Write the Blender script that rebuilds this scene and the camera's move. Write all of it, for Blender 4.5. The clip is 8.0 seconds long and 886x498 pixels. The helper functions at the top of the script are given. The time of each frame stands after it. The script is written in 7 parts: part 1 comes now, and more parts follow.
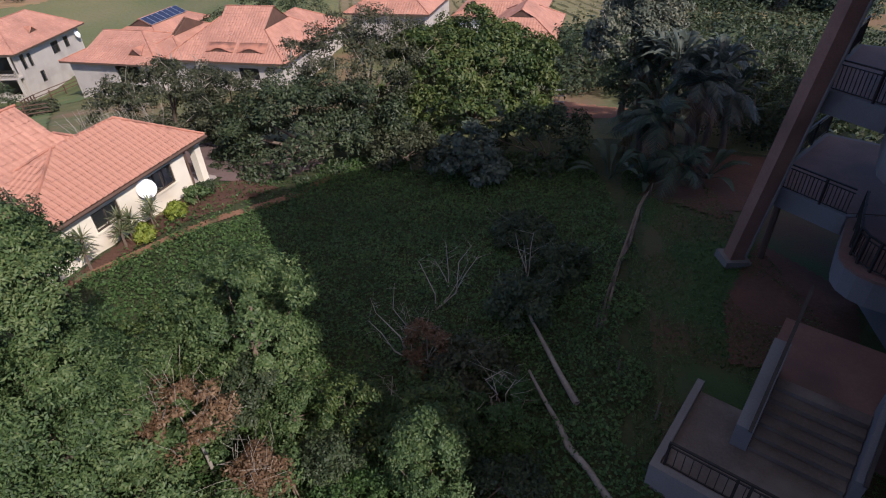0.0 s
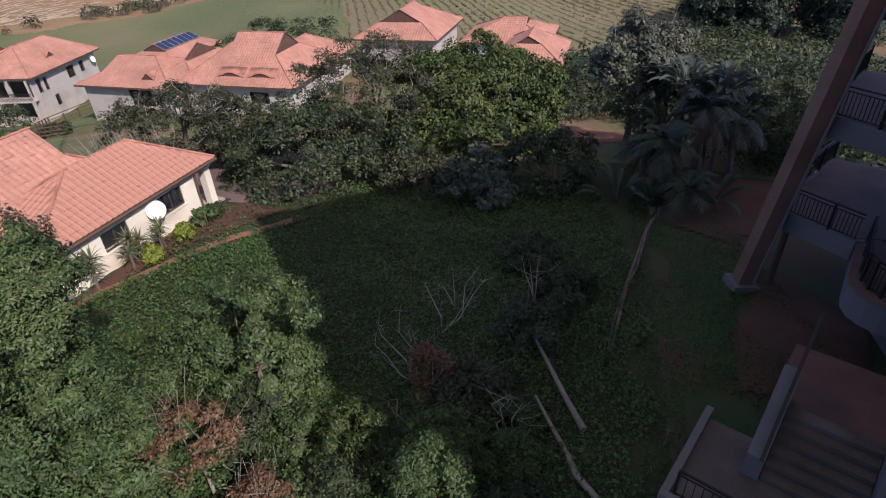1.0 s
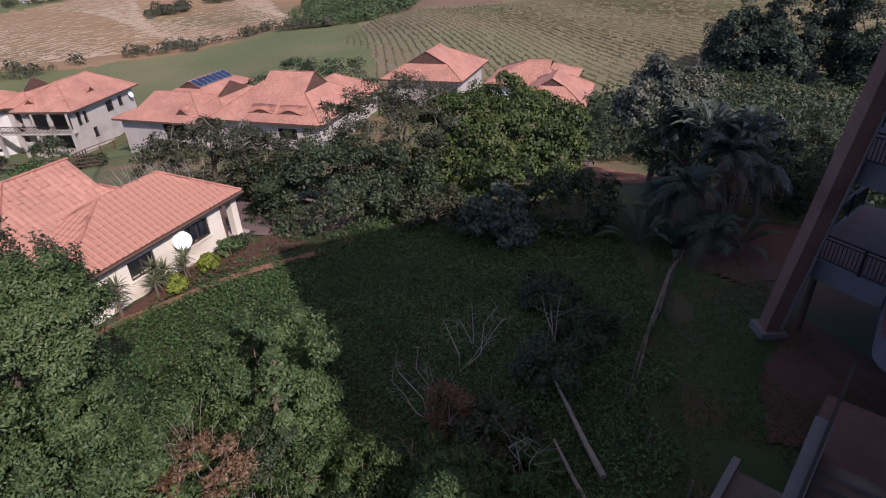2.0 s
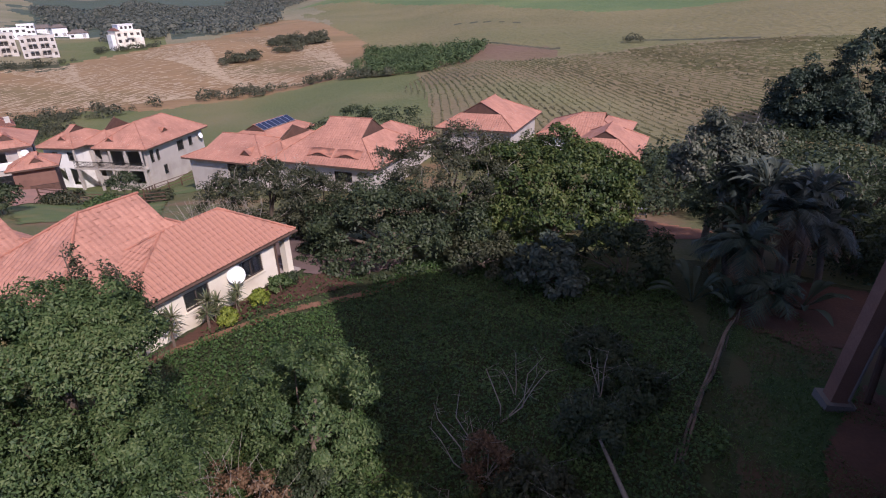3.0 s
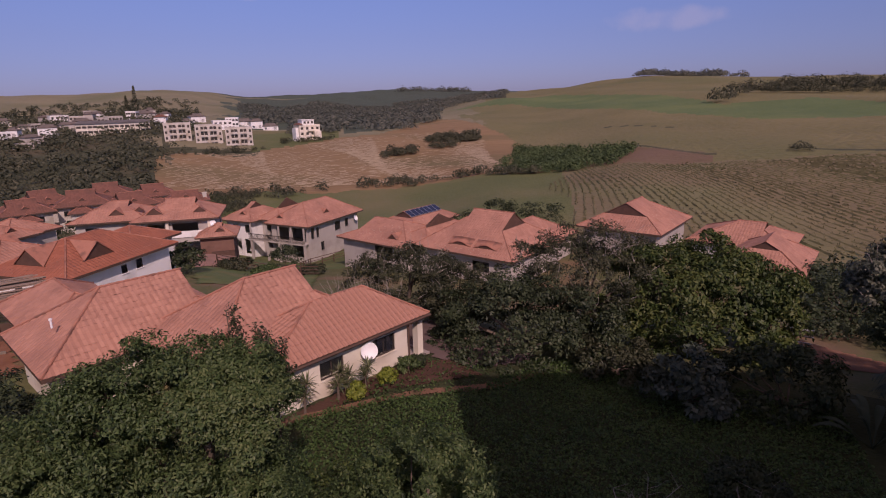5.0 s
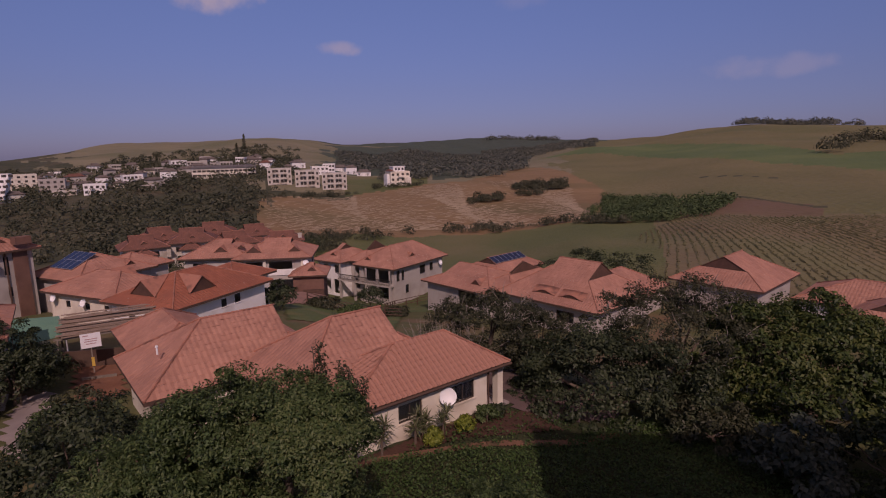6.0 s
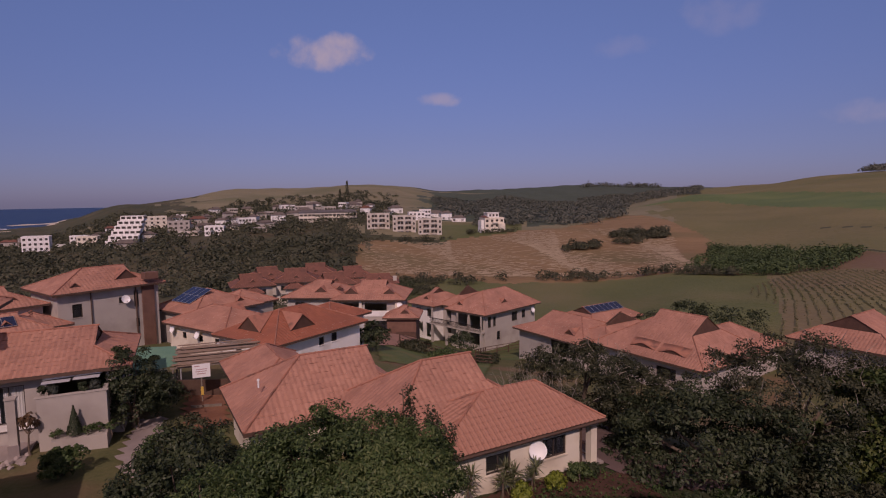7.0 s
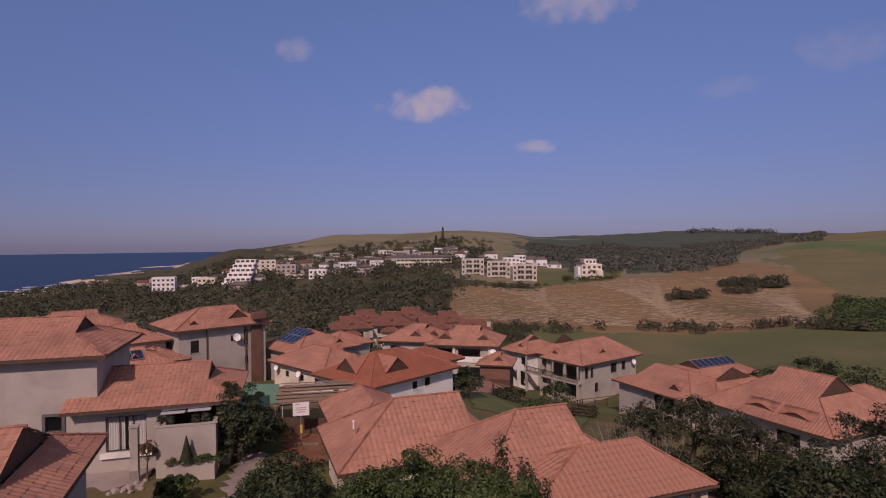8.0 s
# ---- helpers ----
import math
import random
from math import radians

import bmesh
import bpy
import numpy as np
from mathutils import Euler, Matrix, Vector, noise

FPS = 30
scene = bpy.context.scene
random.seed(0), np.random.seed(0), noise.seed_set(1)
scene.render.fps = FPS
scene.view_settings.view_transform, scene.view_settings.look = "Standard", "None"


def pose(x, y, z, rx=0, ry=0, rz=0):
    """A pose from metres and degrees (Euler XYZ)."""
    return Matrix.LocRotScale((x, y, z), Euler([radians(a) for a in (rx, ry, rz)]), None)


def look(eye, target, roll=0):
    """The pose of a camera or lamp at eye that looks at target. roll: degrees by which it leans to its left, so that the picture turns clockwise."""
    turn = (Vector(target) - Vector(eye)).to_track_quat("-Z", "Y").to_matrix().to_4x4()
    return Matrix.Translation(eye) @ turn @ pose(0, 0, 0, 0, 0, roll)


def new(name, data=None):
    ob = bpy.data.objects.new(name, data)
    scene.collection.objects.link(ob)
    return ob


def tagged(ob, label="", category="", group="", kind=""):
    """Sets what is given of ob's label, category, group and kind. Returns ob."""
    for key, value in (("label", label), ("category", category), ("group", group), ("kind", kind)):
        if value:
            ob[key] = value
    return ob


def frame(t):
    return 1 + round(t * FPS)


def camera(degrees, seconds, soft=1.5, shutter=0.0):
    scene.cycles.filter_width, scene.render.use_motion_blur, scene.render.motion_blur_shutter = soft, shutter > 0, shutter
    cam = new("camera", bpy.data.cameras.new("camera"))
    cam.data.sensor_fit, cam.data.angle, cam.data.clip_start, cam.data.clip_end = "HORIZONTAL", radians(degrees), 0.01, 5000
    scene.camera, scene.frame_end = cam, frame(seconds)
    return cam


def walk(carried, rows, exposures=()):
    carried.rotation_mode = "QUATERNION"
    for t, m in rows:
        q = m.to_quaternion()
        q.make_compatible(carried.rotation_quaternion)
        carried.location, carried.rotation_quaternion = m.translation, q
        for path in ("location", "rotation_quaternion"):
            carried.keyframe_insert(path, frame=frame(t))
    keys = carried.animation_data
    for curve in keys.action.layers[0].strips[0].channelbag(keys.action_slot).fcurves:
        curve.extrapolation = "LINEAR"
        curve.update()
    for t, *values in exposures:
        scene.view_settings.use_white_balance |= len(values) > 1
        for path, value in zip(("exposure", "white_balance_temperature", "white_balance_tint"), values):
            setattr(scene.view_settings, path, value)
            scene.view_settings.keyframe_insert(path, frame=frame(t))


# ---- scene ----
CAM_Z = 14.0
cam = camera(76.0, 8.0, soft=1.1)
PATH = [
    (0.0, pose(0, 0, CAM_Z, 54.41, 2.55, -0.05)),
    (0.5, pose(0, 0, CAM_Z, 55.57, 2.60, 0.31)),
    (1.0, pose(0, 0, CAM_Z, 56.74, 2.60, 0.69)),
    (2.5, pose(0, 0, CAM_Z, 62.99, 2.27, 5.62)),
    (3.0, pose(0, 0, CAM_Z, 65.44, 2.13, 8.65)),
    (3.5, pose(0, 0, CAM_Z, 67.86, 1.97, 11.64)),
    (4.0, pose(0, 0, CAM_Z, 70.30, 1.77, 15.42)),
    (4.5, pose(0, 0, CAM_Z, 72.75, 1.55, 19.24)),
    (6.0, pose(0, 0, CAM_Z, 80.01, 1.12, 31.88)),
    (6.5, pose(0, 0, CAM_Z, 82.42, 0.93, 36.64)),
    (7.0, pose(0, 0, CAM_Z, 84.79, 0.79, 41.36)),
    (7.5, pose(0, 0, CAM_Z, 87.17, 0.69, 46.13)),
    (8.0, pose(0, 0, CAM_Z, 89.52, 0.61, 50.89)),
]
walk(cam, PATH, exposures=[(0.0, 0.65, 5500, 15), (2.5, 0.47, 5420, 25), (3.5, 0.45, 5550, 28), (4.5, 0.02, 6080, 41), (6.0, -0.88, 6500, 46), (7.0, -0.80, 6500, 44), (8.0, -0.65, 6550, 39)])

# ---- light: morning sun from the right rear, open sky with a few small clouds ----
SUN_AZ, SUN_EL = 140.0, 40.0
sun_dir = Vector((math.sin(radians(SUN_AZ)) * math.cos(radians(SUN_EL)), math.cos(radians(SUN_AZ)) * math.cos(radians(SUN_EL)), math.sin(radians(SUN_EL))))
sun = new("sun", bpy.data.lights.new("sun", "SUN"))
sun.data.energy, sun.data.angle, sun.data.color = 3.9, radians(0.6), (1.0, 0.85, 0.66)
sun.matrix_world = look(sun_dir * 300, (0, 0, 0))


def sky_dir(az, el):
    a, e = radians(az), radians(el)
    return Vector((math.sin(a) * math.cos(e), math.cos(a) * math.cos(e), math.sin(e)))


def make_world():
    w = bpy.data.worlds.new("sky")
    scene.world = w
    w.use_nodes = True
    nt = w.node_tree
    nt.nodes.clear()
    N, L = nt.nodes.new, nt.links.new
    out, bg, sky = N("ShaderNodeOutputWorld"), N("ShaderNodeBackground"), N("ShaderNodeTexSky")
    sky.sky_type, sky.sun_disc = "NISHITA", False
    sky.sun_elevation, sky.sun_rotation = radians(SUN_EL), radians(SUN_AZ)
    sky.altitude, sky.air_density, sky.dust_density, sky.ozone_density = 30, 1.0, 0.3, 3.0
    bg.inputs["Strength"].default_value = 0.119
    tc = N("ShaderNodeTexCoord")
    nz = N("ShaderNodeTexNoise")
    nz.inputs["Scale"].default_value, nz.inputs["Detail"].default_value = 22, 6
    L(tc.outputs["Generated"], nz.inputs["Vector"])
    total = None
    # centre azimuth, elevation, half width, half height (degrees), strength
    clouds = [(-52.6, 13.7, 3.7, 1.6, 0.85), (-41.5, 9.6, 1.8, 0.7, 0.55), (-37.5, 22.8, 5.0, 2.2, 0.5), (-15.5, 15.5, 3.4, 1.6, 0.15),
              (-65.5, 18.6, 1.6, 1.2, 0.35), (-24.0, 13.6, 2.6, 0.9, 0.14), (-3.0, 6.4, 4.5, 1.0, 0.25)]
    for az, el, wa, ha, s in clouds:
        c = sky_dir(az, el)
        right = Vector((math.cos(radians(az)), -math.sin(radians(az)), 0))
        up = right.cross(c).normalized()

        def along(axis, half):
            d = N("ShaderNodeVectorMath")
            d.operation = "DOT_PRODUCT"
            d.inputs[1].default_value = axis / math.sin(radians(half))
            L(tc.outputs["Generated"], d.inputs[0])
            m = N("ShaderNodeMath")
            m.operation = "SUBTRACT"
            m.inputs[1].default_value = c.dot(axis) / math.sin(radians(half))
            L(d.outputs["Value"], m.inputs[0])
            p = N("ShaderNodeMath")
            p.operation = "POWER"
            p.inputs[1].default_value = 2
            a = N("ShaderNodeMath")
            a.operation = "ABSOLUTE"
            L(m.outputs[0], a.inputs[0])
            L(a.outputs[0], p.inputs[0])
            return p.outputs[0]
        add = N("ShaderNodeMath")
        add.operation = "ADD"
        L(along(right, wa), add.inputs[0])
        L(along(up, ha), add.inputs[1])
        wob = N("ShaderNodeMath")
        wob.operation = "MULTIPLY_ADD"
        L(nz.outputs["Fac"], wob.inputs[0])
        wob.inputs[1].default_value = -3.6
        L(add.outputs[0], wob.inputs[2])
        mr = N("ShaderNodeMapRange")
        mr.interpolation_type = "SMOOTHSTEP"
        mr.inputs["From Min"].default_value, mr.inputs["From Max"].default_value = -0.4, -1.9
        mr.inputs["To Min"].default_value, mr.inputs["To Max"].default_value = 0.0, s
        L(wob.outputs[0], mr.inputs["Value"])
        front = N("ShaderNodeVectorMath")
        front.operation = "DOT_PRODUCT"
        front.inputs[1].default_value = c
        L(tc.outputs["Generated"], front.inputs[0])
        gate = N("ShaderNodeMath")
        gate.operation = "GREATER_THAN"
        gate.inputs[1].default_value = 0.8
        L(front.outputs["Value"], gate.inputs[0])
        g = N("ShaderNodeMath")
        g.operation = "MULTIPLY"
        L(gate.outputs[0], g.inputs[0])
        L(mr.outputs[0], g.inputs[1])
        if total is None:
            total = g.outputs[0]
        else:
            mx = N("ShaderNodeMath")
            mx.operation = "MAXIMUM"
            L(total, mx.inputs[0])
            L(g.outputs[0], mx.inputs[1])
            total = mx.outputs[0]
    mix = N("ShaderNodeMix")
    mix.data_type = "RGBA"
    L(total, mix.inputs["Factor"])
    # hazy air low over the land and sea takes the glare off the horizon
    sep, hz, tint = N("ShaderNodeSeparateXYZ"), N("ShaderNodeValToRGB"), N("ShaderNodeMix")
    L(tc.outputs["Generated"], sep.inputs[0])
    e = hz.color_ramp.elements
    e[0].position, e[0].color = 0.0, (0.31, 0.35, 0.61, 1)
    low = e.new(0.1)
    low.color = (0.47, 0.49, 0.67, 1)
    e[2].position, e[2].color = 0.42, (0.97, 1.05, 1.17, 1)
    # warm bright tint added to the unseen sky overhead, so shade fills less blue
    fill_tint = e.new(0.68)
    fill_tint.color = (3.0, 1.55, 0.76, 1)
    L(sep.outputs["Z"], hz.inputs[0])
    tint.data_type, tint.blend_type = "RGBA", "MULTIPLY"
    tint.inputs["Factor"].default_value = 1.0
    L(sky.outputs[0], tint.inputs["A"])
    L(hz.outputs[0], tint.inputs["B"])
    L(tint.outputs["Result"], mix.inputs["A"])
    mix.inputs["B"].default_value = (5.2, 4.9, 5.2, 1)
    L(mix.outputs["Result"], bg.inputs["Color"])
    L(bg.outputs[0], out.inputs["Surface"])


make_world()

# ---- materials ----
def nodes_of(name):
    m = bpy.data.materials.new(name)
    m.use_nodes = True
    nt = m.node_tree
    b = nt.nodes["Principled BSDF"]
    return m, nt, b, nt.nodes.new, nt.links.new


def surface(name, a, b, rough=0.8, scale=1.0, fine=12.0, bump=0.15, dist=0.02, spec=0.3, metal=0.0, c=None, c_scale=0.15, stretch=(1, 1, 1)):
    """A matte surface: colours a and b mixed by a coarse and a fine noise, c in large stains, with fine relief."""
    m, nt, bs, N, L = nodes_of(name)
    tc = N("ShaderNodeTexCoord")
    mp = N("ShaderNodeMapping")
    mp.inputs["Scale"].default_value = stretch
    L(tc.outputs["Object"], mp.inputs["Vector"])
    n1, n2 = N("ShaderNodeTexNoise"), N("ShaderNodeTexNoise")
    n1.inputs["Scale"].default_value, n1.inputs["Detail"].default_value = scale, 5
    n2.inputs["Scale"].default_value, n2.inputs["Detail"].default_value = fine, 4
    for n in (n1, n2):
        L(mp.outputs[0], n.inputs["Vector"])
    ad = N("ShaderNodeMath")
    ad.operation = "ADD"
    L(n1.outputs["Fac"], ad.inputs[0])
    L(n2.outputs["Fac"], ad.inputs[1])
    mr = N("ShaderNodeMapRange")
    mr.inputs["From Min"].default_value, mr.inputs["From Max"].default_value = 0.7, 1.3
    L(ad.outputs[0], mr.inputs["Value"])
    mx = N("ShaderNodeMix")
    mx.data_type = "RGBA"
    mx.inputs["A"].default_value, mx.inputs["B"].default_value = (*a, 1), (*b, 1)
    L(mr.outputs[0], mx.inputs["Factor"])
    col = mx.outputs["Result"]
    if c:
        n3 = N("ShaderNodeTexNoise")
        n3.inputs["Scale"].default_value, n3.inputs["Detail"].default_value = c_scale, 6
        L(mp.outputs[0], n3.inputs["Vector"])
        r3 = N("ShaderNodeMapRange")
        r3.inputs["From Min"].default_value, r3.inputs["From Max"].default_value = 0.48, 0.66
        L(n3.outputs["Fac"], r3.inputs["Value"])
        m3 = N("ShaderNodeMix")
        m3.data_type = "RGBA"
        L(r3.outputs[0], m3.inputs["Factor"])
        L(col, m3.inputs["A"])
        m3.inputs["B"].default_value = (*c, 1)
        col = m3.outputs["Result"]
    L(col, bs.inputs["Base Color"])
    bs.inputs["Roughness"].default_value, bs.inputs["Metallic"].default_value = rough, metal
    bs.inputs["Specular IOR Level"].default_value = spec
    if bump:
        bp = N("ShaderNodeBump")
        bp.inputs["Strength"].default_value, bp.inputs["Distance"].default_value = bump, dist
        L(n2.outputs["Fac"], bp.inputs["Height"])
        L(bp.outputs[0], bs.inputs["Normal"])
    return m


def foliage(name, dark, mid, light, through_light=0.3, rough=0.55, patch=0.35):
    """Leaves: colour differs leaf by leaf and in soft patches, and some light passes through."""
    m, nt, bs, N, L = nodes_of(name)
    geo, tc, nz = N("ShaderNodeNewGeometry"), N("ShaderNodeTexCoord"), N("ShaderNodeTexNoise")
    nz.inputs["Scale"].default_value, nz.inputs["Detail"].default_value = patch, 3
    L(tc.outputs["Object"], nz.inputs["Vector"])
    ma = N("ShaderNodeMath")
    ma.operation = "MULTIPLY_ADD"
    L(nz.outputs["Fac"], ma.inputs[0])
    ma.inputs[1].default_value = 1.3
    ml = N("ShaderNodeMath")
    ml.operation = "MULTIPLY_ADD"
    L(geo.outputs["Random Per Island"], ml.inputs[0])
    ml.inputs[1].default_value, ml.inputs[2].default_value = 0.7, -0.5
    L(ml.outputs[0], ma.inputs[2])
    ramp = N("ShaderNodeValToRGB")
    e = ramp.color_ramp.elements
    e[0].color, e[1].color = (*dark, 1), (*light, 1)
    e[0].position, e[1].position = 0.1, 0.95
    k = e.new(0.5)
    k.color = (*mid, 1)
    L(ma.outputs[0], ramp.inputs[0])
    L(ramp.outputs[0], bs.inputs["Base Color"])
    bs.inputs["Roughness"].default_value, bs.inputs["Specular IOR Level"].default_value = rough, 0.35
    tr, mixs = N("ShaderNodeBsdfTranslucent"), N("ShaderNodeMixShader")
    L(ramp.outputs[0], tr.inputs["Color"])
    mixs.inputs[0].default_value = through_light
    L(bs.outputs[0], mixs.inputs[1])
    L(tr.outputs[0], mixs.inputs[2])
    L(mixs.outputs[0], nt.nodes["Material Output"].inputs["Surface"])
    return m


def roof_tiles(name, a, b, stain):
    """Clay tiles: every tile has its own shade, with lichen and soot in stains."""
    m, nt, bs, N, L = nodes_of(name)
    uv = N("ShaderNodeUVMap")
    fl = N("ShaderNodeVectorMath")
    fl.operation = "FLOOR"
    L(uv.outputs[0], fl.inputs[0])
    wn = N("ShaderNodeTexWhiteNoise")
    wn.noise_dimensions = "2D"
    L(fl.outputs[0], wn.inputs["Vector"])
    tc, n1, n2 = N("ShaderNodeTexCoord"), N("ShaderNodeTexNoise"), N("ShaderNodeTexNoise")
    n1.inputs["Scale"].default_value, n1.inputs["Detail"].default_value = 0.45, 6
    n2.inputs["Scale"].default_value, n2.inputs["Detail"].default_value = 9, 5
    L(tc.outputs["Object"], n1.inputs["Vector"])
    L(tc.outputs["Object"], n2.inputs["Vector"])
    mx = N("ShaderNodeMix")
    mx.data_type = "RGBA"
    mx.inputs["A"].default_value, mx.inputs["B"].default_value = (*a, 1), (*b, 1)
    L(wn.outputs["Value"], mx.inputs["Factor"])
    ad = N("ShaderNodeMath")
    ad.operation = "MULTIPLY_ADD"
    L(n2.outputs["Fac"], ad.inputs[0])
    ad.inputs[1].default_value = 0.5
    L(n1.outputs["Fac"], ad.inputs[2])
    mr = N("ShaderNodeMapRange")
    mr.inputs["From Min"].default_value, mr.inputs["From Max"].default_value, mr.inputs["To Max"].default_value = 0.66, 1.0, 0.85
    L(ad.outputs[0], mr.inputs["Value"])
    m2 = N("ShaderNodeMix")
    m2.data_type = "RGBA"
    L(mr.outputs[0], m2.inputs["Factor"])
    L(mx.outputs["Result"], m2.inputs["A"])
    m2.inputs["B"].default_value = (*stain, 1)
    L(m2.outputs["Result"], bs.inputs["Base Color"])
    bs.inputs["Roughness"].default_value, bs.inputs["Specular IOR Level"].default_value = 0.75, 0.25
    bp = N("ShaderNodeBump")
    bp.inputs["Strength"].default_value, bp.inputs["Distance"].default_value = 0.25, 0.01
    L(n2.outputs["Fac"], bp.inputs["Height"])
    L(bp.outputs[0], bs.inputs["Normal"])
    return m


def pane_glass(name):
    m, nt, bs, N, L = nodes_of(name)
    bs.inputs["Base Color"].default_value = (0.03, 0.035, 0.045, 1)
    bs.inputs["Roughness"].default_value, bs.inputs["Specular IOR Level"].default_value = 0.06, 0.6
    tr, mx, fr = N("ShaderNodeBsdfTransparent"), N("ShaderNodeMixShader"), N("ShaderNodeFresnel")
    mx.inputs[0].default_value = 0.2
    L(tr.outputs[0], mx.inputs[1])
    L(bs.outputs[0], mx.inputs[2])
    L(mx.outputs[0], nt.nodes["Material Output"].inputs["Surface"])
    return m


M = {}
M["tile"] = roof_tiles("clay_roof_tile", (0.43, 0.222, 0.16), (0.365, 0.182, 0.13), (0.255, 0.13, 0.098))
M["tile_dark"] = roof_tiles("brown_roof_tile", (0.34, 0.125, 0.075), (0.28, 0.10, 0.06), (0.23, 0.09, 0.06))
M["tile_old"] = roof_tiles("old_roof_tile", (0.20, 0.09, 0.066), (0.155, 0.072, 0.052), (0.12, 0.062, 0.048))
M["tile_single"] = M["tile"]
M["cap"] = surface("ridge_tile_clay", (0.40, 0.185, 0.125), (0.32, 0.14, 0.095), 0.75, 2, 20, c=(0.20, 0.10, 0.075), c_scale=1.2)
M["slate"] = roof_tiles("grey_brown_roof_sheet", (0.17, 0.14, 0.125), (0.13, 0.11, 0.10), (0.10, 0.085, 0.075))
M["cream"] = surface("cream_plaster", (0.66, 0.60, 0.49), (0.74, 0.68, 0.57), 0.85, 0.6, 30, 0.1, 0.005, c=(0.56, 0.49, 0.39), c_scale=0.5)
M["white"] = surface("white_plaster", (0.74, 0.72, 0.69), (0.82, 0.80, 0.77), 0.85, 0.6, 30, 0.1, 0.005, c=(0.62, 0.60, 0.57), c_scale=0.5)
M["grey"] = surface("grey_plaster", (0.38, 0.345, 0.31), (0.44, 0.40, 0.36), 0.85, 0.6, 30, 0.1, 0.005, c=(0.33, 0.295, 0.265), c_scale=0.4)
M["beige"] = surface("weathered_beige_plaster", (0.46, 0.42, 0.37), (0.54, 0.50, 0.44), 0.9, 0.3, 8, 0.1, 0.005, c=(0.34, 0.29, 0.23), c_scale=0.2)
# darker than plaster alone: the building's shade is put into this base colour
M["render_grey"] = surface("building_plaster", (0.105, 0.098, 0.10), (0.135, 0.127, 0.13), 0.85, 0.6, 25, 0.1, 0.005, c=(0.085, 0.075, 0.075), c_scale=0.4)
M["fascia"] = surface("dark_fascia", (0.075, 0.045, 0.035), (0.11, 0.07, 0.05), 0.6, 2, 25, 0.05)
M["timber"] = surface("dark_timber", (0.07, 0.04, 0.03), (0.12, 0.07, 0.05), 0.6, 2, 25, 0.1)
M["brick"] = surface("brown_brick", (0.14, 0.075, 0.055), (0.20, 0.11, 0.08), 0.85, 1.2, 18, 0.3, 0.01, c=(0.11, 0.06, 0.045), c_scale=0.6)
M["frame"] = surface("window_frame_dark", (0.05, 0.04, 0.035), (0.08, 0.06, 0.05), 0.45, 2, 20, 0.03)
M["glass"] = pane_glass("window_glass")
M["dark"] = surface("dark_interior", (0.05, 0.045, 0.04), (0.07, 0.06, 0.055), 0.9, 1, 10, 0)
M["curtain"] = surface("pale_curtain", (0.70, 0.68, 0.65), (0.80, 0.78, 0.75), 0.9, 1, 10, 0.2, stretch=(8, 8, 0.3))
M["iron"] = surface("black_iron", (0.02, 0.018, 0.018), (0.04, 0.035, 0.033), 0.5, 5, 40, 0.05, metal=0.4)
M["pipe"] = surface("grey_pipe", (0.42, 0.42, 0.44), (0.5, 0.5, 0.52), 0.5, 3, 20, 0.02)
M["dish"] = surface("white_dish", (0.78, 0.78, 0.78), (0.84, 0.84, 0.83), 0.45, 1.5, 15, 0.02)
M["solar"] = surface("solar_cell", (0.01, 0.016, 0.045), (0.015, 0.026, 0.075), 0.2, 3, 20, 0, spec=0.6)
M["alu"] = surface("aluminium", (0.55, 0.56, 0.58), (0.65, 0.66, 0.68), 0.35, 4, 30, 0.02, metal=0.8)
# next three base colours are lowered to carry the shade around the building
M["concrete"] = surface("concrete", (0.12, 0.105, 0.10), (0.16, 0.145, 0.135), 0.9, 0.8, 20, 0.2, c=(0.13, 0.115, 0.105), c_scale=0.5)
M["stair_tile"] = surface("worn_shaded_stair_tile", (0.075, 0.058, 0.05), (0.11, 0.085, 0.072), 0.8, 0.9, 16, 0.2, c=(0.14, 0.115, 0.10), c_scale=0.7)
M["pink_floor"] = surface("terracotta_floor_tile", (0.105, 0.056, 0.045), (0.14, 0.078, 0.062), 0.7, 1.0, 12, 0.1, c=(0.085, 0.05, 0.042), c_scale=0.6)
M["soil"] = surface("red_soil", (0.18, 0.08, 0.046), (0.27, 0.13, 0.078), 0.95, 0.7, 8, 0.5, 0.05, c=(0.17, 0.075, 0.045), c_scale=0.4)
M["path_soil"] = surface("trodden_red_soil", (0.145, 0.075, 0.045), (0.22, 0.118, 0.072), 0.95, 0.9, 7, 0.5, 0.05, c=(0.07, 0.06, 0.03), c_scale=1.1)
# red_soil at about a third: shade by walls and palms is put into the colour
M["dark_soil"] = surface("shaded_red_soil", (0.06, 0.03, 0.021), (0.095, 0.048, 0.033), 0.95, 0.7, 8, 0.5, 0.05, c=(0.055, 0.032, 0.021), c_scale=0.4)
M["paving"] = surface("red_paving", (0.27, 0.15, 0.115), (0.33, 0.19, 0.15), 0.9, 1.2, 14, 0.3, c=(0.22, 0.14, 0.11), c_scale=0.3)
# darker copy of the paving; the trees' shade is in its colour
M["yard"] = surface("shaded_pink_paving", (0.125, 0.085, 0.08), (0.165, 0.115, 0.107), 0.9, 1.2, 14, 0.3, c=(0.13, 0.09, 0.08), c_scale=0.4)
M["drive"] = surface("grey_driveway", (0.30, 0.25, 0.23), (0.36, 0.31, 0.29), 0.9, 1.0, 12, 0.2, c=(0.25, 0.21, 0.20), c_scale=0.3)
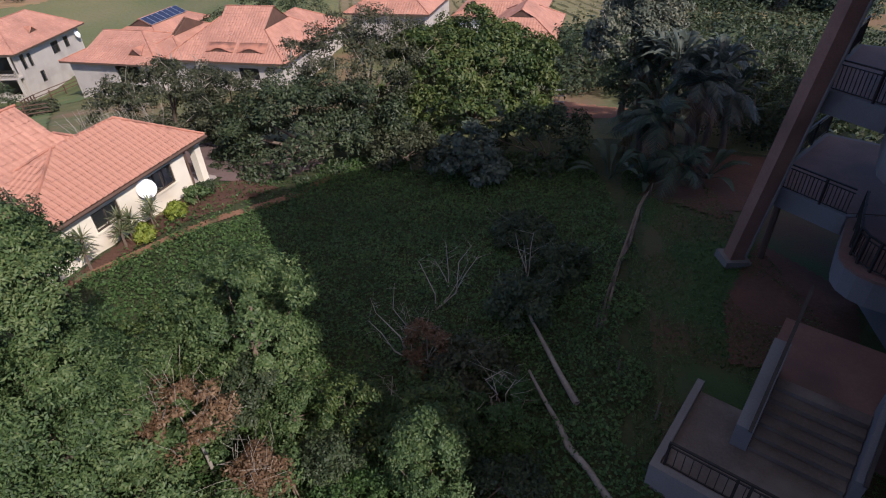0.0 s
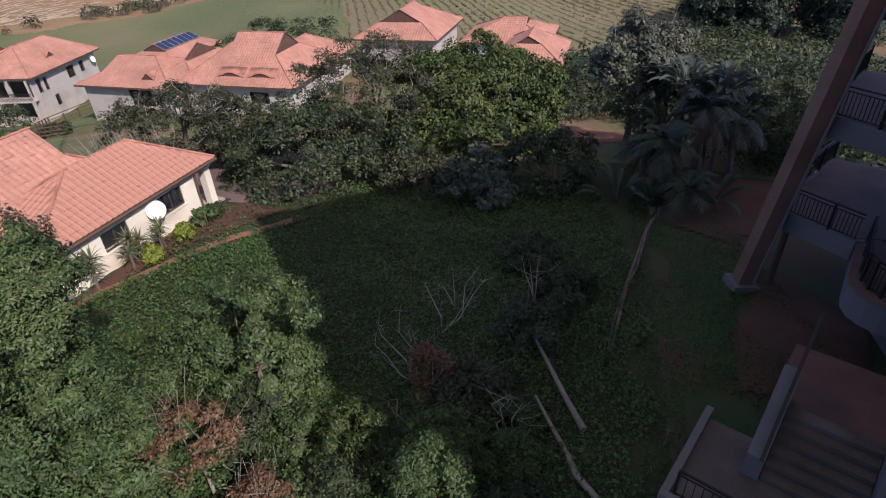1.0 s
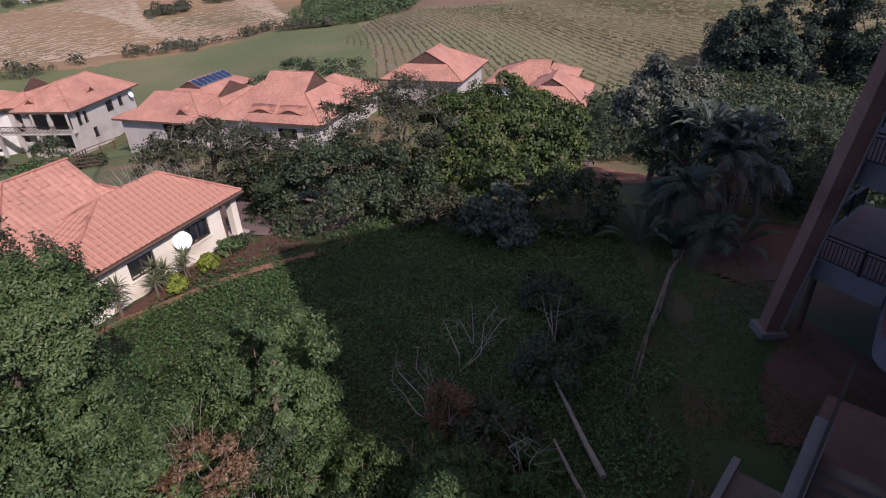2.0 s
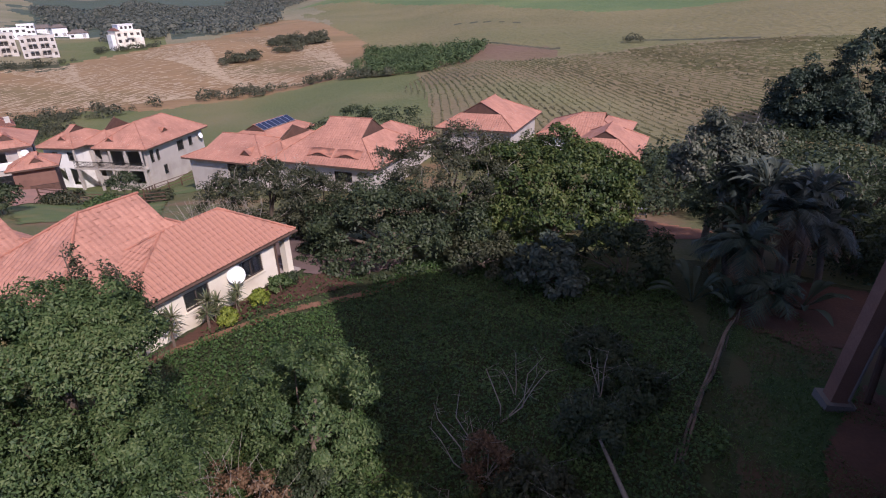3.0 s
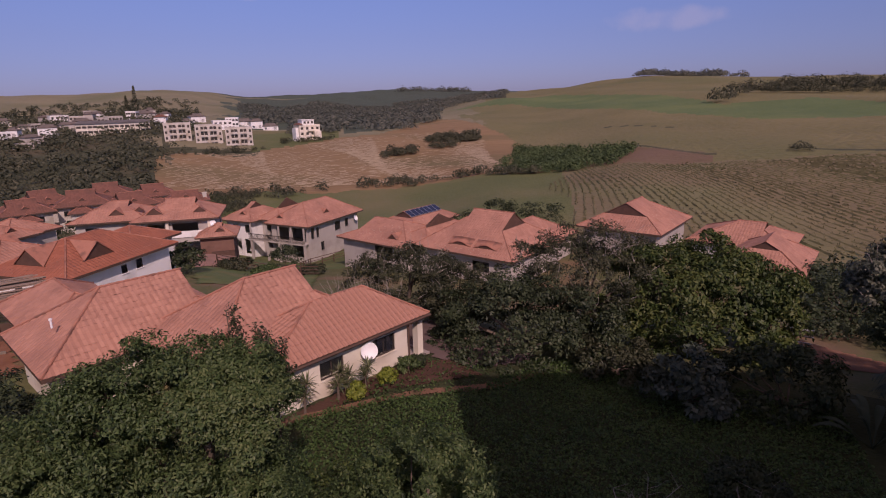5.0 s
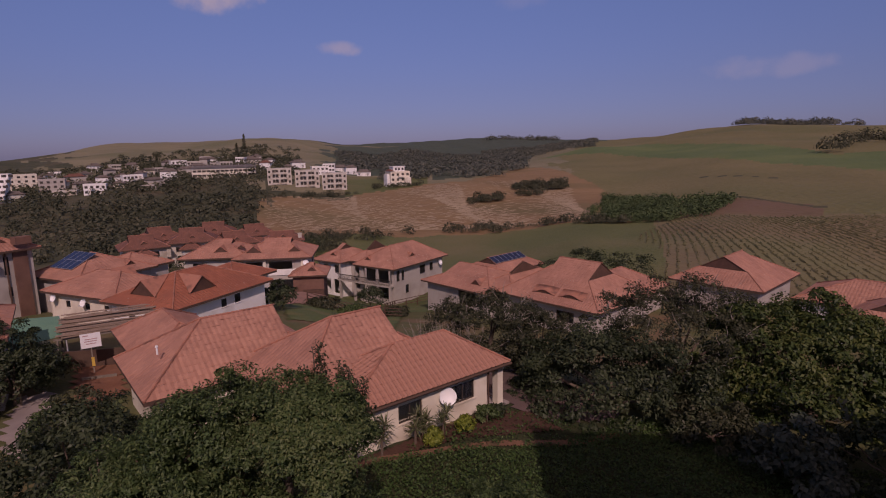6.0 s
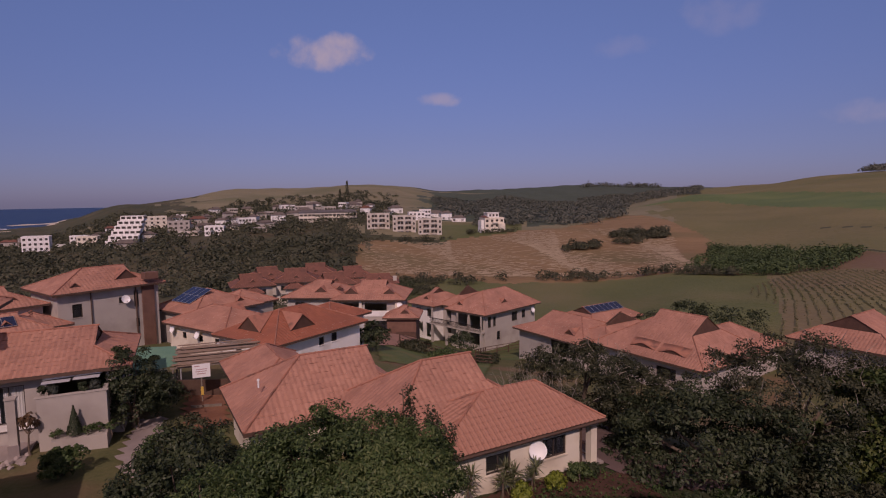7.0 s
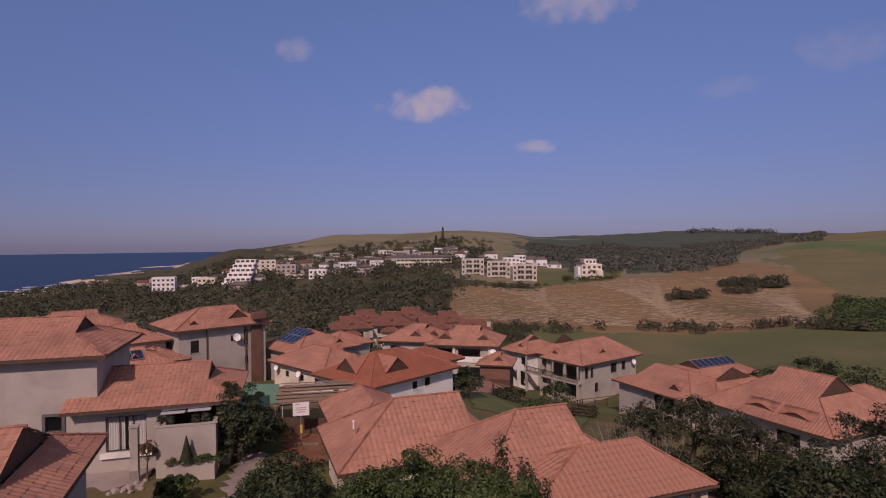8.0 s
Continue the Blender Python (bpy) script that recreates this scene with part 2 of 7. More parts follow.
M["wood"] = surface("weathered_wood", (0.15, 0.125, 0.10), (0.24, 0.205, 0.17), 0.85, 2, 18, 0.4, 0.01, stretch=(1, 1, 0.25))
M["pale_wood"] = surface("bleached_branch", (0.21, 0.185, 0.155), (0.30, 0.27, 0.23), 0.85, 3, 25, 0.3, 0.01)
M["bark"] = surface("bark", (0.10, 0.075, 0.055), (0.17, 0.13, 0.10), 0.95, 2, 14, 0.6, 0.03)
M["thatch"] = surface("dry_reed", (0.22, 0.16, 0.12), (0.32, 0.24, 0.19), 0.95, 1.2, 16, 0.5, 0.05, stretch=(1, 6, 1))
M["teal"] = surface("teal_shade_cloth", (0.10, 0.22, 0.16), (0.14, 0.27, 0.19), 0.8, 1, 10, 0.1)
M["sign"] = surface("white_board", (0.70, 0.70, 0.72), (0.78, 0.78, 0.79), 0.6, 2, 15, 0.02)
M["sign_ink"] = surface("sign_print", (0.40, 0.24, 0.24), (0.46, 0.3, 0.3), 0.6, 2, 15, 0)
M["yellow"] = surface("yellow_paint", (0.55, 0.36, 0.06), (0.62, 0.42, 0.09), 0.6, 2, 15, 0.02)

# ground covers of the sheet
M["estate"] = surface("garden_ground", (0.075, 0.085, 0.03), (0.12, 0.115, 0.05), 0.95, 0.35, 3.5, 0.6, 0.1, c=(0.16, 0.105, 0.06), c_scale=0.12)
M["plot"] = surface("overgrown_ground", (0.028, 0.036, 0.014), (0.045, 0.05, 0.02), 0.95, 0.5, 5, 0.7, 0.1)
M["lawn"] = surface("lawn", (0.075, 0.105, 0.034), (0.11, 0.14, 0.048), 0.9, 0.5, 14, 0.6, 0.04, c=(0.13, 0.13, 0.05), c_scale=0.25)
# lawn colour cut below half, painting in the building's shade; soil shows in patches
M["shade_lawn"] = surface("shade_darkened_grass", (0.024, 0.046, 0.014), (0.04, 0.066, 0.02), 0.9, 0.45, 14, 0.6, 0.04, c=(0.07, 0.042, 0.025), c_scale=0.22)
M["veld"] = surface("dry_grassland", (0.165, 0.15, 0.09), (0.225, 0.20, 0.125), 0.95, 0.03, 0.5, 0.8, 0.6, c=(0.14, 0.14, 0.075), c_scale=0.012)
M["harvest"] = surface("harvested_field", (0.185, 0.118, 0.058), (0.265, 0.178, 0.092), 0.95, 0.03, 0.45, 0.8, 0.5, c=(0.15, 0.118, 0.055), c_scale=0.02, stretch=(0.3, 1.6, 1))
M["brownsoil"] = surface("brown_field", (0.12, 0.082, 0.046), (0.165, 0.115, 0.066), 0.95, 0.04, 0.6, 0.8, 0.4, c=(0.15, 0.095, 0.065), c_scale=0.02)
M["green_field"] = surface("young_cane_field", (0.085, 0.105, 0.036), (0.125, 0.135, 0.052), 0.95, 0.05, 1.2, 0.8, 0.5, c=(0.155, 0.14, 0.066), c_scale=0.02)
M["cane_ground"] = surface("cane_row_ground", (0.135, 0.11, 0.06), (0.18, 0.145, 0.08), 0.95, 0.05, 0.7, 0.8, 0.4, c=(0.15, 0.155, 0.07), c_scale=0.015)
M["cane"] = surface("young_cane_leaves", (0.10, 0.092, 0.042), (0.145, 0.13, 0.062), 0.9, 0.06, 2.5, 0.6, 0.1, c=(0.085, 0.092, 0.034), c_scale=0.03)
M["pale_cane"] = surface("ripe_cane_field", (0.125, 0.118, 0.05), (0.19, 0.165, 0.078), 0.95, 0.02, 0.5, 1.0, 1.0, c=(0.125, 0.127, 0.052), c_scale=0.008)
M["deep_green"] = surface("green_cane_field", (0.075, 0.118, 0.042), (0.11, 0.15, 0.057), 0.95, 0.03, 0.35, 0.9, 0.8, c=(0.14, 0.17, 0.06), c_scale=0.01)
M["bushland"] = surface("bushland", (0.04, 0.048, 0.025), (0.075, 0.075, 0.04), 0.95, 0.05, 0.4, 0.9, 1.0, c=(0.10, 0.085, 0.05), c_scale=0.02)
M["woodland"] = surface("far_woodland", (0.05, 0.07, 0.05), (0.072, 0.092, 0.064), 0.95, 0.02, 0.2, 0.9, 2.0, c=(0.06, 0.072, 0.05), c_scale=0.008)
M["sand"] = surface("beach_sand", (0.50, 0.42, 0.33), (0.58, 0.50, 0.40), 0.9, 0.05, 0.5, 0.2)
M["foam"] = surface("white_surf", (0.75, 0.78, 0.80), (0.85, 0.87, 0.88), 0.8, 0.1, 1.0, 0.2)

# leaves
M["lf_bush"] = foliage("leaf_green", (0.038, 0.065, 0.023), (0.092, 0.148, 0.05), (0.19, 0.235, 0.095), 0.44)
M["lf_mango"] = foliage("leaf_glossy_green", (0.026, 0.05, 0.014), (0.057, 0.09, 0.022), (0.118, 0.138, 0.038))
M["lf_dull"] = foliage("leaf_dull_green", (0.024, 0.037, 0.018), (0.046, 0.065, 0.029), (0.085, 0.104, 0.05))
M["lf_acacia"] = foliage("leaf_olive", (0.03, 0.037, 0.019), (0.055, 0.062, 0.031), (0.095, 0.096, 0.052))
M["lf_grey"] = foliage("leaf_grey_green", (0.035, 0.045, 0.035), (0.065, 0.08, 0.065), (0.13, 0.145, 0.115))
M["lf_blue"] = foliage("leaf_blue_green", (0.04, 0.056, 0.04), (0.072, 0.095, 0.068), (0.14, 0.165, 0.12))
M["lf_pale"] = foliage("leaf_pale_tips", (0.055, 0.068, 0.05), (0.095, 0.11, 0.08), (0.22, 0.22, 0.16))
M["lf_palm"] = foliage("leaf_palm", (0.018, 0.03, 0.02), (0.035, 0.055, 0.035), (0.075, 0.10, 0.065))
M["lf_cover"] = foliage("leaf_ground_creeper", (0.028, 0.06, 0.015), (0.055, 0.105, 0.027), (0.10, 0.155, 0.045), patch=0.2)
M["lf_brown"] = foliage("leaf_dry_brown", (0.08, 0.043, 0.022), (0.145, 0.085, 0.045), (0.23, 0.15, 0.085))
M["lf_lime"] = foliage("leaf_lime", (0.10, 0.14, 0.016), (0.18, 0.22, 0.026), (0.28, 0.31, 0.05))
M["lf_yucca"] = foliage("leaf_yucca", (0.07, 0.095, 0.045), (0.15, 0.17, 0.08), (0.30, 0.28, 0.16))
# lf_far and lf_hill lightened, lf_haze most: distance haze painted into leaf colour
M["lf_far"] = foliage("leaf_far_wood", (0.045, 0.052, 0.032), (0.078, 0.084, 0.05), (0.14, 0.135, 0.085), 0.4, 0.8, 0.05)
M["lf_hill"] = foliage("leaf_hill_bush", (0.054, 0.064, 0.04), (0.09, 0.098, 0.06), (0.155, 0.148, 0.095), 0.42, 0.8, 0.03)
M["lf_haze"] = foliage("leaf_hazed_wood", (0.085, 0.098, 0.085), (0.13, 0.142, 0.115), (0.20, 0.20, 0.155), 0.45, 0.8, 0.035)
M["lf_copse"] = foliage("leaf_copse", (0.034, 0.056, 0.022), (0.062, 0.098, 0.036), (0.11, 0.15, 0.06), 0.25, 0.8, 0.05)

# ---- mesh helpers ----
def polar(az, d):
    return d * math.sin(radians(az)), d * math.cos(radians(az))


def put(name, verts, faces, mats, parent=None, label="", smooth=False, index=None, uvs=None):
    """One mesh object from plain lists, under a thing or at top level."""
    me = bpy.data.meshes.new(name)
    me.from_pydata([tuple(v) for v in verts], [], [tuple(f) for f in faces])
    for m in (mats if isinstance(mats, (list, tuple)) else [mats]):
        me.materials.append(m)
    if index is not None:
        me.polygons.foreach_set("material_index", np.asarray(index, dtype=np.int32))
    if uvs is not None:
        lay = me.uv_layers.new(name="UVMap")
        lay.data.foreach_set("uv", np.asarray(uvs, dtype=np.float32).ravel())
    if smooth:
        me.polygons.foreach_set("use_smooth", np.ones(len(me.polygons), dtype=bool))
    me.update()
    ob = new(name, me)
    if parent:
        ob.parent = parent
    if label:
        tagged(ob, label)
    return ob


def empty(name, m, label, category, group=""):
    ob = new(name)
    ob.empty_display_size = 0.3
    ob.matrix_world = m
    return tagged(ob, label, category, group)


class Geo:
    """Gathers simple solids into one mesh."""

    def __init__(self):
        self.v, self.f, self.mi = [], [], []

    def add(self, vs, fs, k=0):
        n = len(self.v)
        self.v += [tuple(v) for v in vs]
        self.f += [tuple(i + n for i in f) for f in fs]
        self.mi += [k] * len(fs)
        return self

    def box(self, x0, y0, z0, x1, y1, z1, k=0):
        vs = [(x, y, z) for z in (z0, z1) for y in (y0, y1) for x in (x0, x1)]
        return self.add(vs, [(0, 2, 3, 1), (4, 5, 7, 6), (0, 1, 5, 4), (2, 6, 7, 3), (0, 4, 6, 2), (1, 3, 7, 5)], k)

    def bar(self, a, b, w, h=None, k=0):
        """A square bar from a to b."""
        a, b = Vector(a), Vector(b)
        t = (b - a).normalized()
        s = t.cross(Vector((0, 0, 1)))
        s = s.normalized() if s.length > 1e-4 else Vector((1, 0, 0))
        u = s.cross(t).normalized()
        s, u = s * w / 2, u * (h or w) / 2
        vs = [p + i * s + j * u for p in (a, b) for i, j in ((-1, -1), (1, -1), (1, 1), (-1, 1))]
        return self.add(vs, [(3, 2, 1, 0), (4, 5, 6, 7), (0, 1, 5, 4), (1, 2, 6, 5), (2, 3, 7, 6), (3, 0, 4, 7)], k)

    def tube(self, pts, radii, seg=7, k=0, cap=True):
        pts = [Vector(p) for p in pts]
        rings = []
        n0 = len(self.v)
        for i, p in enumerate(pts):
            t = (pts[min(i + 1, len(pts) - 1)] - pts[max(i - 1, 0)]).normalized()
            s = t.cross(Vector((0.21, 0.13, 0.97)))
            s = s.normalized() if s.length > 1e-3 else Vector((1, 0, 0))
            u = t.cross(s)
            for j in range(seg):
                a = 2 * math.pi * j / seg
                self.v.append(tuple(p + radii[i] * (math.cos(a) * s + math.sin(a) * u)))
        for i in range(len(pts) - 1):
            for j in range(seg):
                a, b = n0 + i * seg + j, n0 + i * seg + (j + 1) % seg
                self.f.append((a, b, b + seg, a + seg))
                self.mi.append(k)
        if cap:
            self.f += [tuple(n0 + j for j in range(seg)), tuple(n0 + (len(pts) - 1) * seg + j for j in reversed(range(seg)))]
            self.mi += [k, k]
        return self

    def out(self, name, mats, parent=None, label="", smooth=False):
        return put(name, self.v, self.f, mats, parent, label, smooth, self.mi)


def part(name, g, mat, parent, label="", smooth=False):
    return g.out(name, mat, parent, label, smooth)


def big_mesh(name, co, quads, mat, parent=None, label=""):
    """A mesh of many loose quads from arrays."""
    me = bpy.data.meshes.new(name)
    me.vertices.add(len(co))
    me.vertices.foreach_set("co", co.astype(np.float32).ravel())
    n = len(quads)
    me.loops.add(n * 4)
    me.loops.foreach_set("vertex_index", quads.astype(np.int32).ravel())
    me.polygons.add(n)
    me.polygons.foreach_set("loop_start", np.arange(0, n * 4, 4, dtype=np.int32))
    me.materials.append(mat)
    me.update(calc_edges=True)
    ob = new(name, me)
    if parent:
        ob.parent = parent
    if label:
        tagged(ob, label)
    return ob


def leaf_quads(P, Nrm, size, rng, aspect=0.42, droop=0.25):
    """Pointed leaves at the places P that face roughly along Nrm: corners and quads."""
    n = len(P)
    Nrm = Nrm / (np.linalg.norm(Nrm, axis=1)[:, None] + 1e-9)
    r = rng.normal(size=(n, 3))
    t = r - (r * Nrm).sum(1)[:, None] * Nrm
    t[:, 2] -= droop
    t /= np.linalg.norm(t, axis=1)[:, None] + 1e-9
    s = np.cross(Nrm, t)
    s /= np.linalg.norm(s, axis=1)[:, None] + 1e-9
    L = (size * rng.uniform(0.6, 1.35, n))[:, None]
    W = L * aspect
    fold = Nrm * L * 0.12
    co = np.stack([P - t * L * 0.5, P + s * W * 0.5 + fold - t * L * 0.05, P + t * L * 0.5 - Nrm * L * 0.1, P - s * W * 0.5 + fold - t * L * 0.05], 1).reshape(-1, 3)
    return co, np.arange(n * 4).reshape(-1, 4)


def crown_points(c, radii, lumps, lump_r, per, rng, low=-0.35, spread=1.0):
    """Leaf places on many small clumps that sit over and inside an uneven crown."""
    c, radii = np.array(c, float), np.array(radii, float)
    d = rng.normal(size=(lumps * 3, 3))
    d /= np.linalg.norm(d, axis=1)[:, None]
    d = d[d[:, 2] > low][:lumps]
    rad = rng.uniform(0.62, 1.0, len(d)) ** 0.6
    ph = rng.uniform(0, 6.28, 4)
    wob = 1 + 0.13 * np.sin(3 * np.arctan2(d[:, 1], d[:, 0]) + ph[0]) + 0.10 * np.sin(5 * d[:, 2] * 2 + ph[1]) + rng.normal(0, 0.05, len(d))
    centres = c + d * radii * (rad * wob)[:, None]
    lr = lump_r * rng.uniform(0.55, 1.3, len(d))
    k = np.repeat(np.arange(len(d)), per)
    e = rng.normal(size=(len(k), 3))
    e /= np.linalg.norm(e, axis=1)[:, None]
    e[:, 2] = np.where(rng.random(len(k)) < 0.65, np.abs(e[:, 2]), e[:, 2])
    P = centres[k] + e * (lr[k] * rng.uniform(0.55, 1.08, len(k)))[:, None] * np.array([spread, spread, 0.8])
    nrm = e * 0.7 + d[k] * 0.35 + np.array([0, 0, 0.45]) + rng.normal(0, 0.38, (len(k), 3))
    return P, nrm, centres


def plant(name, base, c, radii, lumps, lump_r, per, leaf, mat, seed, label, category="tree", group="", trunk_r=0.18, limbs=9, bark="bark", low=-0.35, aspect=0.42, droop=0.25, bare=0, spread=1.0):
    """A tree or shrub: trunk and limbs that reach into a crown of leaf clumps. base and c in world metres."""
    rng = np.random.default_rng(seed)
    top = empty(name, Matrix.Translation(base), label, category, group)
    off = np.array(base)
    P, nrm, cen = crown_points(np.array(c) - off, radii, lumps, lump_r, max(30, int(per * 0.5)), rng, low, spread)
    co, q = leaf_quads(P, nrm, leaf * 1.25, rng, aspect * 1.1, droop)
    big_mesh("crown", co, q, M[mat], top)
    g = Geo()
    cc = Vector(np.array(c) - off)
    fork = Vector((cc.x * 0.45, cc.y * 0.45, max(0.3, (cc.z - radii[2] * 0.55) * 0.8)))
    g.tube([(0, 0, -0.3), fork * 0.5 + Vector((0.06, -0.05, 0)), fork], [trunk_r * 1.25, trunk_r, trunk_r * 0.8])
    for i in rng.choice(len(cen), min(limbs, len(cen)), replace=False):
        e = Vector(cen[i])
        mid = fork.lerp(e, 0.55) + Vector(rng.normal(0, 0.12, 3))
        g.tube([fork, mid, e], [trunk_r * 0.55, trunk_r * 0.3, trunk_r * 0.08], 5)
    part("trunk", g, M[bark], top, smooth=True)
    if bare:
        g = Geo()
        for i in range(bare):
            a = Vector(cen[rng.integers(len(cen))])
            dvec = Vector(rng.normal(0, 1, 3))
            dvec.z = abs(dvec.z) + 0.5
            b = a + dvec.normalized() * rng.uniform(0.5, 1.3)
            g.tube([a, a.lerp(b, 0.5) + Vector(rng.normal(0, 0.08, 3)), b], [trunk_r * 0.1, trunk_r * 0.07, 0.005], 4)
        tagged(part("bare_twig", g, M["pale_wood"], top), kind="stuff")
    return top


def broad_tree(name, base, lobes, lump_r, per, leaf, mat, seed, label, category="tree", trunk_r=0.2, low=-0.4, lumps=50):
    """A tree with several leaders: each lobe (x, y, z, rx, ry, rz) is an uneven dome of leaf clumps on its own limb."""
    rng = np.random.default_rng(seed)
    top = empty(name, Matrix.Translation(base), label, category)
    off = np.array(base)
    PP, NN, g = [], [], Geo()
    for lx, ly, lz, rx, ry, rz in lobes:
        c = np.array((lx, ly, lz)) - off
        P, nrm, cen = crown_points(c, (rx, ry, rz), lumps, lump_r, per, rng, low)
        PP.append(P)
        NN.append(nrm)
        cv = Vector(c)
        g.tube([(0, 0, -0.3), cv * 0.5 + Vector((0.1, -0.08, 0)), cv], [trunk_r, trunk_r * 0.7, trunk_r * 0.4])
        for i in rng.choice(len(cen), 6, replace=False):
            e = Vector(cen[i])
            g.tube([cv * 0.8, cv.lerp(e, 0.5) + Vector(rng.normal(0, 0.12, 3)), e], [trunk_r * 0.4, trunk_r * 0.2, 0.012], 5)
    co, q = leaf_quads(np.concatenate(PP), np.concatenate(NN), leaf, rng)
    big_mesh("crown", co, q, M[mat], top)
    part("trunk", g, M["bark"], top, smooth=True)
    return top


# ---- the lie of the land: heights along ten directions from the viewpoint, at ten distances ----
LAND_D = np.array([0, 30, 60, 100, 170, 260, 380, 650, 1100, 2400.0])
LAND = {
    -90: (0, 0.6, -1.5, -8, -14, -18, -22, -28, -42, -60),
    -77: (0, 0.4, -1.8, -6, -14, -17, -17, -19, -26, -45),
    -70: (0, 0.2, -1.8, -6, -14, -16, -11, 1, 9, -45),
    -60: (0, 0, -2.4, -9, -14, -15, -9, 6, 33, -20),
    -49: (0, 0, -2.8, -11, -14, -11, -2, 10, 39, 0),
    -38: (0, 0, -5.2, -13, -14, -10, -5.5, 0, 21, 33),
    -28: (0, 0, -6.5, -10, -14, -10.5, -4.5, -3, 7, 48),
    -16: (0, -0.7, -7, -7, -9, -9, -2, 12, 22, 34),
    -3: (0, -0.9, -6.3, -6, -4, 0, 5, 21, 43, 0),
    10: (0, -0.9, -5.5, -7, -2.5, 1, 7, 20, 31, 0),
    26: (0, -0.6, -4.5, -6, 0, 4, 9, 20, 31, 0),
}
LAND_AZ = np.array(sorted(LAND))
LAND_Z = np.array([LAND[a] for a in sorted(LAND)], float)


def land(x, y):
    """Height of the ground at x, y (numbers or arrays)."""
    x, y = np.asarray(x, float), np.asarray(y, float)
    d = np.hypot(x, y)
    az = np.degrees(np.arctan2(x, y))
    back = np.where(az > 0, az, az + 360)
    az = np.clip(np.where((back > 118) & (back < 270), -90, np.where(az > 118, 26, az)), -90, 26)
    i = np.clip(np.searchsorted(LAND_AZ, az) - 1, 0, len(LAND_AZ) - 2)
    u = (az - LAND_AZ[i]) / (LAND_AZ[i + 1] - LAND_AZ[i])
    u = u * u * (3 - 2 * u)
    j = np.clip(np.searchsorted(LAND_D, d, side="right") - 1, 0, len(LAND_D) - 2)
    v = np.clip((d - LAND_D[j]) / (LAND_D[j + 1] - LAND_D[j]), 0, 1.6)

    def row(k):
        z0, z1 = LAND_Z[k, j], LAND_Z[k, j + 1]
        zm, zp = LAND_Z[k, np.maximum(j - 1, 0)], LAND_Z[k, np.minimum(j + 2, len(LAND_D) - 1)]
        dm = LAND_D[j] - LAND_D[np.maximum(j - 1, 0)]
        dp = LAND_D[np.minimum(j + 2, len(LAND_D) - 1)] - LAND_D[j + 1]
        h = LAND_D[j + 1] - LAND_D[j]
        m0 = np.where(dm > 0, ((z1 - z0) / h + (z0 - zm) / np.maximum(dm, 1)) / 2, 0)
        m1 = np.where(dp > 0, ((z1 - z0) / h + (zp - z1) / np.maximum(dp, 1)) / 2, (z1 - z0) / h)
        return (2 * v**3 - 3 * v**2 + 1) * z0 + (v**3 - 2 * v**2 + v) * h * m0 + (-2 * v**3 + 3 * v**2) * z1 + (v**3 - v**2) * h * m1
    z = row(i) * (1 - u) + row(i + 1) * u
    # the levelled drive in front of the long house
    z = z + 1.9 * np.exp(-((x + 61.5) ** 2 + (y - 58.5) ** 2) / 110.0)
    amp = np.clip((d - 120) / 500, 0, 1) * 2.2
    return z + amp * (np.sin(x * 0.021 + 1.3) * np.sin(y * 0.017) + 0.5 * np.sin(x * 0.055 + y * 0.041))


def gz(x, y):
    return float(land(x, y))


COVERS = ["estate", "plot", "shade_lawn", "veld", "harvest", "brownsoil", "green_field", "cane_ground", "pale_cane", "deep_green", "bushland", "woodland", "sand", "lawn"]
SEA_Z = -28.0


def edge(az, *pairs):
    """Distance of a field edge along a direction, from (azimuth, distance) pairs."""
    return np.interp(az, pairs[::2], pairs[1::2])


